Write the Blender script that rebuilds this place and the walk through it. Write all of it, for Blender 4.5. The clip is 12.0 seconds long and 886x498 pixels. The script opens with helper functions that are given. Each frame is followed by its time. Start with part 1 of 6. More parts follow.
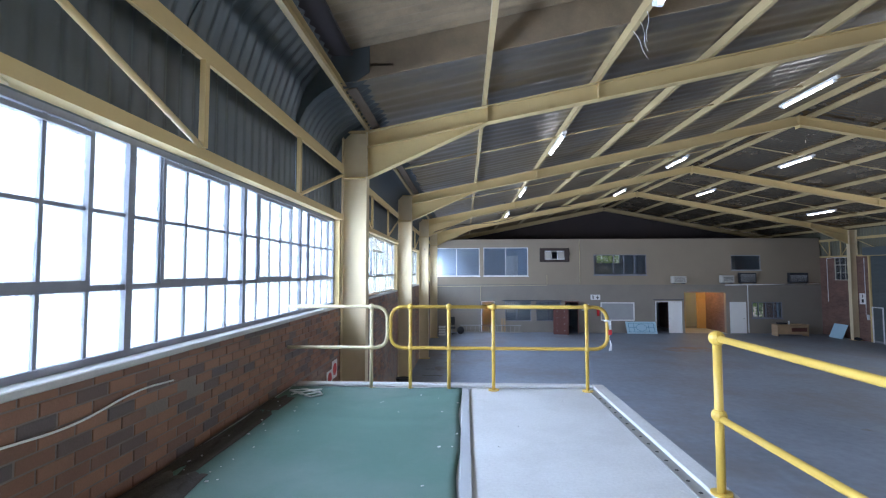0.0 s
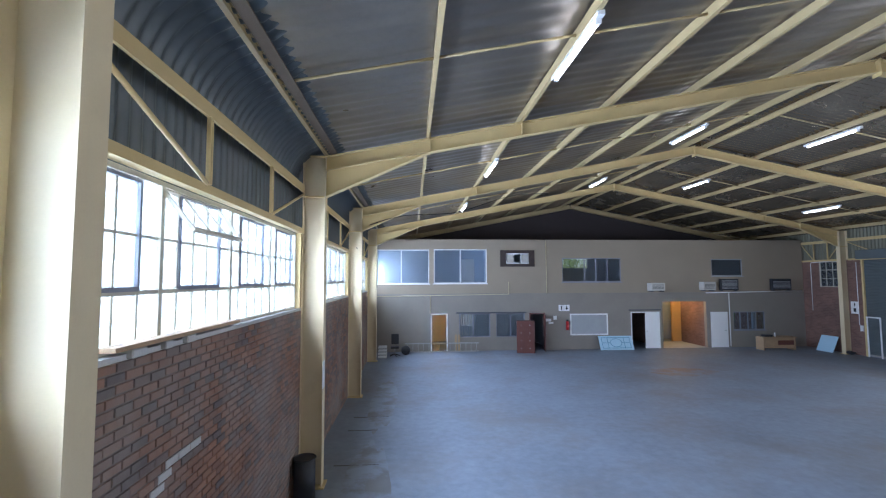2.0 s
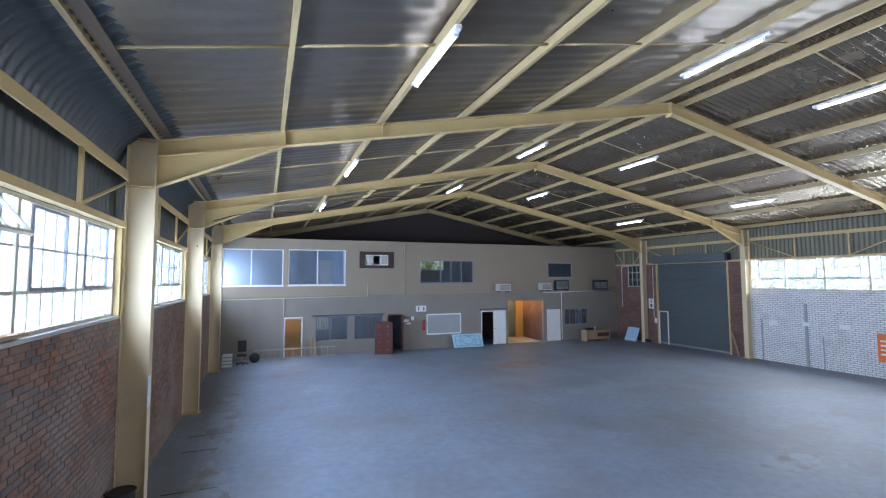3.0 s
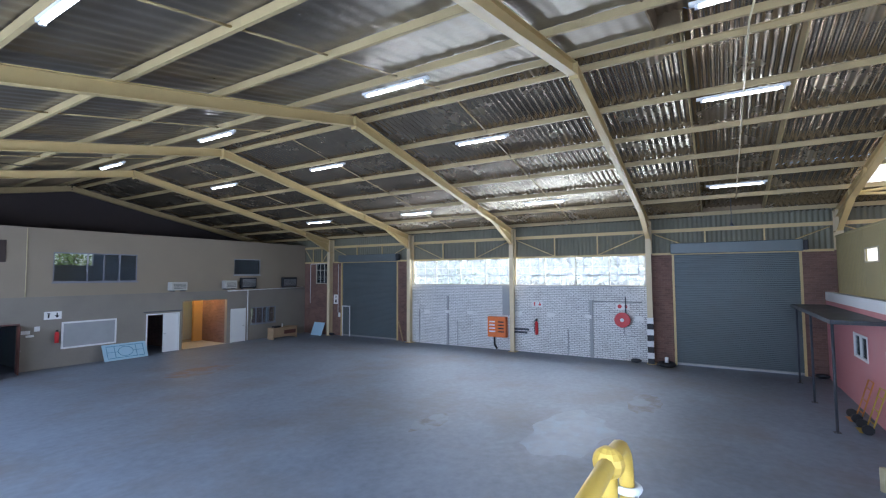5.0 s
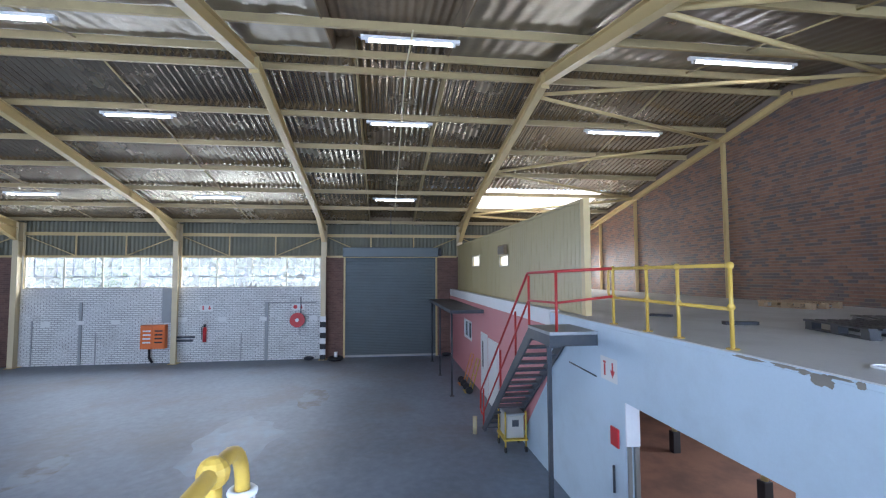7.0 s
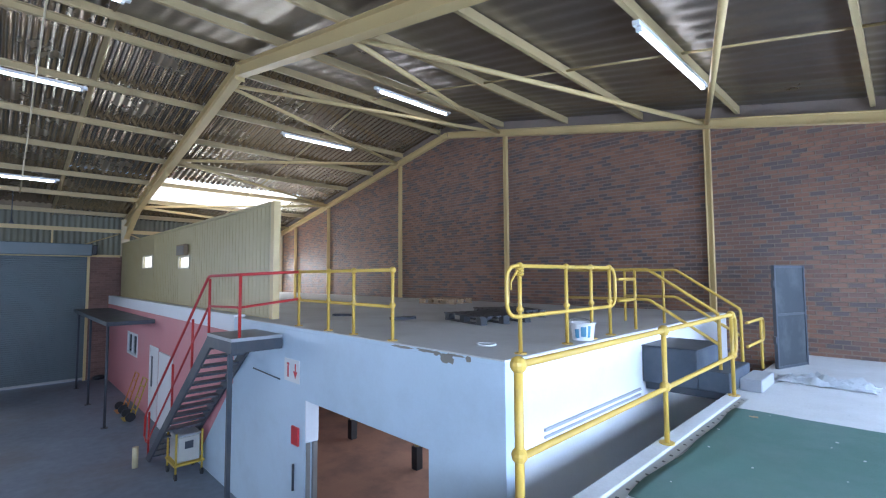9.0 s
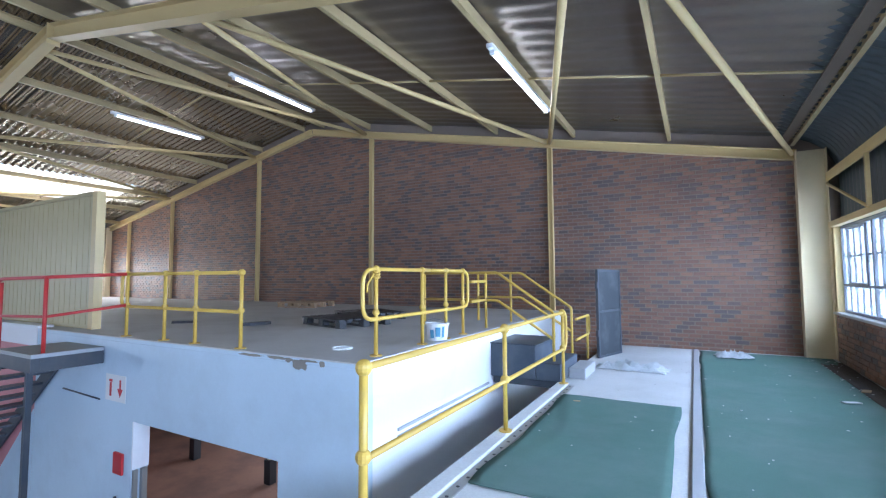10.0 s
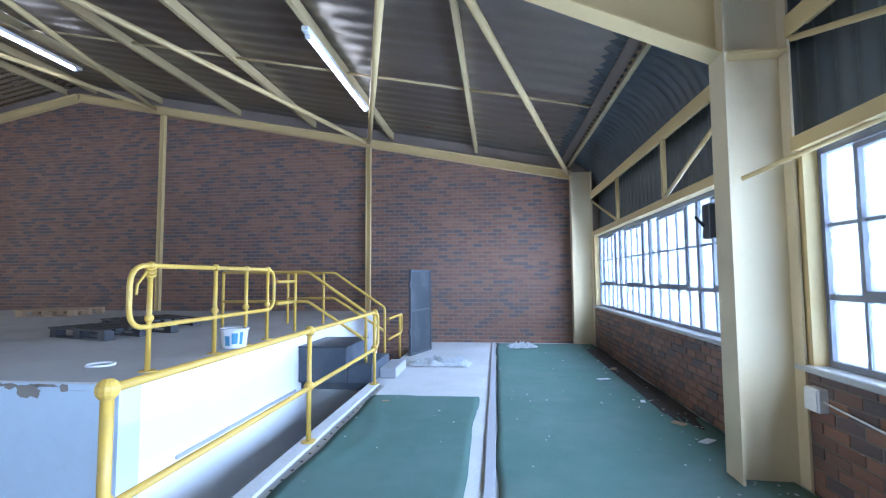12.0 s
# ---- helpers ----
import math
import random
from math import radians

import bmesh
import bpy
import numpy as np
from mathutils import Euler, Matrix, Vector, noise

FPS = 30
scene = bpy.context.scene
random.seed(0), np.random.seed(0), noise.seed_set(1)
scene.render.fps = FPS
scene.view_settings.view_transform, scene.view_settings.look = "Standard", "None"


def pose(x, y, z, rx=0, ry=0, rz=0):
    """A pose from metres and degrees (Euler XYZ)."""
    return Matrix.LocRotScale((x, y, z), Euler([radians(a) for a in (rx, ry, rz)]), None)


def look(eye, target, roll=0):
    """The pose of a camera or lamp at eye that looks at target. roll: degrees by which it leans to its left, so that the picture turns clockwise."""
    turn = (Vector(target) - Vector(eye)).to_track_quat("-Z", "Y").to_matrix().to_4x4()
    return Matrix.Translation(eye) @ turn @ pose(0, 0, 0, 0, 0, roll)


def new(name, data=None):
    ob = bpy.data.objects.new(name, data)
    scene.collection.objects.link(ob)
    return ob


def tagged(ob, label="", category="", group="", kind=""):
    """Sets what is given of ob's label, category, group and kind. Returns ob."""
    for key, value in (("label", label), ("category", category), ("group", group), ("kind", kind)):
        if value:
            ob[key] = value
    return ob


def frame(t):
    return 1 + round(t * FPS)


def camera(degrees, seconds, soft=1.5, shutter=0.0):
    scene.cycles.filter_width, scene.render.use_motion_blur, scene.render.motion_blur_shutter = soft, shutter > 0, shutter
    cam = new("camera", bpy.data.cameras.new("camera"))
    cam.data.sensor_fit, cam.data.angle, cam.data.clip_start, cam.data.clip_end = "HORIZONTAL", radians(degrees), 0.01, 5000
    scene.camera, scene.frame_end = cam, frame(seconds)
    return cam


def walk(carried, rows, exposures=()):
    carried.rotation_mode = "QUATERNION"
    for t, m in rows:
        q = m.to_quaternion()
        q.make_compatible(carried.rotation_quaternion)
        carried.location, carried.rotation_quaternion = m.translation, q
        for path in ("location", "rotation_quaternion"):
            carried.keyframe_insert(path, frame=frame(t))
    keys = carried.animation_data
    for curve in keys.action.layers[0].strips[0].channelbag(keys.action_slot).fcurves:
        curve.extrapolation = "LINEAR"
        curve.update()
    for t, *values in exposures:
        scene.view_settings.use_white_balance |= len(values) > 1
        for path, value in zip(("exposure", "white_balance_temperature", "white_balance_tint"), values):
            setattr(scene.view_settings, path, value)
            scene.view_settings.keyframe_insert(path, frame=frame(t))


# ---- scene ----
cam = camera(88.7, 12.0, soft=1.2)
S = 0.93                          # metres for one unit of the plan below
PATH = [
    (0.0, 0.025, 1.000, 4.150, 2.80, 2.95, 0.05),
    (0.5, 0.030, 2.602, 4.172, 0.20, 3.18, 0.10),
    (1.0, 0.010, 4.205, 4.177, -1.08, 3.42, 0.12),
    (1.2, 0.010, 4.846, 4.176, -2.00, 3.50, 0.13),
    (1.4, 0.014, 5.485, 4.173, -3.10, 3.60, 0.14),
    (1.5, 0.018, 5.800, 4.171, -3.47, 3.64, 0.15),
    (1.6, 0.022, 6.085, 4.169, -3.60, 3.67, 0.15),
    (1.7, 0.028, 6.300, 4.166, -3.68, 3.70, 0.16),
    (1.8, 0.034, 6.430, 4.164, -3.74, 3.72, 0.17),
    (2.0, 0.046, 6.550, 4.162, -3.90, 3.76, 0.18),
    (2.5, 0.069, 6.610, 4.166, -8.91, 3.93, 0.19),
    (3.0, 0.110, 6.605, 4.172, -21.42, 3.87, 0.24),
    (3.5, 0.175, 6.565, 4.182, -33.57, 3.61, 0.27),
    (5.5, 0.272, 6.380, 4.211, -67.00, 3.24, 0.28),
    (6.0, 0.276, 6.340, 4.217, -76.70, 3.17, 0.27),
    (6.5, 0.276, 6.300, 4.218, -87.42, 3.19, 0.25),
    (7.0, 0.272, 6.258, 4.217, -97.55, 3.22, 0.24),
    (7.5, 0.250, 6.222, 4.217, -107.35, 3.27, 0.26),
    (9.5, 0.056, 6.148, 4.224, -142.93, 3.48, 0.31),
    (10.0, -0.003, 6.126, 4.231, -151.00, 3.57, 0.31),
    (10.5, -0.050, 6.100, 4.235, -158.01, 3.68, 0.33),
    (11.0, -0.076, 6.078, 4.232, -164.41, 3.76, 0.34),
    (11.5, -0.078, 6.040, 4.225, -169.71, 3.78, 0.34),
    (12.0, -0.037, 5.900, 4.200, -173.39, 3.65, 0.35),
]
walk(cam, [(t, pose(S * x, S * y, S * z, 90 + pitch, roll, yaw)) for t, x, y, z, yaw, pitch, roll in PATH],
     exposures=[(0.0, -0.24, 5820, 15), (1.5, -0.04, 5600, 15), (2.5, 0.05, 5700, 15), (3.5, -0.06, 5700, 15), (5.5, -0.19, 5640, 14), (6.5, -0.24, 5680, 14), (7.5, -0.26, 5560, 14), (9.5, -0.24, 5420, 14), (12.0, -0.16, 5120, 14)])

# world and sun
world = bpy.data.worlds.new("world")
scene.world = world
world.use_nodes = True
_wn = world.node_tree
_sky = _wn.nodes.new("ShaderNodeTexSky")
_sky.sky_type, _sky.sun_disc = "NISHITA", False
_sky.sun_elevation, _sky.sun_rotation = radians(62), radians(180)
_wn.links.new(_sky.outputs[0], _wn.nodes["Background"].inputs[0])
_wn.nodes["Background"].inputs[1].default_value = 0.15
_sun = new("sun", bpy.data.lights.new("sun", "SUN"))
_sun.data.energy, _sun.data.angle, _sun.data.color = 5.0, radians(0.5), (1.0, 0.95, 0.86)
_sun.matrix_world = look((10, -40, 75), (10, 0, 0))

WINDOW_POWER, RIGHT_POWER, SKYLIGHT_POWER, TUBE_GLOW = 1120.0, 850.0, 560.0, 17.0


def window_lamp(name, place, target, wide, high, power, color):
    ob = new(name, bpy.data.lights.new(name, "AREA"))
    ob.data.shape, ob.data.size, ob.data.size_y = "RECTANGLE", wide * S, high * S
    ob.data.energy, ob.data.color = power, color
    ob.matrix_world = look(Vector(place) * S, Vector(target) * S)
    return ob


# the plan
XL, XR = -1.76, 23.6              # inner faces of the columns
WL, WR = -2.22, 24.04             # inner faces of the side walls
BAY, Y1 = 6.954, 9.21
FRAMES = [Y1 + BAY * (k - 1) for k in range(0, 6)]
YB, YF, YEND = -4.78, 32.92, 39.0
XA, ZA, SLOPE = 10.92, 8.94, 0.197  # ridge, underside of the rafters
P, ZM = 2.70, 3.42                # platform and mezzanine floors
XE, YM, XM = 1.66, 2.72, 2.80     # platform rail, mezzanine front, mezzanine side


def under(x):
    """Underside of the rafters at x."""
    return ZA - SLOPE * abs(x - XA)


for k in range(-1, 6):
    y0 = (YB if k < 0 else FRAMES[k] if k < 5 else YF)
    y1 = FRAMES[k + 1] if k < 4 else YF if k < 5 else 37.0
    ym, w = (y0 + y1) / 2, y1 - y0
    window_lamp("window_daylight", (-2.6, ym, 4.4), (5, ym, 4.4), w, 1.8, WINDOW_POWER * (0.5 if k == 5 else 1.0) * w / 6.65, (0.68, 0.81, 1.0))
for y0, y1 in ((FRAMES[1], FRAMES[2]), (FRAMES[2], FRAMES[3])):
    window_lamp("window_daylight", (24.5, (y0 + y1) / 2, 4.38), (10, (y0 + y1) / 2, 6.2), 6.8, 1.7, RIGHT_POWER, (0.93, 0.97, 1.0))
window_lamp("window_daylight", (24.4, -2.9, 4.45), (16, -3.6, 4.3), 3.2, 1.3, 420.0, (1.0, 0.96, 0.88))
# fill lamp outside an unseen back-wall gap, both added to brighten the undercroft
window_lamp("undercroft_fill", (7.0, YB - 0.4, 1.8), (7.0, 5, 1.6), 5.0, 1.5, 330.0, (0.95, 0.97, 1.0))
window_lamp("skylight_daylight", (20.2, -0.6, 9.2), (20.2, -0.6, 0), 2.6, 5.4, SKYLIGHT_POWER, (1.0, 0.98, 0.94))


# materials
def material(name, base, rough=0.6, metal=0.0, vary=0.12, scale=3.0, grain=0.05, grain_scale=60.0, bump=0.15, bump_scale=None,
             stain=None, stain_amount=0.4, stain_scale=0.5, stain_cut=(0.45, 0.7), random=0.0, island=0.0, spec=0.5, rough_vary=0.1):
    """A painted or raw surface: base colour, two scales of variation, optional stains, fine relief."""
    m = bpy.data.materials.new(name)
    m.use_nodes = True
    nt = m.node_tree
    n, link = nt.nodes, nt.links
    b = n["Principled BSDF"]
    tc = n.new("ShaderNodeNewGeometry")

    def noise_tex(sc, detail=4.0, rough_=0.6):
        t = n.new("ShaderNodeTexNoise")
        t.inputs["Scale"].default_value, t.inputs["Detail"].default_value, t.inputs["Roughness"].default_value = sc, detail, rough_
        link.new(tc.outputs["Position"], t.inputs["Vector"])
        return t.outputs["Fac"]

    def math_node(op, a, bb):
        t = n.new("ShaderNodeMath")
        t.operation = op
        for i, v in enumerate((a, bb)):
            if isinstance(v, (int, float)):
                t.inputs[i].default_value = v
            else:
                link.new(v, t.inputs[i])
        return t.outputs[0]

    def ramp(fac, lo, hi):
        t = n.new("ShaderNodeMapRange")
        link.new(fac, t.inputs["Value"])
        t.inputs["From Min"].default_value, t.inputs["From Max"].default_value = lo, hi
        return t.outputs["Result"]

    def mix(fac, a, bb):
        t = n.new("ShaderNodeMix")
        t.data_type = "RGBA"
        if isinstance(fac, (int, float)):
            t.inputs[0].default_value = fac
        else:
            link.new(fac, t.inputs[0])
        for i, v in ((6, a), (7, bb)):
            if isinstance(v, tuple):
                t.inputs[i].default_value = (*v, 1)
            else:
                link.new(v, t.inputs[i])
        return t.outputs[2]

    big, small = noise_tex(scale), noise_tex(grain_scale, 2.0)
    value = math_node("ADD", math_node("MULTIPLY", math_node("SUBTRACT", big, 0.5), 2.4 * vary),
                      math_node("MULTIPLY", math_node("SUBTRACT", small, 0.5), 2.4 * grain))
    if random:
        oi = n.new("ShaderNodeObjectInfo")
        value = math_node("ADD", value, math_node("MULTIPLY", math_node("SUBTRACT", oi.outputs["Random"], 0.5), 2 * random))
    if island:
        value = math_node("ADD", value, math_node("MULTIPLY", math_node("SUBTRACT", tc.outputs["Random Per Island"], 0.5), 2 * island))
    value = math_node("ADD", value, 1.0)
    color = mix(1.0, (0, 0, 0), base)
    h = n.new("ShaderNodeHueSaturation")
    link.new(color, h.inputs["Color"])
    link.new(value, h.inputs["Value"])
    color = h.outputs["Color"]
    if stain:
        s = ramp(noise_tex(stain_scale, 6.0, 0.65), *stain_cut)
        color = mix(math_node("MULTIPLY", s, stain_amount), color, stain)
    link.new(color, b.inputs["Base Color"])
    b.inputs["Metallic"].default_value = metal
    b.inputs["Specular IOR Level"].default_value = spec
    r = math_node("ADD", math_node("MULTIPLY", math_node("SUBTRACT", big, 0.5), 2 * rough_vary), rough)
    link.new(r, b.inputs["Roughness"])
    if bump:
        bp = n.new("ShaderNodeBump")
        bp.inputs["Strength"].default_value, bp.inputs["Distance"].default_value = bump, 0.01
        link.new(noise_tex(bump_scale or grain_scale, 3.0), bp.inputs["Height"])
        link.new(bp.outputs[0], b.inputs["Normal"])
    return m


def brick_colors(m, colors, by_island):
    """Give each brick one of several fired colours, by its own random number."""
    nt = m.node_tree
    n, link = nt.nodes, nt.links
    src = n.new("ShaderNodeNewGeometry").outputs["Random Per Island"] if by_island else n.new("ShaderNodeObjectInfo").outputs["Random"]
    cr = n.new("ShaderNodeValToRGB")
    cr.color_ramp.interpolation = "CONSTANT"
    while len(cr.color_ramp.elements) < len(colors):
        cr.color_ramp.elements.new(0.5)
    for i, c in enumerate(colors):
        cr.color_ramp.elements[i].position = i / len(colors)
        cr.color_ramp.elements[i].color = (*c, 1)
    link.new(src, cr.inputs[0])
    for nd in n:
        if nd.type == "MIX" and not nd.inputs[0].is_linked and nd.inputs[0].default_value == 1.0:
            link.new(cr.outputs[0], nd.inputs[7])
            break
    return m


def brick_pattern(m, mortar, tones=(0.78, 1.1), wide=0.235, high=0.086, joint=0.011, axis="y", depth=0.006):
    """Far brickwork: coursing in colour and relief over an existing material."""
    nt = m.node_tree
    n, link = nt.nodes, nt.links
    b = n["Principled BSDF"]
    g = n.new("ShaderNodeNewGeometry")
    sp = n.new("ShaderNodeSeparateXYZ")
    link.new(g.outputs["Position"], sp.inputs[0])
    cb = n.new("ShaderNodeCombineXYZ")
    link.new(sp.outputs["Y" if axis == "y" else "X"], cb.inputs[0])
    link.new(sp.outputs["Z"], cb.inputs[1])
    t = n.new("ShaderNodeTexBrick")
    link.new(cb.outputs[0], t.inputs["Vector"])
    t.inputs["Scale"].default_value = 1.0
    t.inputs["Brick Width"].default_value, t.inputs["Row Height"].default_value = wide, high
    t.inputs["Mortar Size"].default_value, t.inputs["Mortar Smooth"].default_value = joint / 2, 0.3
    t.inputs["Color1"].default_value = (*[tones[0]] * 3, 1)
    t.inputs["Color2"].default_value = (*[tones[1]] * 3, 1)
    t.inputs["Mortar"].default_value = (*mortar, 1)
    old = b.inputs["Base Color"].links[0].from_socket
    mx = n.new("ShaderNodeMix")
    mx.data_type, mx.blend_type = "RGBA", "MULTIPLY"
    mx.inputs[0].default_value = 1.0
    link.new(old, mx.inputs[6])
    link.new(t.outputs["Color"], mx.inputs[7])
    link.new(mx.outputs[2], b.inputs["Base Color"])
    bp = n.new("ShaderNodeBump")
    bp.invert = True
    bp.inputs["Strength"].default_value, bp.inputs["Distance"].default_value = 0.8, depth
    link.new(t.outputs["Fac"], bp.inputs["Height"])
    link.new(bp.outputs[0], b.inputs["Normal"])
    return m


def glow(name, color, strength):
    m = bpy.data.materials.new(name)
    m.use_nodes = True
    b = m.node_tree.nodes["Principled BSDF"]
    b.inputs["Base Color"].default_value = (*color, 1)
    b.inputs["Emission Color"].default_value = (*color, 1)
    b.inputs["Emission Strength"].default_value = strength
    return m


def glass(name, tint=(0.93, 0.97, 0.96), dirt=0.15):
    m = bpy.data.materials.new(name)
    m.use_nodes = True
    nt = m.node_tree
    n, link = nt.nodes, nt.links
    n.remove(n["Principled BSDF"])
    out = n["Material Output"]
    tr, gl, df = n.new("ShaderNodeBsdfTransparent"), n.new("ShaderNodeBsdfGlossy"), n.new("ShaderNodeBsdfDiffuse")
    tr.inputs[0].default_value = (*tint, 1)
    gl.inputs["Roughness"].default_value = 0.03
    df.inputs[0].default_value = (0.6, 0.6, 0.58, 1)
    fr = n.new("ShaderNodeFresnel")
    fr.inputs[0].default_value = 1.5
    a, b = n.new("ShaderNodeMixShader"), n.new("ShaderNodeMixShader")
    link.new(fr.outputs[0], a.inputs[0])
    link.new(tr.outputs[0], a.inputs[1])
    link.new(gl.outputs[0], a.inputs[2])
    ns = n.new("ShaderNodeTexNoise")
    ns.inputs["Scale"].default_value = 4.0
    g = n.new("ShaderNodeNewGeometry")
    link.new(g.outputs["Position"], ns.inputs["Vector"])
    ml = n.new("ShaderNodeMath")
    ml.operation = "MULTIPLY"
    ml.inputs[1].default_value = 2 * dirt
    link.new(ns.outputs["Fac"], ml.inputs[0])
    link.new(ml.outputs[0], b.inputs[0])
    link.new(a.outputs[0], b.inputs[1])
    link.new(df.outputs[0], b.inputs[2])
    link.new(b.outputs[0], out.inputs[0])
    return m


def translucent_sheet(name, color):
    m = bpy.data.materials.new(name)
    m.use_nodes = True
    nt = m.node_tree
    n, link = nt.nodes, nt.links
    n.remove(n["Principled BSDF"])
    tl, df, mx = n.new("ShaderNodeBsdfTranslucent"), n.new("ShaderNodeBsdfDiffuse"), n.new("ShaderNodeMixShader")
    ns, cr = n.new("ShaderNodeTexNoise"), n.new("ShaderNodeValToRGB")
    ns.inputs["Scale"].default_value = 1.6
    cr.color_ramp.elements[0].color = (*[c * 0.75 for c in color], 1)
    cr.color_ramp.elements[1].color = (*color, 1)
    link.new(ns.outputs["Fac"], cr.inputs[0])
    link.new(cr.outputs[0], tl.inputs[0])
    df.inputs[0].default_value = (*color, 1)
    mx.inputs[0].default_value = 0.3
    link.new(tl.outputs[0], mx.inputs[1])
    link.new(df.outputs[0], mx.inputs[2])
    link.new(mx.outputs[0], n["Material Output"].inputs[0])
    return m


M = {}
M["steel"] = material("cream_painted_steel", (0.58, 0.435, 0.195), rough=0.45, vary=0.08, scale=1.2, grain=0.03, bump=0.05, stain=(0.32, 0.24, 0.12), stain_amount=0.35, stain_scale=1.3, stain_cut=(0.58, 0.8))
M["column"] = material("pale_cream_column_paint", (0.66, 0.55, 0.345), rough=0.45, vary=0.07, scale=1.2, grain=0.03, bump=0.05, stain=(0.36, 0.28, 0.16), stain_amount=0.4, stain_scale=1.1, stain_cut=(0.56, 0.8))
# darker copy of the frame cream, roof shade taken into the tone
M["purlin"] = material("shaded_cream_purlin", (0.42, 0.32, 0.155), rough=0.5, vary=0.12, scale=1.5, bump=0.05, stain=(0.2, 0.14, 0.08), stain_amount=0.5, stain_scale=1.0, stain_cut=(0.55, 0.8))
M["concrete"] = material("hall_concrete", (0.215, 0.248, 0.303), rough=0.58, spec=0.42, vary=0.34, scale=0.5, grain=0.2, grain_scale=5, bump=0.08, stain=(0.185, 0.165, 0.148), stain_amount=0.7, stain_scale=0.3, stain_cut=(0.47, 0.7), rough_vary=0.2)
M["mezz_floor"] = material("mezzanine_concrete", (0.58, 0.58, 0.57), rough=0.6, vary=0.12, scale=0.8, grain=0.06, grain_scale=30, bump=0.08, stain=(0.25, 0.22, 0.19), stain_amount=0.4, stain_scale=0.6)
M["plat"] = material("platform_concrete", (0.52, 0.52, 0.51), rough=0.75, vary=0.10, scale=1.5, grain=0.12, grain_scale=45, bump=0.35, bump_scale=55, stain=(0.3, 0.29, 0.27), stain_amount=0.35, stain_scale=1.2)
M["carpet"] = material("green_carpet", (0.108, 0.182, 0.152), rough=0.95, vary=0.15, scale=1.1, grain=0.22, grain_scale=220, bump=0.5, bump_scale=260, stain=(0.19, 0.235, 0.22), stain_amount=0.75, stain_scale=0.9, stain_cut=(0.45, 0.8), spec=0.1)
M["white_wall"] = material("white_painted_plaster", (0.82, 0.83, 0.84), rough=0.55, vary=0.05, scale=0.9, grain=0.03, grain_scale=40, bump=0.08, stain=(0.5, 0.48, 0.44), stain_amount=0.3, stain_scale=0.8, stain_cut=(0.55, 0.8))
M["pale_blue_wall"] = material("pale_blue_painted_plaster", (0.58, 0.69, 0.78), rough=0.5, vary=0.06, scale=0.8, grain=0.03, grain_scale=40, bump=0.08, stain=(0.46, 0.54, 0.60), stain_amount=0.45, stain_scale=1.1, stain_cut=(0.48, 0.7))
M["pink"] = material("pink_painted_plaster", (0.62, 0.25, 0.26), rough=0.6, vary=0.08, scale=1.0, bump=0.08, stain=(0.5, 0.3, 0.3), stain_amount=0.4, stain_scale=1.0)
M["tan"] = material("tan_painted_plaster", (0.305, 0.25, 0.182), rough=0.7, vary=0.08, scale=0.7, grain=0.05, bump=0.12, stain=(0.27, 0.22, 0.17), stain_amount=0.4, stain_scale=0.5, stain_cut=(0.5, 0.75))
M["grey_wall"] = material("grey_painted_plaster", (0.255, 0.228, 0.192), rough=0.65, vary=0.1, scale=0.7, grain=0.05, bump=0.15, stain=(0.18, 0.16, 0.15), stain_amount=0.4, stain_scale=0.6)
M["mortar"] = material("mortar", (0.20, 0.165, 0.145), rough=0.9, vary=0.15, scale=3, grain=0.15, bump=0.4)
BRICK = [(0.245, 0.127, 0.080), (0.215, 0.112, 0.074), (0.265, 0.138, 0.086), (0.198, 0.112, 0.080), (0.135, 0.094, 0.082), (0.235, 0.122, 0.077), (0.108, 0.086, 0.082), (0.252, 0.131, 0.082)]
M["pale_mortar"] = material("pale_mortar", (0.24, 0.19, 0.155), rough=0.9, vary=0.15, scale=3, grain=0.15, bump=0.4)
M["brick"] = brick_colors(material("red_face_brick", (0.25, 0.1, 0.07), rough=0.75, vary=0.15, scale=5, grain=0.12, grain_scale=90, bump=0.35, random=0.1), BRICK, False)
M["brick_joined"] = brick_colors(material("red_face_brick_far", (0.25, 0.1, 0.07), rough=0.5, vary=0.2, scale=0.8, grain=0.12, grain_scale=60, bump=0.3, island=0.12, stain=(0.10, 0.08, 0.075), stain_amount=0.45, stain_scale=0.5, stain_cut=(0.48, 0.7)), BRICK, True)
M["brick_grey"] = brick_colors(material("weathered_brick", (0.25, 0.1, 0.07), rough=0.75, vary=0.2, scale=0.9, grain=0.12, bump=0.35, island=0.15, stain=(0.27, 0.235, 0.21), stain_amount=0.8, stain_scale=0.5, stain_cut=(0.43, 0.64)), BRICK, True)
M["white_brick"] = brick_pattern(material("white_painted_brick", (0.78, 0.78, 0.775), rough=0.6, vary=0.08, scale=0.8, grain=0.06, stain=(0.4, 0.39, 0.37), stain_amount=0.45, stain_scale=1.2, stain_cut=(0.5, 0.75)), (0.30, 0.30, 0.30), (0.92, 1.03), joint=0.02)
M["red_brick_flat"] = brick_pattern(material("red_brickwork", (0.19, 0.105, 0.08), rough=0.8, vary=0.25, scale=1.2, grain=0.15, stain=(0.1, 0.07, 0.06), stain_amount=0.5, stain_scale=0.8), (1.25, 1.4, 1.5))
M["shutter"] = material("grey_steel_shutter", (0.125, 0.15, 0.155), rough=0.45, metal=0.3, vary=0.1, scale=0.9, grain=0.04, bump=0.03, stain=(0.12, 0.12, 0.11), stain_amount=0.4, stain_scale=0.7)
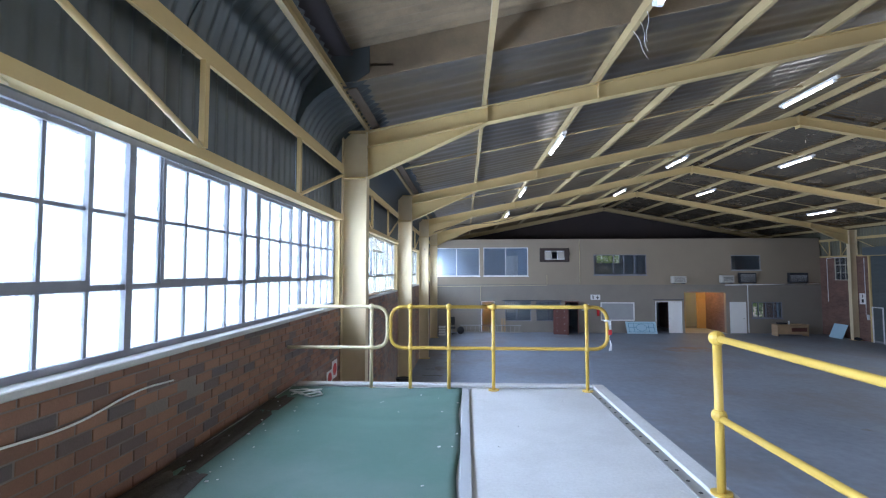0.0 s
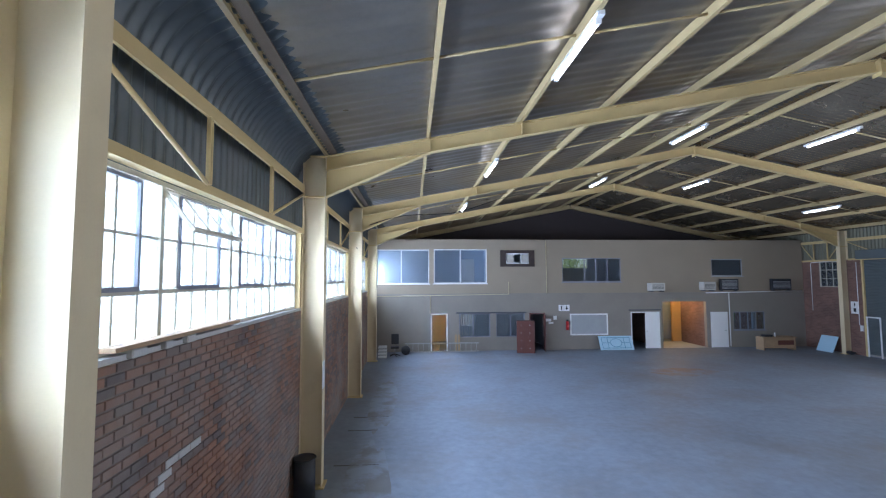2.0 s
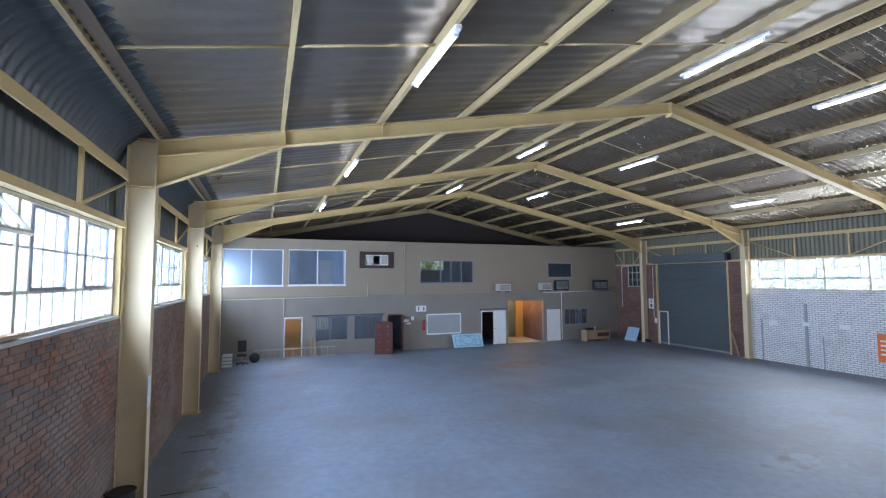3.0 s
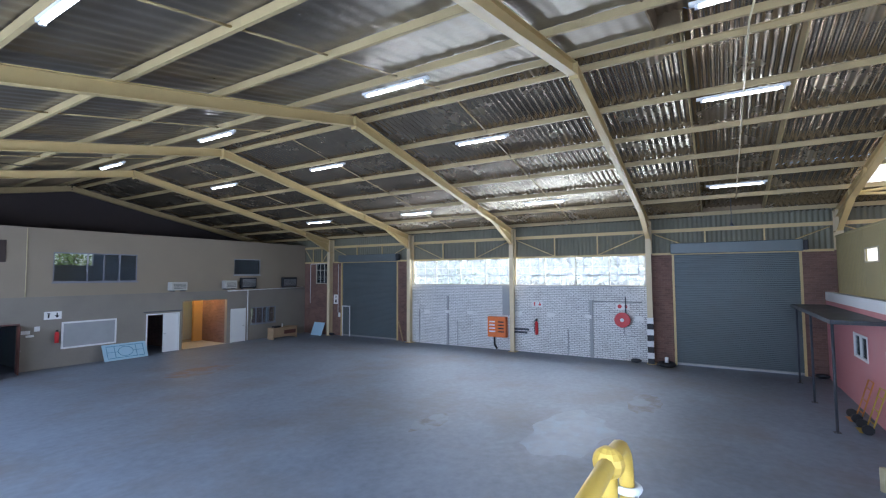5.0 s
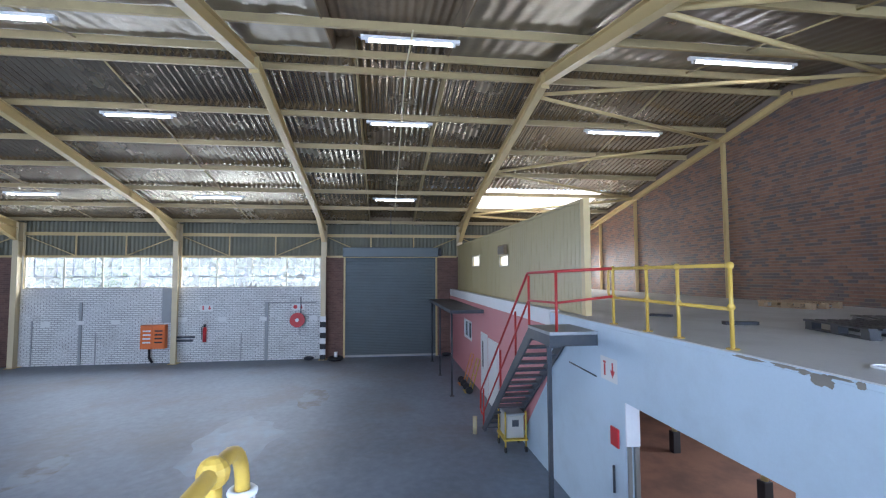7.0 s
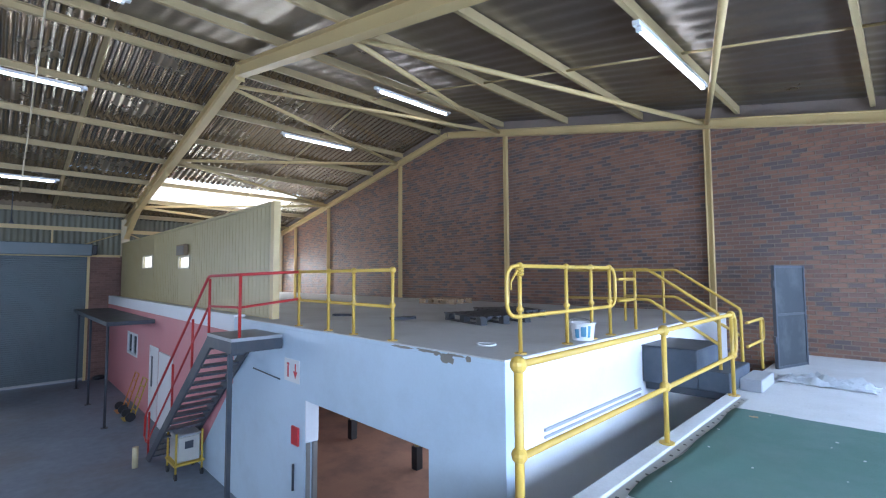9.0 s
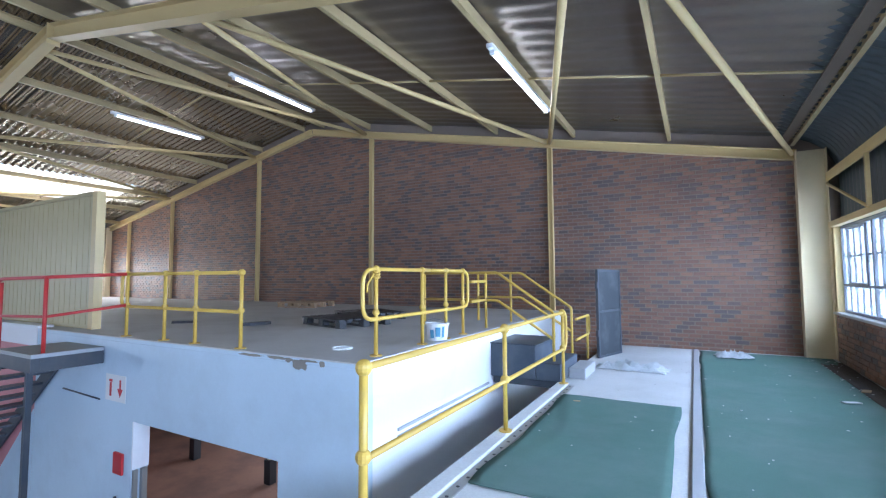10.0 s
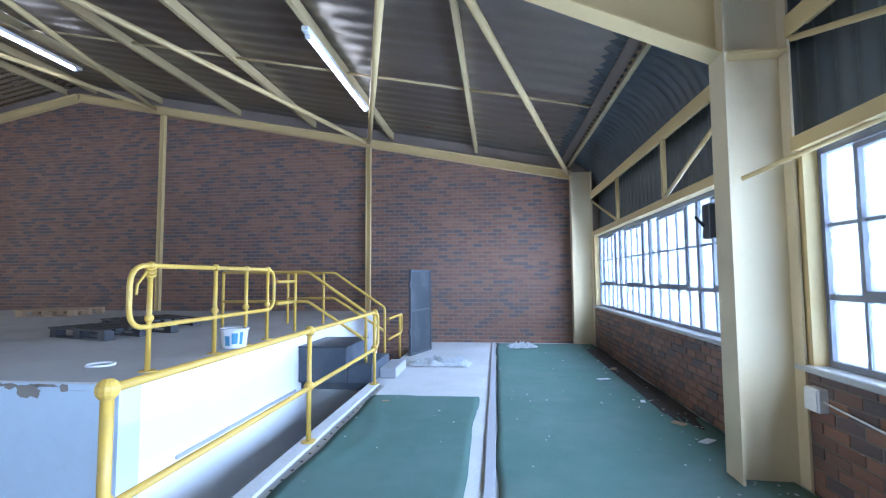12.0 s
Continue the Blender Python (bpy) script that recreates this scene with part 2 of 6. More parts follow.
M["sheet_blue"] = material("blue_grey_wall_sheet", (0.08, 0.096, 0.10), rough=0.45, metal=0.2, vary=0.12, scale=0.8, grain=0.04, bump=0.04, stain=(0.12, 0.11, 0.1), stain_amount=0.4, stain_scale=0.7)
M["sheet_olive"] = material("olive_grey_wall_sheet", (0.165, 0.158, 0.105), rough=0.5, metal=0.15, vary=0.12, scale=0.8, grain=0.04, bump=0.04, stain=(0.1, 0.095, 0.08), stain_amount=0.4, stain_scale=0.7)
M["foil"] = material("foil_faced_insulation", (0.27, 0.238, 0.195), rough=0.35, metal=0.85, vary=0.18, scale=0.7, grain=0.08, grain_scale=12, bump=0.5, bump_scale=5.0, stain=(0.19, 0.165, 0.14), stain_amount=0.6, stain_scale=0.45, stain_cut=(0.42, 0.7), rough_vary=0.2)
M["iron"] = material("galvanised_corrugated_iron", (0.34, 0.285, 0.21), rough=0.24, metal=0.85, vary=0.2, scale=0.9, grain=0.06, bump=0.25, bump_scale=9, stain=(0.22, 0.17, 0.12), stain_amount=0.6, stain_scale=0.6, stain_cut=(0.42, 0.68), rough_vary=0.2)
M["asbestos"] = material("brown_fibre_cement_sheet", (0.27, 0.20, 0.12), rough=0.85, vary=0.2, scale=1.5, grain=0.1, bump=0.2, stain=(0.12, 0.09, 0.06), stain_amount=0.6, stain_scale=1.1)
M["skylight"] = translucent_sheet("translucent_roof_sheet", (0.9, 0.88, 0.8))
M["panel"] = material("cream_steel_cladding", (0.44, 0.365, 0.175), rough=0.45, vary=0.05, scale=0.8, bump=0.03, stain=(0.36, 0.30, 0.17), stain_amount=0.3, stain_scale=0.6)
M["yellow"] = material("yellow_rail_paint", (0.56, 0.37, 0.065), rough=0.4, vary=0.12, scale=3, grain=0.05, bump=0.06, stain=(0.40, 0.30, 0.12), stain_amount=0.5, stain_scale=3.5, stain_cut=(0.58, 0.75))
M["cream_rail"] = material("worn_cream_rail_paint", (0.58, 0.50, 0.30), rough=0.45, vary=0.12, scale=3, bump=0.06, stain=(0.35, 0.28, 0.16), stain_amount=0.5, stain_scale=3.0)
M["red_paint"] = material("red_rail_paint", (0.48, 0.035, 0.03), rough=0.42, vary=0.12, scale=3, bump=0.05)
M["dark_steel"] = material("dark_blue_grey_steel", (0.045, 0.055, 0.07), rough=0.45, vary=0.2, scale=2, bump=0.08, stain=(0.12, 0.11, 0.1), stain_amount=0.5, stain_scale=1.6)
M["step"] = material("dark_step_boards", (0.05, 0.065, 0.085), rough=0.6, vary=0.15, scale=2, bump=0.15, stain=(0.13, 0.14, 0.15), stain_amount=0.6, stain_scale=1.2)
M["gate_sheet"] = material("dark_mottled_steel_sheet", (0.028, 0.034, 0.04), rough=0.55, vary=0.25, scale=3, bump=0.1, stain=(0.10, 0.115, 0.125), stain_amount=0.7, stain_scale=2.2, stain_cut=(0.5, 0.75))
M["window_steel"] = material("grey_window_steel", (0.22, 0.23, 0.27), rough=0.5, vary=0.12, scale=4, bump=0.05)
M["window_cream"] = material("cream_window_steel", (0.5, 0.46, 0.36), rough=0.5, vary=0.1, scale=4, bump=0.05)
# dirt set high to spread the lamp light, so panes glare white
M["glass"] = glass("dusty_diffusing_glass", dirt=0.35)
M["clear_glass"] = glass("office_glass", (0.86, 0.9, 0.93), 0.03)
M["white_paint"] = material("white_gloss_paint", (0.78, 0.78, 0.77), rough=0.4, vary=0.04, scale=2, bump=0.03)
M["tube"] = glow("fluorescent_tube", (1.0, 0.98, 0.95), TUBE_GLOW)
M["warm_bulb"] = glow("warm_lamp_glow", (1.0, 0.60, 0.2), 420.0)
M["orange"] = material("orange_cabinet_paint", (0.75, 0.17, 0.025), rough=0.4, vary=0.06, bump=0.03)
M["signal_red"] = material("fire_red_paint", (0.55, 0.03, 0.035), rough=0.35, vary=0.06, bump=0.03)
M["black"] = material("black_rubber", (0.018, 0.018, 0.02), rough=0.6, vary=0.2, bump=0.1)
M["black_plastic"] = material("black_plastic", (0.02, 0.022, 0.027), rough=0.5, vary=0.15, bump=0.08)
M["wood"] = material("pale_timber", (0.38, 0.26, 0.15), rough=0.75, vary=0.2, scale=4, grain=0.12, grain_scale=30, bump=0.2)
M["dark_wood"] = material("dark_red_brown_wood", (0.11, 0.035, 0.025), rough=0.45, vary=0.15, scale=3, bump=0.06)
M["door_blue"] = material("pale_blue_painted_door", (0.42, 0.62, 0.74), rough=0.5, vary=0.06, bump=0.04)
M["blue_line"] = material("blue_panel_moulding", (0.10, 0.28, 0.42), rough=0.5, vary=0.06, bump=0.04)
M["plastic_white"] = material("crumpled_white_plastic", (0.75, 0.76, 0.76), rough=0.35, vary=0.06, bump=0.3, bump_scale=30)
M["ac"] = material("beige_aircon_casing", (0.48, 0.46, 0.41), rough=0.5, vary=0.08, bump=0.04)
M["ac_grille"] = material("dark_aircon_grille", (0.12, 0.12, 0.12), rough=0.5, vary=0.1, bump=0.04)
M["dull_plastic"] = material("thin_dusty_plastic", (0.50, 0.53, 0.55), rough=0.28, vary=0.15, scale=6, bump=0.5, bump_scale=22, stain=(0.34, 0.36, 0.37), stain_amount=0.6, stain_scale=5.0)
M["curtain"] = material("pale_vertical_blind", (0.55, 0.56, 0.55), rough=0.8, vary=0.08, bump=0.1)
M["office"] = material("office_partition", (0.45, 0.50, 0.56), rough=0.6, vary=0.05, bump=0.05)
M["orange_wall"] = material("ochre_painted_wall", (0.55, 0.34, 0.12), rough=0.6, vary=0.06, bump=0.06)
M["red_dust"] = material("red_dusty_floor", (0.26, 0.135, 0.085), rough=0.9, vary=0.25, scale=0.8, grain=0.15, bump=0.2, stain=(0.10, 0.06, 0.045), stain_amount=0.7, stain_scale=1.0)
M["galv"] = material("galvanised_pipe", (0.36, 0.36, 0.34), rough=0.4, metal=0.6, vary=0.12, bump=0.05)
M["grey_duct"] = material("grey_painted_trunking", (0.34, 0.35, 0.36), rough=0.5, vary=0.1, bump=0.05)
M["dirt"] = material("dark_dirt", (0.05, 0.042, 0.035), rough=0.95, vary=0.4, scale=6, grain=0.2, bump=0.6)
M["yellow_trolley"] = material("faded_yellow_trolley_paint", (0.52, 0.36, 0.05), rough=0.5, vary=0.15, bump=0.06)
M["orange_tube"] = material("faded_orange_tube_paint", (0.6, 0.24, 0.05), rough=0.5, vary=0.15, bump=0.06)
M["leaf"] = material("sunlit_foliage", (0.10, 0.16, 0.03), rough=0.6, vary=0.3, scale=3, island=0.4, bump=0.0)
M["bark"] = material("rough_dark_wood", (0.12, 0.09, 0.06), rough=0.9, vary=0.2, bump=0.4)
M["ground"] = material("dry_ground", (0.28, 0.24, 0.18), rough=0.95, vary=0.2, scale=0.3, bump=0.2)
M["purple_dark"] = material("near_black_sheet", (0.045, 0.035, 0.035), rough=0.8, vary=0.2, bump=0.1)


# building blocks
def box(bm, x0, x1, y0, y1, z0, z1, m=None):
    x0, x1, y0, y1, z0, z1 = min(x0, x1), max(x0, x1), min(y0, y1), max(y0, y1), min(z0, z1), max(z0, z1)
    v = [bm.verts.new(Vector(p) if m is None else m @ Vector(p)) for p in
         ((x0, y0, z0), (x1, y0, z0), (x1, y1, z0), (x0, y1, z0), (x0, y0, z1), (x1, y0, z1), (x1, y1, z1), (x0, y1, z1))]
    for f in ((0, 3, 2, 1), (4, 5, 6, 7), (0, 1, 5, 4), (1, 2, 6, 5), (2, 3, 7, 6), (3, 0, 4, 7)):
        bm.faces.new([v[i] for i in f])
    return bm


def boxes(*specs, bevel=0.0):
    bm = bmesh.new()
    for s in specs:
        box(bm, *s)
    if bevel:
        bmesh.ops.bevel(bm, geom=bm.edges[:], offset=bevel, segments=1, affect="EDGES")
    return bm


def tube(bm, pts, r, seg=10, closed=False):
    """A round bar along a polyline."""
    pts = [Vector(p) for p in pts]
    rings = []
    n = len(pts)
    side = None
    for i, p in enumerate(pts):
        a = pts[i - 1] if (i > 0 or closed) else None
        b = pts[(i + 1) % n] if (i < n - 1 or closed) else None
        d = ((b - p).normalized() if b is not None else Vector()) + ((p - a).normalized() if a is not None else Vector())
        d.normalize()
        if side is None:
            side = d.orthogonal().normalized()
        side = (side - d * side.dot(d)).normalized()
        up = d.cross(side)
        rings.append([bm.verts.new(p + r * (math.cos(2 * math.pi * k / seg) * side + math.sin(2 * math.pi * k / seg) * up)) for k in range(seg)])
    for i in range(n if closed else n - 1):
        a, b = rings[i], rings[(i + 1) % n]
        for k in range(seg):
            f = bm.faces.new((a[k], a[(k + 1) % seg], b[(k + 1) % seg], b[k]))
            f.smooth = True
    if not closed:
        bm.faces.new(rings[0][::-1])
        bm.faces.new(rings[-1])
    return bm


def rounded(pts, r=0.12, steps=5):
    """A polyline with its inner corners rounded."""
    pts = [Vector(p) for p in pts]
    out = [pts[0]]
    for a, p, b in zip(pts, pts[1:], pts[2:]):
        da, db = (a - p), (b - p)
        ra = min(r, da.length * 0.49, db.length * 0.49)
        pa, pb = p + da.normalized() * ra, p + db.normalized() * ra
        for i in range(steps + 1):
            t = i / steps
            out.append(pa * (1 - t) ** 2 + 2 * p * t * (1 - t) + pb * t ** 2)
    return out + [pts[-1]]


def ball(bm, p, r, seg=12):
    bmesh.ops.create_uvsphere(bm, u_segments=seg, v_segments=seg // 2 + 2, radius=r, matrix=Matrix.Translation(p))
    return bm


def disc(bm, p, r, depth, axis="z", seg=20, r2=None):
    rot = {"z": Matrix(), "x": Matrix.Rotation(math.pi / 2, 4, "Y"), "y": Matrix.Rotation(math.pi / 2, 4, "X")}[axis]
    bmesh.ops.create_cone(bm, cap_ends=True, segments=seg, radius1=r, radius2=r if r2 is None else r2, depth=depth, matrix=Matrix.Translation(p) @ rot)
    return bm


def mesh_object(name, bm, mat):
    me = bpy.data.meshes.new(name)
    bmesh.ops.transform(bm, matrix=Matrix.Scale(S, 4), verts=bm.verts)
    bm.normal_update()
    bm.to_mesh(me)
    bm.free()
    me.materials.append(M[mat] if isinstance(mat, str) else mat)
    return new(name, me)


def part(name, bm, mat, parent, label=""):
    ob = mesh_object(name, bm, mat)
    ob.parent = parent
    ob.matrix_parent_inverse = parent.matrix_world.inverted() if parent.parent is None else Matrix()
    if label:
        tagged(ob, label=label)
    return ob


def thing(name, label, category, group="", kind=""):
    return tagged(new(name), label, category, group, kind)


def solid(name, bm, mat, label, category, group="", kind=""):
    return tagged(mesh_object(name, bm, mat), label, category, group, kind)


def structure(name, bm, mat, label="", category=""):
    return tagged(mesh_object(name, bm, mat), label, category, kind="structure")


def wall_boxes(axis, c0, c1, u0, u1, z0, z1, holes):
    """Boxes that fill a wall from c0 to c1 thick, along u, leaving out the holes (u0, u1, z0, z1)."""
    us = sorted({u0, u1, *[h for q in holes for h in q[:2] if u0 < h < u1]})
    out = []
    for a, b in zip(us, us[1:]):
        zs, mid = [z0], (a + b) / 2
        spans = sorted((q[2], q[3]) for q in holes if q[0] < mid < q[1])
        cur = z0
        for h0, h1 in spans:
            if h0 > cur:
                out.append((a, b, cur, h0))
            cur = max(cur, h1)
        if cur < z1:
            out.append((a, b, cur, z1))
    return [(c0, c1, a, b, p, q) if axis == "x" else (a, b, c0, c1, p, q) for a, b, p, q in out]


def brick_sheet(name, axis, face, sign, u0, u1, z0, z1, mat, parent, holes=(), top=None, wide=0.235, high=0.086, joint=0.011, start_row=0):
    """Many bricks as one joined mesh, each standing proud of the mortar by its own small amount."""
    rnd = random.Random(int(abs(u0 * 100 + z0 * 10 + face)))
    verts, faces = [], []
    row = start_row
    z = z0
    while z < z1 - 0.02:
        u = u0 - (wide / 2 if row % 2 else 0)
        zt = min(z + high - joint, z1)
        while u < u1:
            a, b = max(u, u0), min(u + wide - joint, u1)
            u += wide
            mid = (a + b) / 2
            if b - a < 0.03 or (top and zt > top(mid)) or any(h[0] < b and a < h[1] and h[2] < zt and z < h[3] for h in holes):
                continue
            d = face + sign * rnd.uniform(0.004, 0.011)
            back = face - sign * 0.01
            e = rnd.uniform(0.0, 0.004)
            i = len(verts)
            for dd, s in ((back, 0.0), (d, 0.003 + e)):
                for uu, zz in ((a + s, z + s), (b - s, z + s), (b - s, zt - s), (a + s, zt - s)):
                    verts.append((dd, uu, zz) if axis == "x" else (uu, dd, zz))
            for q in ((4, 5, 6, 7), (0, 1, 5, 4), (1, 2, 6, 5), (2, 3, 7, 6), (3, 0, 4, 7)):
                faces.append(tuple(i + k for k in q))
        z += high
        row += 1
    me = bpy.data.meshes.new(name)
    me.from_pydata([tuple(Vector(v) * S) for v in verts], [], faces)
    me.materials.append(M[mat])
    ob = new(name, me)
    ob.parent = parent
    tagged(ob, kind="stuff")
    return ob


def corrugated(name, mat, line, along, length, pitch, depth, per=6, profile="sine", jitter=0.0):
    """A ribbed sheet: the ribs follow `line` (points across), repeated along the unit vector `along`."""
    along = Vector(along)
    line = [Vector(p) for p in line]
    count = max(2, int(length / pitch * per))
    verts, faces = [], []
    rnd = random.Random(7)
    nrm = []
    for i, p in enumerate(line):
        a, b = line[max(i - 1, 0)], line[min(i + 1, len(line) - 1)]
        nrm.append((b - a).normalized().cross(along).normalized())
    wob = [[noise.noise(Vector((k * 0.09, i * 1.7, pitch * 31))) * jitter for i in range(len(line))] for k in range(count + 1)]
    for k in range(count + 1):
        s = k * length / count
        ph = s / pitch % 1.0
        if profile == "sine":
            h = depth / 2 * math.sin(2 * math.pi * ph)
        else:
            h = depth if 0.0 <= ph < 0.3 else 0.0
        for i, p in enumerate(line):
            verts.append(p + along * s + nrm[i] * (h + wob[k][i]))
    n = len(line)
    for k in range(count):
        for i in range(n - 1):
            faces.append((k * n + i, k * n + i + 1, (k + 1) * n + i + 1, (k + 1) * n + i))
    me = bpy.data.meshes.new(name)
    me.from_pydata([tuple(v * S) for v in verts], [], faces)
    if profile == "sine":
        me.polygons.foreach_set("use_smooth", [True] * len(faces))
    me.materials.append(M[mat])
    ob = new(name, me)
    return ob


# ground and floors
structure("ground", boxes((-300, 300, -300, 300, -0.5, -0.25)), "ground", "dry open ground round the building", "ground")
structure("floor", boxes((-2.5, 24.3, -5.0, YEND, -0.2, 0.0)), "concrete", "bluish grey stained concrete hall floor", "floor")
structure("floor_undercroft", boxes((XM + 0.02, 23.9, YB, YM - 0.12, 0.0, 0.012)), "red_dust", "red dusty floor under the mezzanine", "floor")

# raised platform
plat = structure("platform", boxes((-2.2, XE + 0.1, YB, 6.9, 0.02, P)), "plat", "raised pale concrete walkway", "platform")
kerb = structure("kerb", boxes((XE - 0.05, XE + 0.1, -0.45, 6.9, P, P + 0.032), bevel=0.01), "plat", "low worn concrete edge along the walkway", "kerb")
structure("kerb_front", boxes((-2.15, XE - 0.055, 6.78, 6.9, P, P + 0.04), bevel=0.01), "plat", "low concrete edge at the walkway's end", "kerb")
structure("floor_strip", boxes((-0.02, 0.07, YB + 0.1, 6.68, P, P + 0.022), bevel=0.008), "grey_duct", "grey metal strip between two carpets", "trim")


def carpet(name, x0, x1, y0, y1, seed, label):
    """A thin laid carpet with waves and a ragged border."""
    bm = bmesh.new()
    nx, ny = int((x1 - x0) / 0.07), int((y1 - y0) / 0.07)
    grid = []
    for j in range(ny + 1):
        row = []
        for i in range(nx + 1):
            x, y = x0 + (x1 - x0) * i / nx, y0 + (y1 - y0) * j / ny
            edge = min(i, nx - i, j, ny - j) / 3.0
            wob = noise.noise(Vector((x * 1.3, y * 1.3, seed))) * 0.05 * max(0.0, 1 - edge)
            r1 = 0.018 * math.exp(-((y - 5.55 - 0.12 * math.sin(x * 2.2)) / 0.05) ** 2) if seed == 1 else 0.0
            r2 = 0.02 * math.exp(-((x - 1.25 - 0.1 * math.sin(y * 3)) / 0.06) ** 2) * (1 if 0.2 < y < 2.6 else 0) if seed == 2 else 0.0
            r3 = 0.02 * math.exp(-((y - 6.35 - 0.2 * x) / 0.08) ** 2) * (1 if x > -0.9 else 0) if seed == 1 else 0.0
            z = P + 0.012 + abs(noise.noise(Vector((x * 2, y * 2, seed + 4)))) * 0.008 + r1 + r2 + r3
            row.append(bm.verts.new((x + wob, y + wob, z)))
        grid.append(row)
    for j in range(ny):
        for i in range(nx):
            bm.faces.new((grid[j][i], grid[j][i + 1], grid[j + 1][i + 1], grid[j + 1][i])).smooth = True
    ob = solid(name, bm, "carpet", label, "carpet")
    s = ob.modifiers.new("thick", "SOLIDIFY")
    s.thickness, s.offset = 0.008, -1
    return ob


carpet("carpet", -2.16, -0.03, YB + 0.2, 6.71, 1, "long faded green carpet lying on the walkway")
carpet("carpet", 0.2, 1.52, 0.12, 3.0, 2, "short rumpled green carpet piece on the walkway")

# mezzanine
structure("mezzanine_floor", boxes((XM, 24.0, YB, YM, 3.12, ZM)), "mezz_floor", "dusty grey concrete mezzanine floor", "floor")
front_holes = [(3.85, 6.63, -1, 2.33), (18.2, 19.8, 1.55, 2.32), (15.5, 16.4, -1, 2.1)]
mez = structure("wall_mezzanine_front", boxes(*wall_boxes("y", YM - 0.2, YM + 0.012, XM - 0.012, 9.6, 0, 3.36, front_holes)), "pale_blue_wall", "pale blue-white painted wall under the mezzanine with a wide opening", "wall")
structure("wall_mezzanine_edge", boxes((XM - 0.012, 9.6, YM - 0.2, YM + 0.012, 3.362, ZM - 0.012)), "pale_blue_wall", "chipped pale slab edge", "wall")
structure("wall_mezzanine_pink", boxes(*wall_boxes("y", YM - 0.2, YM + 0.012, 9.6, 24.0, 0, 3.12, front_holes)), "pink", "pink painted wall under the mezzanine", "wall")
bm = bmesh.new()
tri = [bm.verts.new((x, YM + 0.017, z)) for x, z in ((9.6, 0.002), (11.8, 0.002), (9.62, 2.1), (9.6, 2.1))]
tri_face = bm.faces.new(tri)
bmesh.ops.translate(bm, vec=(0, -0.0045, 0), verts=[v for v in bmesh.ops.extrude_face_region(bm, geom=[tri_face])["geom"] if isinstance(v, bmesh.types.BMVert)])
bmesh.ops.recalc_face_normals(bm, faces=bm.faces)
structure("wall_paint_edge", bm, "pale_blue_wall", "pale blue paint ending on a slant behind the steel stair", "wall")
structure("trim_band", boxes((9.6, 24.0, YM - 0.2, YM + 0.02, 3.122, 3.46)), "white_wall", "white painted band above the pink wall", "trim")
structure("wall_mezzanine_side", boxes((XM - 0.012, XM + 0.2, YB + 0.02, YM - 0.202, 0, ZM - 0.012)), "white_wall", "bright white painted side of the mezzanine", "wall")
structure("trim_ledge", boxes((XM - 0.035, XM - 0.012, -0.3, 2.1, 2.62, 2.65), (XM - 0.03, XM - 0.012, -0.3, 2.1, 2.55, 2.575)), "grey_duct", "two thin grey grooves along the white wall", "trim")
# casing beside the opening
solid("jamb_lining", boxes((6.6, 6.628, YM - 0.2, YM + 0.016, 1.7, 2.328), bevel=0.004), "white_wall", "white boxed lining in the jamb of the opening", "lining")
solid("door_track", boxes((6.57, 6.625, YM - 0.17, YM - 0.1, 0.012, 1.69), (6.59, 6.625, YM - 0.06, YM + 0.0, 0.012, 1.69), bevel=0.004), "galv", "grey steel door track below the white lining", "track")
for px, py in ((7.8, -0.55), (10.4, -0.59)):
    prop = thing("prop", "cream steel prop with a black foot under the mezzanine", "post", "props under the mezzanine")
    part("shaft", tube(bmesh.new(), [(px, py, 0.5), (px, py, 3.12)], 0.06), "steel", prop)
    part("foot", boxes((px - 0.09, px + 0.09, py - 0.09, py + 0.09, 0.012, 0.5), bevel=0.01), "black", prop, "black painted foot")

# side, back and far walls
SILL = 3.57
left_holes = []
wl = structure("wall_left", boxes((-2.50, WL - 0.006, YB - 0.3, YEND, 0, SILL - 0.05)), "mortar", "red face brick wall below steel windows", "wall")
structure("window_sill", boxes((-2.50, WL + 0.02, YB + 0.1, FRAMES[1] - 0.15, SILL - 0.05, SILL), bevel=0.008), "plat", "pale cement sill with dust", "sill")
structure("window_sill_hall", boxes((-2.50, WL - 0.02, FRAMES[1] + 0.15, YF, SILL - 0.05, SILL - 0.002)), "plat", "broken pale cement sill", "sill")
# gap between 4.4 and 9.4 is added, to let the undercroft fill lamp in
wb = structure("wall_back", boxes(*[(a, a + 0.5, YB - 0.25, YB - 0.006, z0, under(a + 0.25) + 0.52 if z1 is None else z1) for a in [-2.5 + 0.5 * i for i in range(54)] for z0, z1 in (((0, 1.0), (2.6, None)) if 4.4 < a < 9.4 else ((0, None),))]), "pale_mortar", "tall red and purple face brick end wall", "wall")
right_holes = [(24.25, 29.22, -1, 5.12), (3.42, 8.25, -1, 5.12), (FRAMES[1] + 0.2, FRAMES[2] - 0.05, SILL + 0.05, 5.14),
               (FRAMES[2] + 0.12, FRAMES[3] - 0.08, SILL + 0.05, 5.14), (30.62, 31.84, 3.62, 5.1), (-4.5, -1.2, 3.72, 5.1)]
structure("wall_right", boxes(*wall_boxes("x", WR, WR + 0.23, FRAMES[3] + 0.1, YEND, 0, 5.15, right_holes)), "red_brick_flat", "red brick wall beside the roller door", "wall")
structure("wall_right_white", boxes(*wall_boxes("x", WR, WR + 0.23, FRAMES[1] + 0.05, FRAMES[3] + 0.1, 0, 5.15, right_holes)), "white_brick", "white painted brick wall below a strip of windows", "wall")
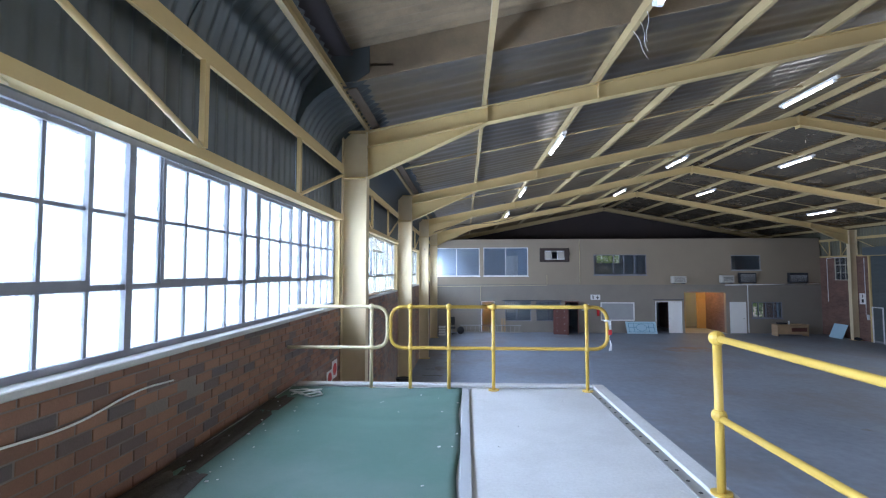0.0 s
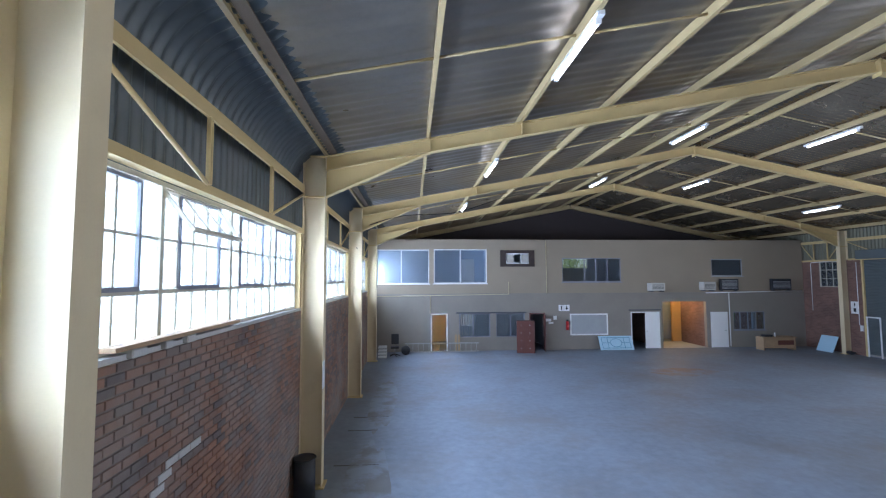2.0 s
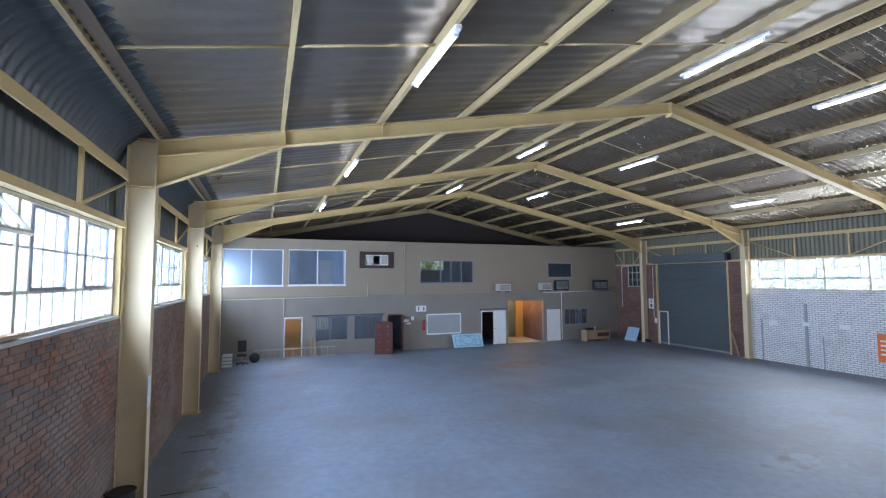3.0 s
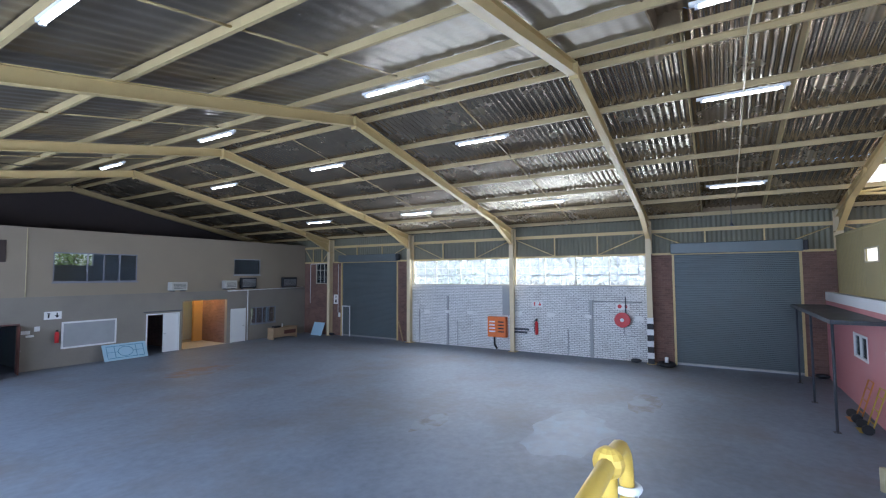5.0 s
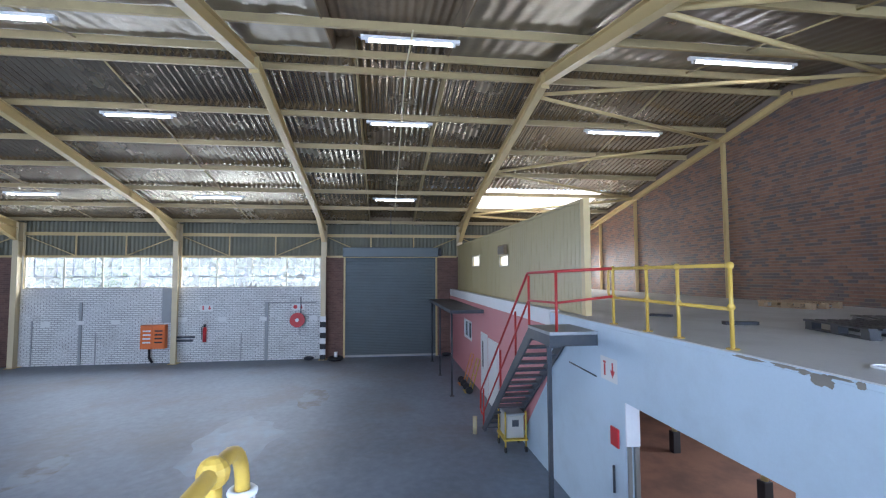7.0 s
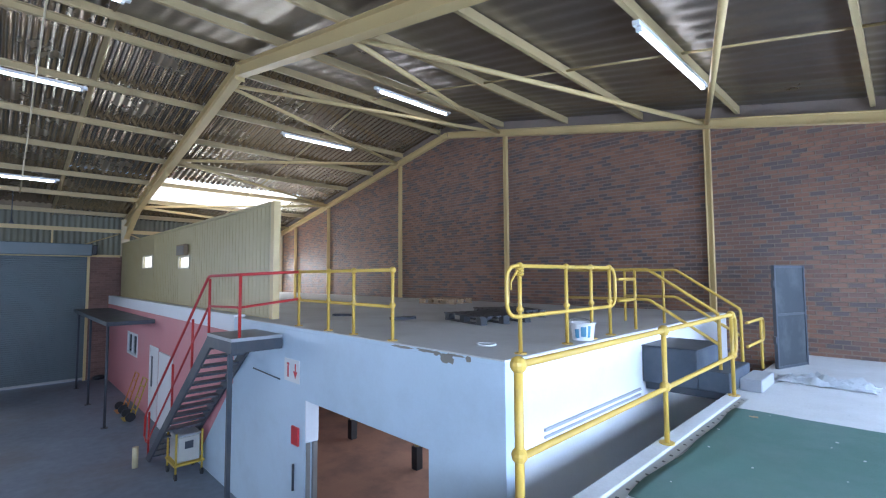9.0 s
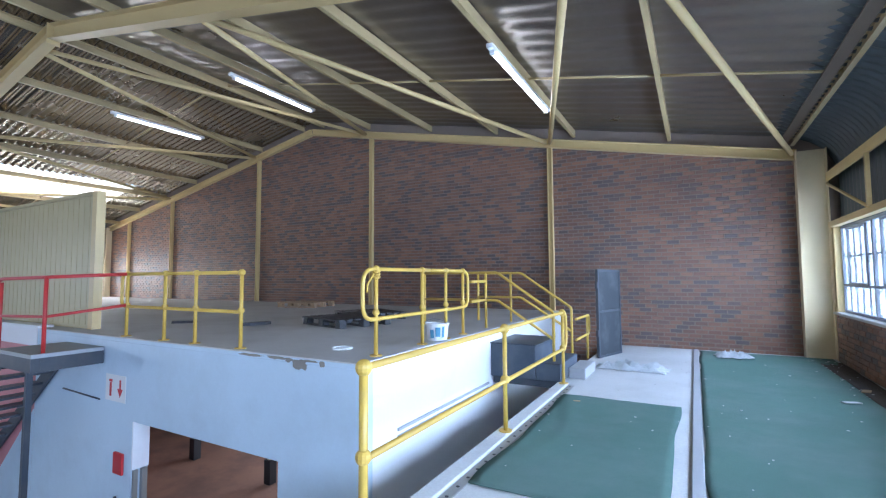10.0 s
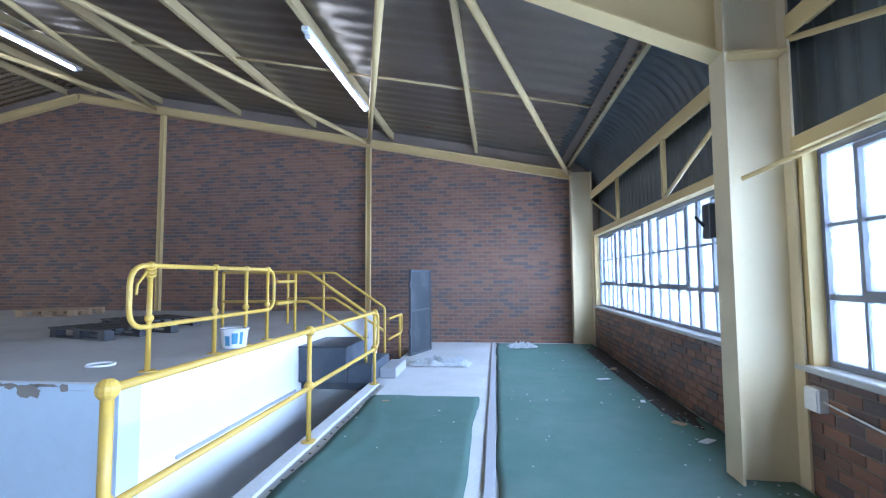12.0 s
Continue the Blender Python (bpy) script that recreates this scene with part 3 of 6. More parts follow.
structure("wall_right_near", boxes(*wall_boxes("x", WR, WR + 0.23, YB - 0.3, FRAMES[1] + 0.05, 0, 5.15, right_holes)), "red_brick_flat", "red brick wall round the large roller door", "wall")

# far office wall with its openings
far_holes = [(-1.98, 1.04, 3.88, 5.86), (1.31, 4.42, 3.89, 5.88), (5.55, 6.95, 5.0, 5.67), (8.93, 12.52, 3.95, 5.37), (18.18, 20.15, 4.27, 5.31),
             (1.17, 2.06, -1, 2.1), (2.78, 4.6, 0.78, 2.14), (4.95, 6.65, 0.78, 2.14), (6.95, 7.8, -1, 2.1),
             (13.05, 14.8, -1, 2.14), (15.0, 17.75, -1, 2.76), (19.45, 21.45, 1.02, 2.12)]
up_holes = [h for h in far_holes if h[3] > 3.3]
low_holes = [h for h in far_holes if h[3] < 3.3]
structure("wall_far_upper", boxes(*wall_boxes("y", YF, YF + 0.23, -2.2, 24.04, 3.3, 6.38, up_holes)), "tan", "tan painted office wall with upper windows", "wall")
structure("wall_far_lower", boxes(*wall_boxes("y", YF, YF + 0.23, -2.2, 24.04, 0, 3.298, low_holes)), "grey_wall", "grey painted office wall with doors and windows", "wall")
structure("wall_far_cap", boxes((-2.2, 24.04, YF - 0.02, YF + 0.25, 6.382, 6.46)), "tan", "top edge of the office wall", "wall")
structure("office_ceiling", boxes((-2.2, 24.04, YF + 0.232, 37.0, 6.3, 6.4)), "office", "office ceiling", "ceiling")
structure("office_slab", boxes((-2.2, 24.04, YF + 0.232, 37.0, 3.0, 3.25)), "office", "slab between the two office floors", "floor")
back_holes = [(10.3, 12.1, 4.85, 5.6), (22.0, 23.9, 0.5, 1.9), (3.0, 4.3, 1.0, 2.1)]
structure("office_back_wall", boxes(*wall_boxes("y", 37.0, 37.2, -2.2, 24.04, 0, 6.4, back_holes)), "office", "pale office back wall", "wall")
for x in (1.1, 2.4, 8.2, 12.9, 17.9):
    structure("office_partition", boxes((x, x + 0.1, YF + 0.232, 36.99, 0.0, 2.998)), "orange_wall" if x < 3 else "office", "office partition", "wall")
for x in (4.9, 8.0, 13.4, 17.3, 20.8):
    structure("office_partition", boxes((x, x + 0.1, YF + 0.232, 36.99, 3.252, 6.298)), "office", "office partition", "wall")
structure("passage_wall", boxes((15.0, 15.1, YF + 0.232, 36.99, 0, 2.998), (17.78, 17.88, YF + 0.232, 36.0, 0, 2.998)), "red_brick_flat", "brick side of the lit passage", "wall")
structure("passage_end", boxes((15.1, 16.3, 35.6, 35.8, 0, 2.998), (17.2, 17.78, 35.6, 35.8, 0, 2.998)), "orange_wall", "ochre wall at the end of the passage", "wall")
structure("floor_passage", boxes((15.11, 17.77, YF, 35.6, 0.0, 0.01)), "mezz_floor", "pale passage floor", "floor")
lamp = thing("passage_lamp", "small warm bulb lighting the brick passage", "lamp")
part("base", disc(bmesh.new(), (16.6, 34.6, 2.975), 0.08, 0.04), "white_paint", lamp)
part("bulb", ball(bmesh.new(), (16.6, 34.6, 2.88), 0.075), "warm_bulb", lamp)
lamp2 = thing("room_lamp", "small warm bulb in the office room", "lamp")
part("base", disc(bmesh.new(), (1.75, 35.0, 2.975), 0.08, 0.04), "white_paint", lamp2)
part("bulb", ball(bmesh.new(), (1.75, 35.0, 2.88), 0.06), "warm_bulb", lamp2)

# roof: left slope foil, right slope iron, a raised strip across one bay
ROOF = 0.49
MON0, MON1, MONH = 4.65, 6.92, 0.42  # over the right slope
ML0, ML1 = 4.75, 7.38             # over the left slope, where the foil is torn back


def slope_line(xa, xb, lift=0.0, n=12):
    return [(xa + (xb - xa) * i / n, 0.0, under(xa + (xb - xa) * i / n) + ROOF + lift) for i in range(n + 1)]


def shift(line, y):
    return [(x, y, z) for x, _, z in line]


ARC = [(-1.55 - 0.87 * math.cos(a * math.pi / 16), 0.0, 6.05 + 0.87 * math.sin(a * math.pi / 16) * 1.0) for a in range(0, 9)]
EAVE = [(-2.42, 0.0, 5.12)] + ARC + [(-1.35, 0.0, under(-1.35) + ROOF + 0.06)]


def ceiling_sheet(name, mat, line, y0, y1, pitch, depth, label, per=6, jitter=0.0, profile="sine"):
    ob = corrugated(name, mat, shift(line, y0), (0, 1, 0), y1 - y0, pitch, depth, per, profile, jitter)
    return tagged(ob, label, "ceiling", kind="structure")


ceiling_sheet("ceiling_left_back", "foil", slope_line(-1.6, XA), YB - 0.2, ML0, 0.33, 0.014, "sagging silver foil insulation under the roof", 8, 0.03)
ceiling_sheet("ceiling_left", "foil", slope_line(-1.6, XA), ML1, YF, 0.33, 0.014, "sagging silver foil insulation under the roof", 8, 0.03)
ceiling_sheet("ceiling_left_far", "asbestos", slope_line(-1.6, XA), YF + 0.01, YEND, 0.18, 0.045, "bare brown roof sheets", 6)
ceiling_sheet("ceiling_left_raised", "asbestos", slope_line(-1.9, XA, MONH), ML0 - 0.1, ML1 + 0.1, 0.18, 0.045, "raised bare brown fibre cement roof strip", 6)
for nm, y0, y1 in (("eave_left_back", YB - 0.2, ML0), ("eave_left", ML1, YEND)):
    tagged(corrugated(nm, "sheet_blue", shift(EAVE, y0), (0, 1, 0), y1 - y0, 0.19, 0.035, 8), "blue-grey ribbed wall sheet curving into the roof", "wall", kind="structure")
tagged(corrugated("eave_left_raised", "sheet_blue", [(-2.44, ML0, 5.12), (-2.44, ML0, 6.4), (-2.3, ML0, 6.85), (-1.9, ML0, 6.9 + MONH)], (0, 1, 0), ML1 - ML0, 0.19, 0.035, 8), "dark ribbed sheet below the raised roof strip", "wall", kind="structure")
ceiling_sheet("ceiling_right", "iron", slope_line(XA, 24.3), MON1, YEND, 0.19, 0.05, "old galvanised corrugated iron roof sheets", 8, 0.008)
ceiling_sheet("ceiling_right_corner", "iron", slope_line(18.9, 21.5, 0, 3), YB - 0.2, -3.4, 0.19, 0.05, "old galvanised corrugated iron roof sheets", 8, 0.008)
ceiling_sheet("ceiling_right_back", "iron", slope_line(XA, 18.9, 0, 8), YB - 0.2, MON0, 0.19, 0.05, "old galvanised corrugated iron roof sheets", 8, 0.008)
ceiling_sheet("ceiling_right_eave", "iron", slope_line(21.5, 24.3, 0, 3), YB - 0.2, MON0, 0.19, 0.05, "old galvanised corrugated iron roof sheets", 8, 0.008)
ceiling_sheet("ceiling_right_mid", "iron", slope_line(18.9, 21.5, 0, 4), 2.22, MON0, 0.19, 0.05, "old galvanised corrugated iron roof sheets", 8, 0.008)
ceiling_sheet("ceiling_skylight", "skylight", slope_line(18.9, 21.5, 0, 4), -3.4, 2.22, 0.19, 0.05, "bright translucent roof sheets", 8, 0.004)
ceiling_sheet("ceiling_right_raised", "iron", slope_line(XA, 24.3, MONH), MON0 - 0.1, MON1 + 0.1, 0.19, 0.05, "raised dark corrugated iron roof strip", 8)
for s, ends in ((-1, (ML0, ML1)), (1, (MON0, MON1))):
    xe = -1.6 if s < 0 else 24.2
    for y in ends:
        bm = bmesh.new()
        v = [bm.verts.new(p) for p in ((XA, y, under(XA) + ROOF - 0.05), (xe, y, under(xe) + ROOF - 0.05), (xe, y, under(xe) + ROOF + MONH + 0.05), (XA, y, under(XA) + ROOF + MONH + 0.05))]
        r = bmesh.ops.extrude_face_region(bm, geom=[bm.faces.new(v)])
        bmesh.ops.translate(bm, vec=(0, 0.03, 0), verts=[q for q in r["geom"] if isinstance(q, bmesh.types.BMVert)])
        bmesh.ops.recalc_face_normals(bm, faces=bm.faces)
        # left cheeks get the dark brown as their shade, right ones the cream
        structure("ceiling_cheek", bm, "asbestos" if s < 0 else "purlin", "upright side of the raised roof strip", "ceiling")
structure("ceiling_ridge_cheek", boxes(*[(XA - 0.015, XA + 0.015, y0, y1, under(XA) + ROOF - 0.06, under(XA) + ROOF + MONH + 0.06) for y0, y1 in ((MON0 - 0.1, ML0 + 0.03), (MON1, ML1 + 0.1))]), "asbestos", "upright sheet closing the raised strip at the ridge", "ceiling")
structure("ceiling_raised_end", boxes((24.2, 24.26, MON0 - 0.1, MON1 + 0.1, under(24.2) + ROOF - 0.35, under(24.2) + ROOF + MONH + 0.08)), "asbestos", "upright sheet closing the raised strip at the eave", "ceiling")
# closing sheets above the side walls; far gable near-black, shade put in its colour
tagged(corrugated("wall_right_sheet", "sheet_olive", [(WR + 0.12, YB - 0.2, 5.15), (WR + 0.12, YB - 0.2, 6.9)], (0, 1, 0), YEND - YB, 0.19, 0.03, 8), "olive-grey ribbed wall sheet above the windows", "wall", kind="structure")
structure("wall_gable_far", boxes(*[(a, a + 0.5, YEND, YEND + 0.1, 6.3, under(a + 0.25) + 0.6) for a in [-2.5 + 0.5 * i for i in range(54)]]), "purple_dark", "gable beyond the offices, near-black to stand for the dark space", "wall")
structure("wall_gable_near", boxes(*[(a, a + 0.5, 37.2, 37.25, 6.41, under(a + 0.25) + 0.2) for a in [-2.2 + 0.5 * i for i in range(52)]]), "purple_dark", "near-black sheeting standing for the dark space above the offices", "wall")


# portal frames
def ibeam(p0, p1, up, depth, width, tf=0.018, tw=0.012):
    """An I section from p0 to p1, whose lower flange's outside lies on that line; up: the web's direction."""
    bm = bmesh.new()
    p0, p1, up = Vector(p0), Vector(p1), Vector(up).normalized()
    d = (p1 - p0)
    length = d.length
    d.normalize()
    side = d.cross(up).normalized()
    up = side.cross(d).normalized()
    m = Matrix(((d.x, side.x, up.x, p0.x), (d.y, side.y, up.y, p0.y), (d.z, side.z, up.z, p0.z), (0, 0, 0, 1)))
    w, t = width / 2, tw / 2
    outline = [(-w, 0), (w, 0), (w, tf), (t, tf), (t, depth - tf), (w, depth - tf), (w, depth), (-w, depth), (-w, depth - tf), (-t, depth - tf), (-t, tf), (-w, tf)]
    ends = [[bm.verts.new(m @ Vector((u, a, b))) for a, b in outline] for u in (0, length)]
    for i in range(12):
        bm.faces.new((ends[0][i], ends[0][(i + 1) % 12], ends[1][(i + 1) % 12], ends[1][i]))
    bm.faces.new(ends[0][::-1])
    bm.faces.new(ends[1])
    return bm


def plate(pts, y, t):
    bm = bmesh.new()
    f = bm.faces.new([bm.verts.new((x, y - t / 2, z)) for x, z in pts])
    r = bmesh.ops.extrude_face_region(bm, geom=[f])
    bmesh.ops.translate(bm, vec=(0, t, 0), verts=[q for q in r["geom"] if isinstance(q, bmesh.types.BMVert)])
    return bm


PURLINS = [-1.75, 0.38, 2.42, 4.40, 6.40, 8.60, 10.5, 11.34, 13.40, 15.35, 17.25, 19.3, 21.3, 23.4]


def portal(y):
    f = thing("portal_frame", "cream painted steel portal frame with tapered haunches", "steel frame", "portal frames")
    for s, xc in ((1, XL), (-1, XR)):
        col = part("column", ibeam((xc, y, 0), (xc, y, 6.72), (-s, 0, 0), 0.46, 0.24), "column", f)
        part("base_plate", boxes((xc + s * 0.06, xc - s * 0.54, y - 0.2, y + 0.2, 0, 0.025)), "steel", col)
        part("cap_plate", boxes((xc + s * 0.03, xc - s * 0.48, y - 0.13, y + 0.13, 6.72, 6.74)), "steel", col)
        part("splice_plate", boxes((xc - s * 0.02, xc - s * 0.44, y - 0.13, y + 0.13, 5.86, 5.885)), "steel", col)
        part("rafter", ibeam((xc, y, under(xc)), (XA, y, under(XA)), (0, 0, 1), 0.30, 0.2), "steel", f)
        xh = xc + s * 2.2
        part("haunch_web", plate([(xc, 5.89), (xh, under(xh)), (xc, under(xc))], y, 0.014), "steel", f)
        ln = Vector((xh - xc, 0, under(xh) - 5.885))
        part("haunch_flange", ibeam((xc, y, 5.885), (xh, y, under(xh) - 0.004), (0, 0, 1), 0.016, 0.2, 0.005, 0.19), "steel", f)
        for xs in (xh, xc + s * 4.2):
            part("stiffener", boxes((xs - 0.008, xs + 0.008, y - 0.1, y + 0.1, under(xs) - 0.005, under(xs) + 0.42)), "steel", f)
    part("ridge_plate", boxes((XA - 0.012, XA + 0.012, y - 0.11, y + 0.11, under(XA) - 0.09, under(XA) + 0.32)), "steel", f)
    return f


for y in FRAMES[:5]:
    portal(y)
# these rafters use the darker cream to look dim
far_frame = thing("portal_frame", "steel rafters above the offices, darkened for the dim roof space", "steel frame", "portal frames")
for xc in (XL, XR):
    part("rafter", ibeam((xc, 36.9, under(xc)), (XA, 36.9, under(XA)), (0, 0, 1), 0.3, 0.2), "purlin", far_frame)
end_frame = thing("gable_frame", "cream painted steel frame against the brick end wall", "steel frame")
for s, xc in ((1, XL), (-1, XR)):
    part("column", ibeam((xc, YB + 0.13, 0), (xc, YB + 0.13, 6.6), (-s, 0, 0), 0.46, 0.24), "column", end_frame)
    part("rafter", ibeam((xc, YB + 0.09, under(xc)), (XA, YB + 0.09, under(XA)), (0, 0, 1), 0.2, 0.14), "steel", end_frame)
for x in (3.0, 8.46, 13.5, 18.75, 22.0):
    part("gable_post", ibeam((x - 0.06, YB + 0.07, 0), (x - 0.06, YB + 0.07, under(x)), (1, 0, 0), 0.12, 0.1), "steel", end_frame)

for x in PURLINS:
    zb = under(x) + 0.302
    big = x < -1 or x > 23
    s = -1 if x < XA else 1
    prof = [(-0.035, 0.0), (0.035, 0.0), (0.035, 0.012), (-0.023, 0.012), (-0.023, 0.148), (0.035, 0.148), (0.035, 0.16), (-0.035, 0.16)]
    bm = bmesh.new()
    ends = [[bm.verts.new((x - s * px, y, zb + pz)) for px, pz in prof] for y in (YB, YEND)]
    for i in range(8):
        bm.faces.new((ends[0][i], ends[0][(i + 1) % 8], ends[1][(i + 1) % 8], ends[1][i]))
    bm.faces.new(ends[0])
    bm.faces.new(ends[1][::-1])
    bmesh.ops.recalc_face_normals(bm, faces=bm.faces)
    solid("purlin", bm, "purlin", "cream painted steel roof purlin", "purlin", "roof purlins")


def bar(name, a, b, r, mat, label, category, group=""):
    return solid(name, tube(bmesh.new(), [a, b], r, 8), mat, label, category, group)


def on_roof(x, y, off=0.0):
    return (x, y, under(x) + off)


for k in range(-1, 5):
    y0 = YB if k < 0 else FRAMES[k]
    y1 = FRAMES[k + 1] if k < 4 else YF
    ym = (y0 + y1) / 2
    if k == 0:
        continue
    for xa, xb in zip(PURLINS, PURLINS[1:]):
        if abs(xb - xa) > 1:
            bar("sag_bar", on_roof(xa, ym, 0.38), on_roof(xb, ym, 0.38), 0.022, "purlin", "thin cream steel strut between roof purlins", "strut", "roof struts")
for x0, y0, x1, y1 in ((-1.7, YB + 0.2, 0.36, 2.2), (2.95, YB + 0.2, 0.9, 2.2), (3.05, YB + 0.2, 6.3, 2.2), (8.6, YB + 0.2, 6.35, 2.2), (8.65, YB + 0.2, 11.5, 2.2),
                       (13.55, YB + 0.2, 11.6, 2.2), (13.6, YB + 0.2, 16.35, 2.2), (18.7, YB + 0.2, 16.4, 2.2), (18.8, YB + 0.2, 21.2, 2.2), (22.5, YB + 0.2, 21.3, 2.2)):
    bar("roof_brace", on_roof(x0, y0, 0.1), on_roof(x1, y1, 0.1), 0.05, "steel", "cream painted round steel roof brace", "brace", "roof braces")


# wall girts and small trusses above the windows
def girt_truss(x, sign, y0, y1, ztop):
    t = thing("wall_truss", "cream painted steel girts with struts and diagonals above the windows", "truss", "wall trusses")
    part("top_girt", boxes((x, x + sign * 0.02, y0, y1, ztop, ztop + 0.16), (x, x - sign * 0.14, y0, y1, ztop + 0.1, ztop + 0.16)), "steel", t)
    part("bottom_girt", boxes((x, x + sign * 0.02, y0, y1, 5.10, 5.2), (x, x - sign * 0.1, y0, y1, 5.10, 5.115)), "steel", t)
    n = 3
    ys = [y0 + (y1 - y0) * f for f in (0.0, 0.34, 0.67, 1.0)]
    for y in ys[1:3]:
        part("strut", boxes((x, x + sign * 0.05, y - 0.03, y + 0.03, 5.2, ztop)), "steel", t)
    part("diagonal", tube(bmesh.new(), [(x + sign * 0.03, ys[0] + 0.1, ztop - 0.05), (x + sign * 0.03, ys[1] - 0.05, 5.2)], 0.025, 6), "steel", t)
    part("diagonal", tube(bmesh.new(), [(x + sign * 0.03, ys[3] - 0.1, ztop - 0.05), (x + sign * 0.03, ys[2] + 0.05, 5.2)], 0.025, 6), "steel", t)
    return t


for k in range(-1, 5):
    y0 = (YB + 0.25 if k < 0 else FRAMES[k] + 0.13)
    y1 = FRAMES[k + 1] - 0.13 if k < 4 else YF - 0.02
    girt_truss(-2.2, 1, y0, y1, 5.95)
    girt_truss(WR - 0.03, -1, y0, y1, 6.15)

# closing pieces at the left eave and window jambs
# cover above the curved eave, out of sight, added against light leaks
bm = bmesh.new()
for y0, y1, lift in ((YB - 0.2, ML0, 0.0), (ML1, YEND, 0.0)):
    box(bm, -2.6, -1.0, y0, y1, under(-1.5) + ROOF + 0.16, under(-1.5) + ROOF + 0.2)
structure("ceiling_flashing", bm, "purple_dark", "unseen dark sheet over the curved eave, added to keep daylight out", "ceiling")
for y in (ML0, ML1):
    structure("eave_cheek", plate([(x, z) for x, _, z in ARC] + [(-1.35, 7.05), (-1.35, 7.5), (-2.5, 7.5), (-2.5, 6.05)], y, 0.03), "sheet_blue", "dark sheet closing the end of the curved eave", "wall")
# added outside the raised eave to stop daylight coming through
structure("ceiling_raised_flashing", boxes((-2.6, -1.6, ML0, ML1, 7.3, 7.34), (-2.6, -2.5, ML0, ML1, 5.1, 7.3)), "purple_dark", "dark sheet added round the raised eave to keep daylight out", "ceiling")
for k, y in enumerate([YB + 0.15] + FRAMES[:5]):
    structure("window_jamb", boxes((-2.5, WL - 0.01, y - 0.17, y + 0.17, SILL + 0.002, 5.1)), "steel", "cream painted upright between two windows", "trim")
for y0, y1 in ((YB - 0.15, ML0 - 0.02), (ML1 + 0.02, YF)):
    bm = bmesh.new()
    strip = [(xs, under(xs) + ROOF - dz) for xs, dz in ((-1.68, 0.15), (-1.54, 0.15), (-1.54, 0.13), (-1.68, 0.13))]
    ends = [[bm.verts.new((xs, y, zs)) for xs, zs in strip] for y in (y0, y1)]
    for i in range(4):
        bm.faces.new((ends[0][i], ends[0][(i + 1) % 4], ends[1][(i + 1) % 4], ends[1][i]))
    bm.faces.new(ends[0])
    bm.faces.new(ends[1][::-1])
    bmesh.ops.recalc_face_normals(bm, faces=bm.faces)
    structure("trim_eave_board", bm, "bark", "brown timber board along the roof edge", "trim")


# steel windows
def steel_window(name, x, inward, y0, y1, z0, z1, mullions, rows, transom, bar_mat, cols, label, sashes=(), open_sash=None, glazing="glass"):
    """A steel window in the plane x. mullions: heavy uprights; cols: panes between them; rows: heights of thin bars; transom: the heavy one."""
    w = tagged(new(name), label, "window", kind="structure")
    d0, d1 = x - 0.02, x + 0.02
    part("window_frame", boxes((d0 - 0.01, d1 + 0.01, y0, y1, z0, z0 + 0.045), (d0 - 0.01, d1 + 0.01, y0, y1, z1 - 0.045, z1),
                               (d0 - 0.01, d1 + 0.01, y0, y0 + 0.045, z0 + 0.045, z1 - 0.045), (d0 - 0.01, d1 + 0.01, y1 - 0.045, y1, z0 + 0.045, z1 - 0.045)), bar_mat, w)
    ys = [y0] + list(mullions) + [y1]
    for m in mullions:
        part("mullion", boxes((d0 - 0.012, d1 + 0.012, m - 0.032, m + 0.032, z0 + 0.045, z1 - 0.045)), bar_mat, w)
    part("transom", boxes((d0 - 0.006, d1 + 0.006, y0 + 0.045, y1 - 0.045, transom - 0.02, transom + 0.02)), bar_mat, w)
    levels = [z0] + sorted(list(rows) + [transom]) + [z1]
    for a, b in zip(ys, ys[1:]):
        n = cols
        for i in range(1, n):
            yy = a + (b - a) * i / n
            for zl, zh in ((z0 + 0.045, transom - 0.02), (transom + 0.02, z1 - 0.045)):
                part("glazing_bar", boxes((x - 0.012, x + 0.012, yy - 0.013, yy + 0.013, zl, zh)), bar_mat, w)
        for r in rows:
            part("glazing_bar", boxes((x - 0.011, x + 0.011, a + 0.03, b - 0.03, r - 0.012, r + 0.012)), bar_mat, w)
    for (ya, yb, za, zb) in sashes:
        part("sash", boxes((x - 0.03, x + 0.03, ya, yb, za, za + 0.04), (x - 0.03, x + 0.03, ya, yb, zb - 0.03, zb), (x - 0.03, x + 0.03, ya, ya + 0.035, za + 0.04, zb - 0.03), (x - 0.03, x + 0.03, yb - 0.035, yb, za + 0.04, zb - 0.03)), "window_steel", w, "dark grey opening sash")
    for a, b in zip(ys, ys[1:]):
        for i in range(cols):
            for zl, zh in zip(levels, levels[1:]):
                pa, pb = a + (b - a) * i / cols + 0.012, a + (b - a) * (i + 1) / cols - 0.012
                g = part("pane", boxes((x - 0.002, x + 0.002, pa, pb, zl + 0.012, zh - 0.012)), glazing, w)
                g.visible_shadow = False
    if open_sash:
        ya, yb = open_sash
        rot = Matrix.Translation((x, 0, z1 - 0.06)) @ Matrix.Rotation(radians(-38 * inward), 4, "Y")
        bm = bmesh.new()
        for q in ((-0.02, 0.02, ya, yb, -0.03, 0.0), (-0.02, 0.02, ya, yb, -0.52, -0.48), (-0.02, 0.02, ya, ya + 0.03, -0.48, -0.03), (-0.02, 0.02, yb - 0.03, yb, -0.48, -0.03)):
            box(bm, *q, rot)
        for i in (1, 2):
            yy = ya + (yb - ya) * i / 3
            box(bm, -0.01, 0.01, yy - 0.012, yy + 0.012, -0.48, -0.03, rot)
        part("open_sash", bm, "window_cream", w, "tilted open top sash")
    return w


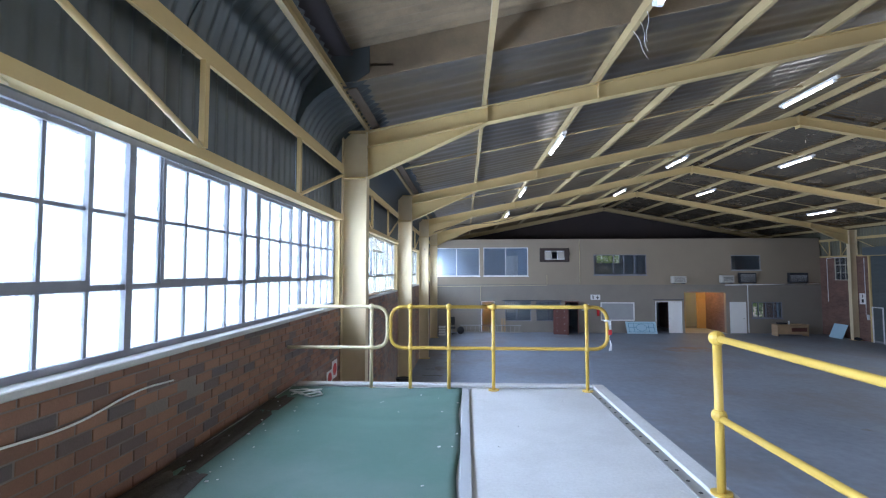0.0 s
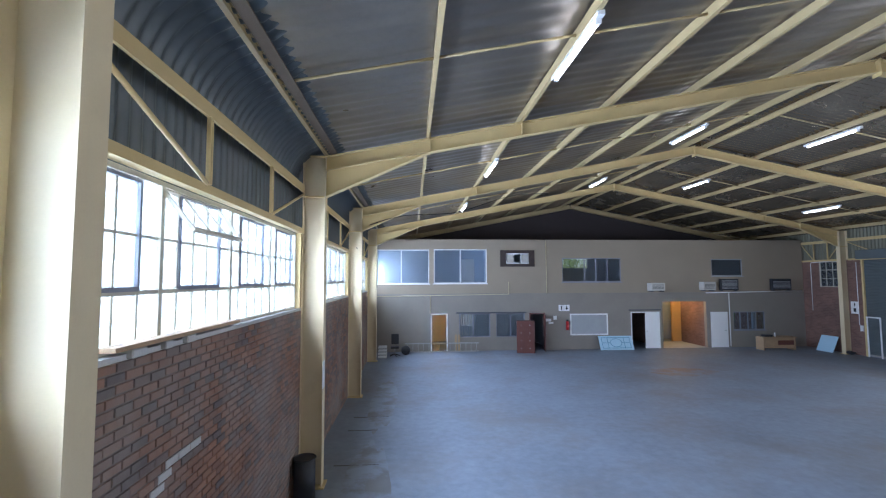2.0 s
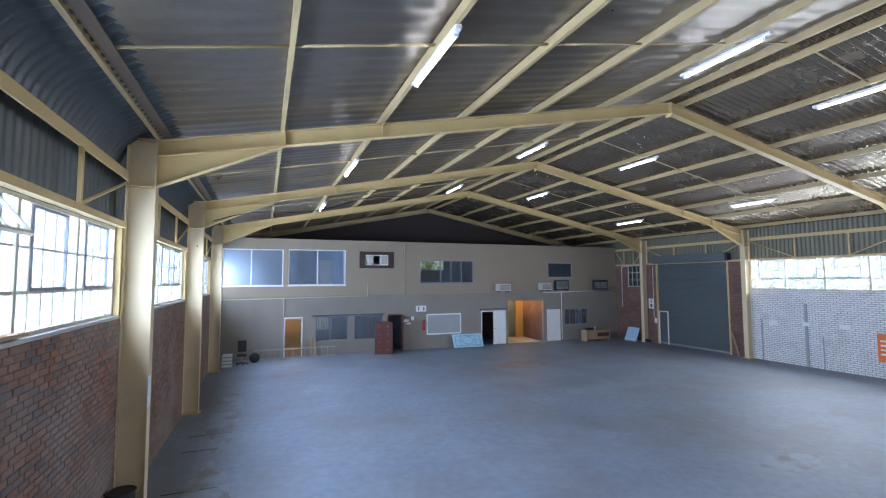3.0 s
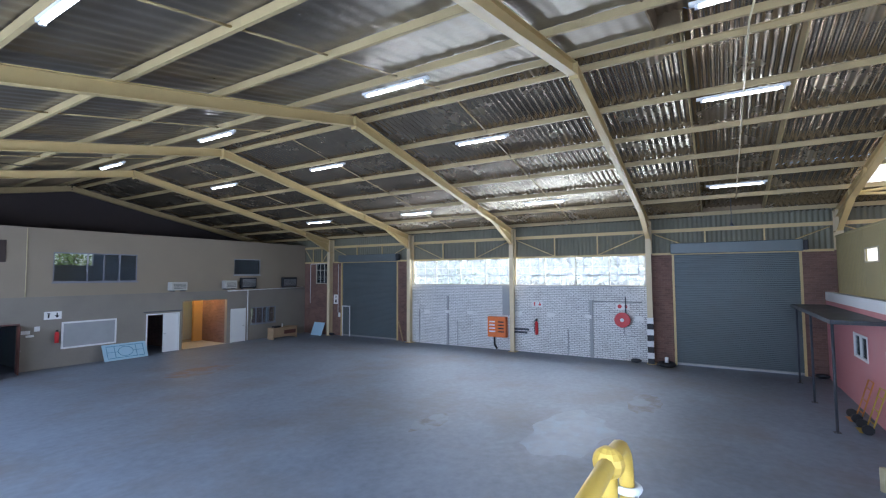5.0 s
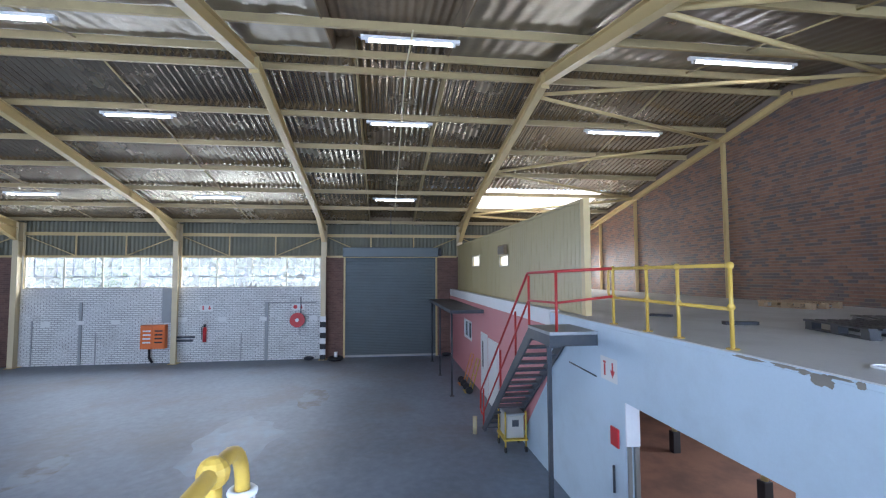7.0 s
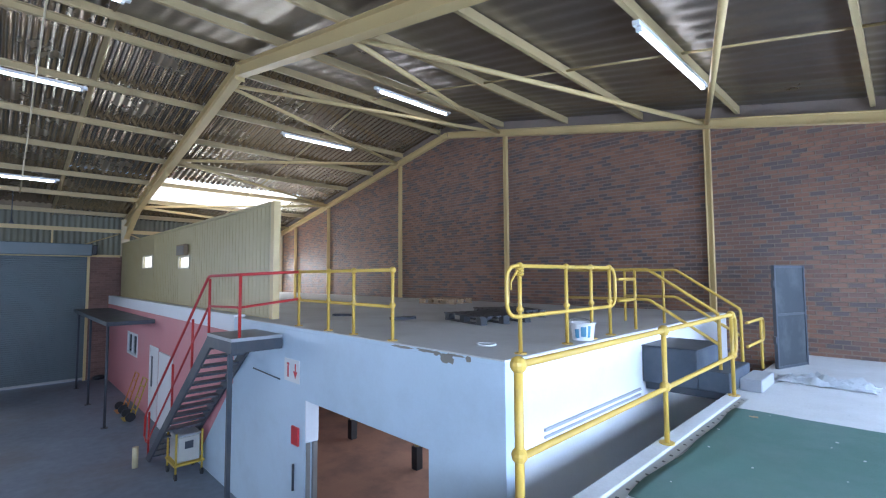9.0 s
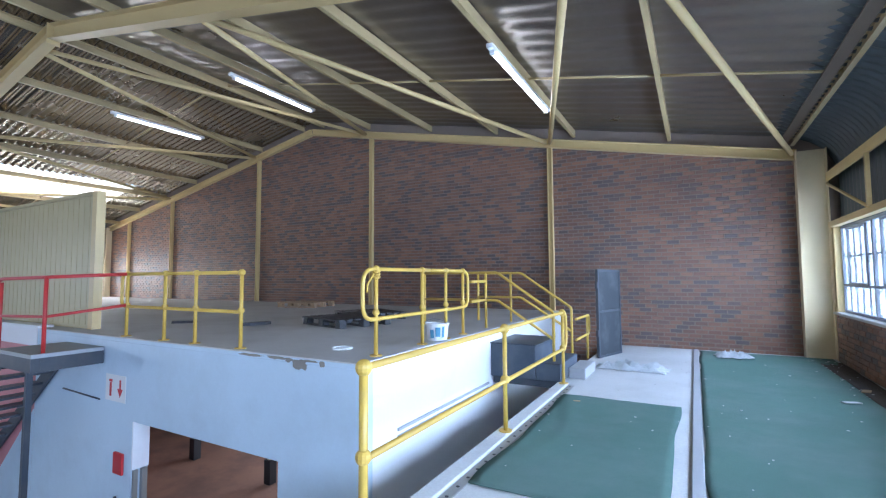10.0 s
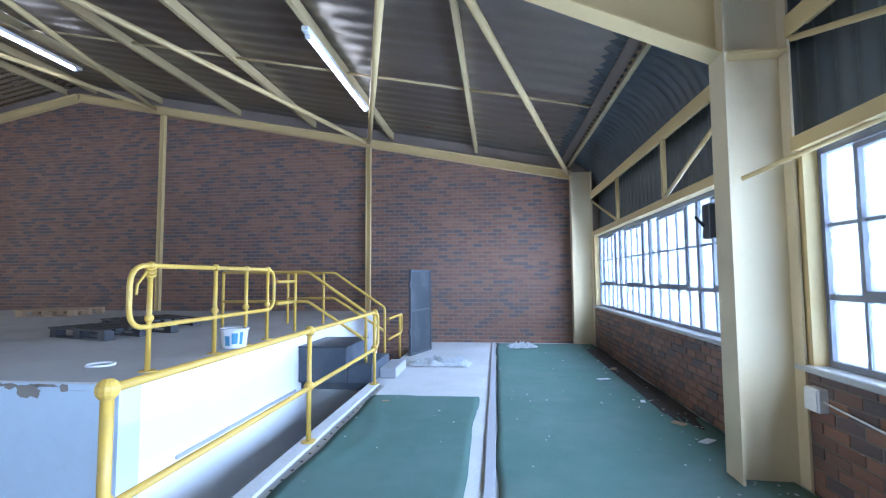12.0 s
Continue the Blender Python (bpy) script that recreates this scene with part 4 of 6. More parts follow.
count = 0
for k in range(-1, 5):
    a = (YB + 0.3 if k < 0 else FRAMES[k] + 0.16)
    b = FRAMES[k + 1] - 0.16 if k < 4 else YF - 0.05
    if k == 0:
        a = FRAMES[0] + 0.16
    step = (b - a) / 4
    count += 1
    mull = [a + step * i for i in range(1, 4)] if k < 4 else [a + (b - a) / 2]
    sash = [(a + step * (i + 0.2), a + step * (i + 0.8), 4.06, 5.04) for i in range(4)] if k < 4 else []
    steel_window("window_%d" % count, -2.36, 1, a, b, SILL, 5.1, mull, [4.55], 4.05, "window_steel" if k < 1 else "window_cream", 5, "tall steel framed factory window full of white daylight", sash,
                 open_sash=(a + step * 1.0, a + step * 1.75) if k == 1 else None)
for y0, y1 in ((FRAMES[1] + 0.2, FRAMES[2] - 0.05), (FRAMES[2] + 0.12, FRAMES[3] - 0.08)):
    count += 1
    st = (y1 - y0) / 4
    steel_window("window_%d" % count, WR + 0.12, -1, y0, y1, SILL + 0.05, 5.14, [y0 + st * i for i in (1, 2, 3)], [4.62], 4.16, "window_cream", 2, "strip of steel windows above the white brick wall",
                 [(y0 + st * i + 0.3, y0 + st * i + 1.3, 4.16, 5.1) for i in range(4)])
count += 1
steel_window("window_%d" % count, WR + 0.12, -1, -4.5, -1.2, 3.72, 5.1, [-2.85], [4.62], 4.16, "window_cream", 3, "steel window lighting the end of the mezzanine")
count += 1
steel_window("window_%d" % count, WR + 0.12, -1, 30.62, 31.84, 3.62, 5.1, [], [4.1], 4.6, "window_cream", 3, "small steel window with sunlit leaves outside", glazing="clear_glass")


# handrails
def ball_post(parent, x, y, z0, h, r, mat, ball_r=0.041):
    p = part("post", tube(bmesh.new(), [(x, y, z0), (x, y, z0 + h)], r), mat, parent)
    part("flange", disc(bmesh.new(), (x, y, z0 + 0.006), 0.065, 0.012), mat, p)
    part("ball_joint", ball(bmesh.new(), (x, y, z0 + h), ball_r), mat, p)
    part("ball_joint", ball(bmesh.new(), (x, y, z0 + h * 0.5), ball_r * 0.95), mat, p)
    return p


R = 0.022
rail = thing("handrail", "worn cream tubular handrail fixed to the brick wall", "handrail", "platform handrails")
part("rail", tube(bmesh.new(), rounded([(WL, 6.68, P + 1.02), (-0.95, 6.68, P + 1.02), (-0.95, 6.68, P + 0.51), (WL, 6.68, P + 0.51)], 0.17, 6), R), "cream_rail", rail)
ball_post(rail, -1.15, 6.68, P, 1.02, R, "cream_rail")
rail = thing("handrail", "yellow tubular handrail with ball joints at the walkway's end", "handrail", "platform handrails")
part("rail", tube(bmesh.new(), rounded([(0.3, 6.68, P + 1.02), (-0.91, 6.68, P + 1.02), (-0.91, 6.68, P + 0.51), (1.76, 6.68, P + 0.51), (1.76, 6.68, P + 1.02), (0.3, 6.68, P + 1.02)], 0.17, 6), R), "yellow", rail)
for x in (-0.66, -0.18, 0.37, 1.51):
    ball_post(rail, x, 6.68, P, 1.02, R, "yellow")
tape = thing("barrier_tape", "torn red and white barrier tape tied to the handrail", "tape")
bm = bmesh.new()
strip = [(1.775, 6.65, P + 0.86), (1.785, 6.645, P + 0.76), (1.77, 6.64, P + 0.66), (1.79, 6.645, P + 0.57), (1.78, 6.65, P + 0.50)]
prev = None
for i, (x, y, z) in enumerate(strip):
    c = 0.022 * math.cos(i * 0.7)
    cur = [bm.verts.new((x - c, y - 0.012 * math.sin(i), z)), bm.verts.new((x + c, y + 0.012 * math.sin(i), z))]
    if prev:
        bm.faces.new((prev[0], prev[1], cur[1], cur[0]))
    prev = cur
part("ribbon", bm, "plastic_white", tape)
part("stripe", boxes((1.758, 1.80, 6.635, 6.639, P + 0.69, P + 0.75)), "signal_red", tape, "red stripe")
part("knot", tube(bmesh.new(), [(1.76 + 0.034 * math.cos(a), 6.68 + 0.034 * math.sin(a), P + 0.86) for a in [i * math.pi / 6 for i in range(12)]], 0.012, 6, True), "plastic_white", tape)
rail = thing("handrail", "yellow tubular handrail along the walkway's open side", "handrail", "platform handrails")
part("rail", tube(bmesh.new(), rounded([(XE, 4.06, P + 1.02), (XE, -0.55, P + 1.02), (XE, -0.55, P + 0.51), (XE, 4.06, P + 0.51)], 0.17, 6), R), "yellow", rail)
for y in (4.06, 1.88, -0.36):
    ball_post(rail, XE, y, P + 0.03, 1.02 - 0.03, 0.027 if y > 3 else R, "yellow", 0.05)
# mezzanine side rails
rail = thing("handrail", "yellow tubular handrail on the mezzanine edge", "handrail", "mezzanine handrails")
part("rail", tube(bmesh.new(), rounded([(2.92, 1.2, ZM + 0.9), (2.92, 2.52, ZM + 0.9), (2.92, 2.52, ZM + 0.38), (2.92, 0.1, ZM + 0.38), (2.92, 0.1, ZM + 0.9), (2.92, 1.2, ZM + 0.9)], 0.17, 6), R), "yellow", rail)
for y in (2.3, 1.38, 0.78, 0.27):
    ball_post(rail, 2.92, y, ZM, 0.9, R, "yellow", 0.04)
tp = thing("rope_knot", "faded yellow tape knotted round the handrail", "tape")
for i in range(3):
    part("loop", tube(bmesh.new(), [(2.92 + 0.036 * math.cos(a), 2.3 + 0.036 * math.sin(a), ZM + 0.87 - i * 0.03 + 0.01 * math.sin(2 * a)) for a in [j * math.pi / 5 for j in range(10)]], 0.012, 6, True), "yellow", tp)
part("tail", tube(bmesh.new(), [(2.92, 2.34, ZM + 0.85), (2.94, 2.42, ZM + 0.74), (2.91, 2.46, ZM + 0.66)], 0.012, 6), "yellow", tp)
rail = thing("handrail", "yellow tubular handrail along the mezzanine front", "handrail", "mezzanine handrails")
part("rail", tube(bmesh.new(), rounded([(4.63, 2.62, ZM + 0.88), (7.25, 2.62, ZM + 0.88), (7.25, 2.62, ZM + 0.42), (4.63, 2.62, ZM + 0.42)], 0.1, 5), R), "yellow", rail)
for x in (4.63, 5.5, 6.17, 7.1):
    ball_post(rail, x, 2.62, ZM, 0.88, R, "yellow", 0.042)
# rails round the small steps
for y in (-0.62, -1.75):
    rail = thing("stair_rail", "yellow tubular rail sloping down beside the small steps", "handrail", "step rails")
    part("rail", tube(bmesh.new(), rounded([(4.1 if y > -1 else 3.6, y, ZM + 0.88), (2.75, y, ZM + 0.88), (1.86, y, P + 1.0), (1.86, y, P + 0.05)], 0.05, 4), R), "yellow", rail)
    part("mid_rail", tube(bmesh.new(), rounded([(4.1 if y > -1 else 3.6, y, ZM + 0.44), (2.75, y, ZM + 0.44), (1.86, y, P + 0.6)], 0.05, 4), R), "yellow", rail)
    for x in (4.1 if y > -1 else 3.6, 2.95):
        part("post", tube(bmesh.new(), [(x, y, ZM), (x, y, ZM + 0.88)], R), "yellow", rail)
rail = thing("handrail", "yellow tubular loop rail at the mezzanine steps", "handrail", "step rails")
part("rail", tube(bmesh.new(), rounded([(2.95, -0.05, ZM + 0.74), (2.95, -0.6, ZM + 0.74)], 0.05), R), "yellow", rail)
part("rail", tube(bmesh.new(), rounded([(2.95, -0.05, ZM + 0.44), (2.95, -0.6, ZM + 0.44)], 0.05), R), "yellow", rail)
rail = thing("handrail", "short yellow rail between the steps and the steel gate", "handrail", "step rails")
part("rail", tube(bmesh.new(), rounded([(1.8, -1.8, P + 0.8), (1.8, -2.9, P + 0.8), (1.8, -2.9, P + 0.45), (1.8, -1.8, P + 0.45)], 0.12, 5), R), "yellow", rail)
part("post", tube(bmesh.new(), [(1.8, -2.72, P), (1.8, -2.72, P + 0.8)], R), "yellow", rail)

edge = thing("edge_strip", "drilled grey steel strip along the walkway's open edge", "edge strip")
part("strip", boxes((XE - 0.14, XE - 0.056, -0.4, 6.6, P + 0.001, P + 0.008)), "galv", edge)
for i in range(40):
    part("hole", disc(bmesh.new(), (XE - 0.1, -0.3 + i * 0.17, P + 0.009), 0.014, 0.002, seg=10), "black", edge)

# steps up to the mezzanine, bridging the gap
steps = thing("steps", "dark boarded steps bridging from the walkway to the mezzanine", "steps")
part("step", boxes((2.08, XM - 0.016, -1.45, -0.40, P + 0.02, P + 0.515), bevel=0.012), "step", steps)
part("step", boxes((XE + 0.05, 2.078, -1.45, -0.42, P + 0.02, P + 0.28), bevel=0.012), "step", steps)
part("step", boxes((XE - 0.2, XE + 0.048, -1.6, -0.85, P + 0.002, P + 0.16), bevel=0.012), "grey_duct", steps, "grey lower step")
part("top_board", boxes((2.06, XM - 0.015, -1.47, -0.38, P + 0.516, P + 0.535), bevel=0.006), "dark_steel", steps)
for y in (-1.3, -0.6):
    part("bearer", boxes((XE + 0.06, XM - 0.02, y, y + 0.1, P - 0.09, P + 0.018)), "dark_steel", steps)

# dark steel gate leaf standing open
gate = thing("steel_gate", "dark steel gate leaf standing open on the walkway", "gate")
swing = Matrix.Translation((1.62, -2.78, P + 0.004)) @ Matrix.Rotation(math.atan2(-0.86, -0.28), 4, "Z")


def gate_part(name, *specs):
    bm = bmesh.new()
    for q in specs:
        box(bm, *q, swing)
    return part(name, bm, "gate_sheet" if name == "sheet" else "dark_steel", gate)


gate_part("sheet", (0.03, 0.87, -0.012, 0.012, 0.03, 1.62))
gate_part("gate_frame", (0.0, 0.04, -0.025, 0.025, 0, 1.66), (0.86, 0.9, -0.025, 0.025, 0, 1.66), (0.04, 0.86, -0.02, 0.02, 0.0, 0.04), (0.04, 0.86, -0.02, 0.02, 0.84, 0.88), (0.04, 0.86, -0.02, 0.02, 1.62, 1.66))
for hz in (0.4, 1.3):
    gate_part("hinge", (-0.03, 0.0, -0.02, 0.02, hz, hz + 0.12))
gate_part("latch", (0.8, 0.88, 0.026, 0.045, 0.9, 0.98))

# steel stair in the hall
stair = thing("steel_stair", "dark steel open-tread stair with a landing at the mezzanine", "stair")
YS0, YS1 = YM + 0.06, 3.52
for y in (YS0, YS1):
    bm = bmesh.new()
    a, b = Vector((12.75, y, 0.0)), Vector((8.6, y, 3.2))
    v = [bm.verts.new(p) for p in ((12.75, y - 0.02, 0), (12.45, y - 0.02, 0), (8.42, y - 0.02, 3.06), (8.52, y - 0.02, 3.26))]
    r = bmesh.ops.extrude_face_region(bm, geom=[bm.faces.new(v)])
    bmesh.ops.translate(bm, vec=(0, 0.04, 0), verts=[q for q in r["geom"] if isinstance(q, bmesh.types.BMVert)])
    part("stringer", bm, "dark_steel", stair)
for i in range(15):
    f = (i + 1) / 16
    x, z = 12.6 - 4.1 * f, 3.2 * f
    part("tread", boxes((x - 0.13, x + 0.13, YS0 + 0.021, YS1 - 0.021, z - 0.035, z)), "dark_steel", stair)
part("landing", boxes((7.4, 8.52, YM + 0.03, YS1 + 0.05, 3.22, 3.27)), "grey_duct", stair)
part("landing_beam", boxes((7.4, 8.52, YS1 - 0.05, YS1 + 0.05, 3.04, 3.218), (7.4, 7.5, YM + 0.03, YS1 - 0.052, 3.04, 3.218), (7.502, 8.5, YM + 0.03, YM + 0.1, 3.04, 3.218)), "dark_steel", stair)
part("landing_post", boxes((7.58, 7.645, YS1 - 0.045, YS1 + 0.02, 0, 3.038)), "dark_steel", stair)
part("stair_rail", tube(bmesh.new(), rounded([(13.0, YS1, 0.45), (12.95, YS1, 0.95), (8.66, YS1, 4.24), (7.48, YS1 - 0.1, 4.26), (7.05, 2.66, 4.3)], 0.08, 4), 0.024), "red_paint", stair, "red painted tubular rail")
part("stair_rail", tube(bmesh.new(), rounded([(13.0, YS1, 0.45), (12.75, YS1, 0.35), (8.62, YS1, 3.72), (7.48, YS1 - 0.1, 3.74), (7.05, 2.66, 3.86)], 0.08, 4), 0.02), "red_paint", stair, "red painted tubular mid rail")
for x, zz in ((12.6, 0.1), (10.75, 1.5), (9.5, 2.5), (8.6, 3.25)):
    part("stair_post", tube(bmesh.new(), [(x, YS1, zz), (x, YS1, zz + 1.0 - (0.06 if x < 12 else 0))], 0.022), "red_paint", stair)
part("stair_post", tube(bmesh.new(), [(7.48, YS1 - 0.1, 3.27), (7.48, YS1 - 0.1, 4.26)], 0.024), "red_paint", stair)

# cream cladding wall on the mezzanine, in line with the first portal
YC = 2.45
clad = structure("wall_cladding", boxes(*wall_boxes("y", YC - 0.10, YC - 0.03, 8.65, 23.4, ZM + 0.002, 5.62, [(17.99, 19.35, 4.57, 4.96), (13.84, 14.81, 4.5, 4.79)])), "panel", "cream ribbed steel cladding wall on the mezzanine", "wall")
for i in range(75):
    x = 8.75 + i * 0.193
    if 13.7 < x < 14.86 or 17.85 < x < 19.4:
        continue
    rb = part("rib", boxes((x, x + 0.09, YC - 0.03, YC - 0.024, ZM + 0.06, 5.61)), "panel", clad)
part("end_post", boxes((8.5, 8.64, YC - 0.14, YC - 0.01, ZM, 5.68)), "steel", clad)
part("cap", boxes((8.65, 23.4, YC - 0.12, YC + 0.0, 5.622, 5.68)), "panel", clad)
for x0, x1, z0, z1 in ((17.99, 19.35, 4.57, 4.96), (13.84, 14.81, 4.5, 4.79)):
    count += 1
    w = tagged(new("window_%d" % count), "small bright square window in the cladding", "window", kind="structure")
    part("window_frame", boxes((x0 - 0.04, x1 + 0.04, YC - 0.03, YC, z0 - 0.04, z0), (x0 - 0.04, x1 + 0.04, YC - 0.03, YC, z1, z1 + 0.04), (x0 - 0.04, x0, YC - 0.03, YC, z0, z1), (x1, x1 + 0.04, YC - 0.03, YC, z0, z1)), "window_cream", w)
    part("pane", boxes((x0, x1, YC - 0.07, YC - 0.066, z0, z1)), "skylight", w)
    window_lamp("window_daylight", ((x0 + x1) / 2, YC - 0.16, (z0 + z1) / 2), ((x0 + x1) / 2, YC, (z0 + z1) / 2), x1 - x0, z1 - z0, 9.0, (1.0, 0.98, 0.94))
ac = thing("wall_vent", "dark louvred vent box on the cladding", "vent")
part("casing", boxes((13.9, 14.67, YC - 0.005, YC + 0.1, 4.84, 5.14), bevel=0.01), "asbestos", ac)
part("grille", boxes(*[(13.95, 14.62, YC + 0.1, YC + 0.112, 4.86 + i * 0.05, 4.885 + i * 0.05) for i in range(5)]), "ac_grille", ac)

# canopy
can = thing("canopy", "dark flat steel canopy on thin posts before the pink wall", "canopy")
part("roof_sheet", boxes((15.95, 23.5, YM + 0.02, 3.92, 2.93, 2.965)), "dark_steel", can)
part("edge_beam", boxes((15.95, 23.5, 3.84, 3.92, 2.85, 2.928)), "dark_steel", can)
part("end_beam", boxes((15.95, 16.02, YM + 0.02, 3.838, 2.85, 2.928)), "dark_steel", can)
for x in (16.1, 19.4, 22.5):
    part("post", tube(bmesh.new(), [(x, 3.86, 0), (x, 3.86, 2.85)], 0.035), "dark_steel", can)
    part("foot_plate", boxes((x - 0.08, x + 0.08, 3.78, 3.94, 0, 0.012)), "dark_steel", can)


# roller doors
def roller_door(name, y0, y1, label, wicket=False):
    d = tagged(new(name), label, "roller door", kind="structure")
    x = WR + 0.06
    prof = []
    z = 0.12
    while z < 5.1:
        prof += [(x, z), (x - 0.018, z + 0.02), (x - 0.018, z + 0.055), (x, z + 0.075)]
        z += 0.08
    verts = [(px, y, pz) for y in (y0, y1) for px, pz in prof]
    n = len(prof)
    me = bpy.data.meshes.new("curtain")
    me.from_pydata([tuple(Vector(v) * S) for v in verts], [], [(i, i + 1, n + i + 1, n + i) for i in range(n - 1)])
    me.materials.append(M["shutter"])
    c = new("curtain", me)
    c.parent = d
    part("bottom_rail", boxes((x - 0.03, x + 0.02, y0, y1, 0.03, 0.12)), "galv", d)
    part("guide", boxes((WR - 0.05, x + 0.03, y0 - 0.09, y0, 0, 5.12)), "steel", d)
    part("guide", boxes((WR - 0.05, x + 0.03, y1, y1 + 0.09, 0, 5.12)), "steel", d)
    part("drum_box", boxes((WR - 0.32, WR - 0.06, y0 - 0.12, y1 + 0.12, 5.14, 5.62), bevel=0.02), "shutter", d)
    part("motor", boxes((WR - 0.34, WR - 0.02, y0 - 0.28, y0 - 0.125, 5.18, 5.58), bevel=0.02), "black_plastic", d)
    return d


d1 = roller_door("door_1", 24.33, 29.14, "large grey roller shutter door with daylight below it")
part("wicket_frame", boxes((WR - 0.02, WR + 0.02, 28.4, 28.46, 0, 2.1), (WR - 0.02, WR + 0.02, 29.08, 29.14, 0, 2.1), (WR - 0.02, WR + 0.02, 28.46, 29.08, 2.04, 2.1)), "white_paint", d1, "white frame of a small door")
d2 = roller_door("door_2", 3.51, 8.16, "tall grey roller shutter door, closed")
structure("backdrop_yard", boxes((30, 30.2, -10, 45, -0.25, 2.6)), "white_wall", "pale yard wall beyond the doors", "wall")


# fluorescent lamps
def tube_lamp(x, y0, y1, hang):
    z = under(x) + 0.3 - hang
    l = thing("fluorescent_lamp", "lit white fluorescent batten below a roof purlin", "lamp", "fluorescent lamps")
    body = part("body", boxes((x - 0.05, x + 0.05, y0 - 0.15, y1 + 0.15, z, z + 0.07), bevel=0.008), "white_paint", l)
    part("tube", tube(bmesh.new(), [(x, y0, z - 0.03), (x, y1, z - 0.03)], 0.028, 8), "tube", l, "glowing tube")
    for y in (y0 - 0.03, y1 + 0.03):
        part("end_cap", boxes((x - 0.035, x + 0.035, y - 0.03, y + 0.03, z - 0.06, z)), "white_paint", l)
    for y in (y0 + 0.3, y1 - 0.3):
        part("hanger", boxes((x - 0.012, x + 0.012, y - 0.012, y + 0.012, z + 0.07, z + 0.07 + hang)), "galv", l)
    return l


for x, y0, y1 in ((2.45, 12.1, 13.75), (9.0, 19.6, 21.3), (13.57, 19.2, 20.9), (2.45, 19.2, 21.0), (9.1, 27.0, 28.8), (13.65, 26.3, 28.1), (19.75, 26.1, 27.9), (2.5, 26.8, 28.7),
                  (8.95, 12.2, 13.9), (13.58, 12.15, 13.8), (19.77, 19.0, 20.7), (8.95, 4.9, 6.55), (13.52, 4.95, 6.6), (19.75, 4.95, 6.55), (19.8, 12.1, 13.8), (13.52, -2.45, -0.12), (9.0, -2.7, -0.4), (2.45, -2.5, 0.15), (2.45, 4.9, 6.55)):
    tube_lamp(x, y0, y1, 0.06)


solid("conduit", tube(bmesh.new(), [(x, 5.72, under(x) + 0.27) for x in (8.4, XA)] + [(21.3, 5.72, under(21.3) + 0.27)], 0.02, 6), "cream_rail", "thin pale conduit feeding the lamps along the raised strip", "conduit", "roof conduits")


# ---------------- details: far office wall ----------------
def office_window(name, x0, x1, z0, z1, uprights, label, mat="white_paint", blind=False):
    w = tagged(new(name), label, "window", kind="structure")
    y = YF + 0.06
    t = 0.05
    part("window_frame", boxes((x0, x1, y - 0.03, y + 0.03, z0, z0 + t), (x0, x1, y - 0.03, y + 0.03, z1 - t, z1), (x0, x0 + t, y - 0.03, y + 0.03, z0 + t, z1 - t), (x1 - t, x1, y - 0.03, y + 0.03, z0 + t, z1 - t)), mat, w)
    xs = [x0] + list(uprights) + [x1]
    for u in uprights:
        part("mullion", boxes((u - 0.03, u + 0.03, y - 0.025, y + 0.025, z0 + t, z1 - t)), mat, w)
    for a, b in zip(xs, xs[1:]):
        part("pane", boxes((a + 0.02, b - 0.02, y - 0.003, y + 0.003, z0 + 0.03, z1 - 0.03)), "clear_glass", w)
    if blind:
        n = int((x1 - x0) / 0.13)
        for i in range(n):
            x = x0 + (x1 - x0) * (i + 0.5) / n
            part("blind_slat", boxes((x - 0.05, x + 0.05, y + 0.10 + 0.02 * (i % 2), y + 0.106 + 0.02 * (i % 2), z0 + 0.1, z1 - 0.03)), "curtain", w)
    part("window_sill", boxes((x0 - 0.05, x1 + 0.05, YF - 0.04, YF - 0.002, z0 - 0.05, z0)), mat if not blind else "grey_wall", w)
    return w


office_window("window_20", -1.98, 1.04, 3.88, 5.86, [-0.58], "wide white framed office window above the hall")
office_window("window_21", 1.31, 4.42, 3.89, 5.88, [2.86], "wide white framed office window above the hall")
office_window("window_22", 8.93, 12.52, 3.95, 5.37, [10.3, 11.0, 11.7], "office window with dark panes", "window_steel")
office_window("window_23", 18.18, 20.15, 4.27, 5.31, [], "dark office window with a pale frame", "grey_duct")
office_window("window_24", 2.78, 4.6, 0.78, 2.14, [3.6], "low office window with vertical blinds", "window_steel", True)
office_window("window_25", 4.95, 6.65, 0.78, 2.14, [5.8], "low office window with vertical blinds", "window_steel", True)
office_window("window_26", 19.45, 21.45, 1.02, 2.12, [19.9, 20.4, 20.9], "low office window with thin bars", "window_steel")
lint = structure("trim_lintel", boxes((2.6, 6.7, YF - 0.06, YF - 0.003, 2.15, 2.22)), "dark_steel", "dark steel lintel above the low windows", "trim")
structure("office_screen", boxes((-1.7, 1.1, 34.2, 34.25, 3.26, 6.2), (1.3, 3.0, 34.6, 34.65, 3.26, 6.2), (2.95, 3.9, 34.3, 34.34, 3.26, 5.4)), "office", "pale office partition behind the glass", "wall")
structure("office_screen_door", boxes((3.0, 3.85, 34.2, 34.24, 3.26, 5.35)), "white_paint", "white office door behind the glass", "door")

M["dark_sign"] = material("dark_brown_timber", (0.045, 0.03, 0.025), rough=0.6, vary=0.15, bump=0.1)
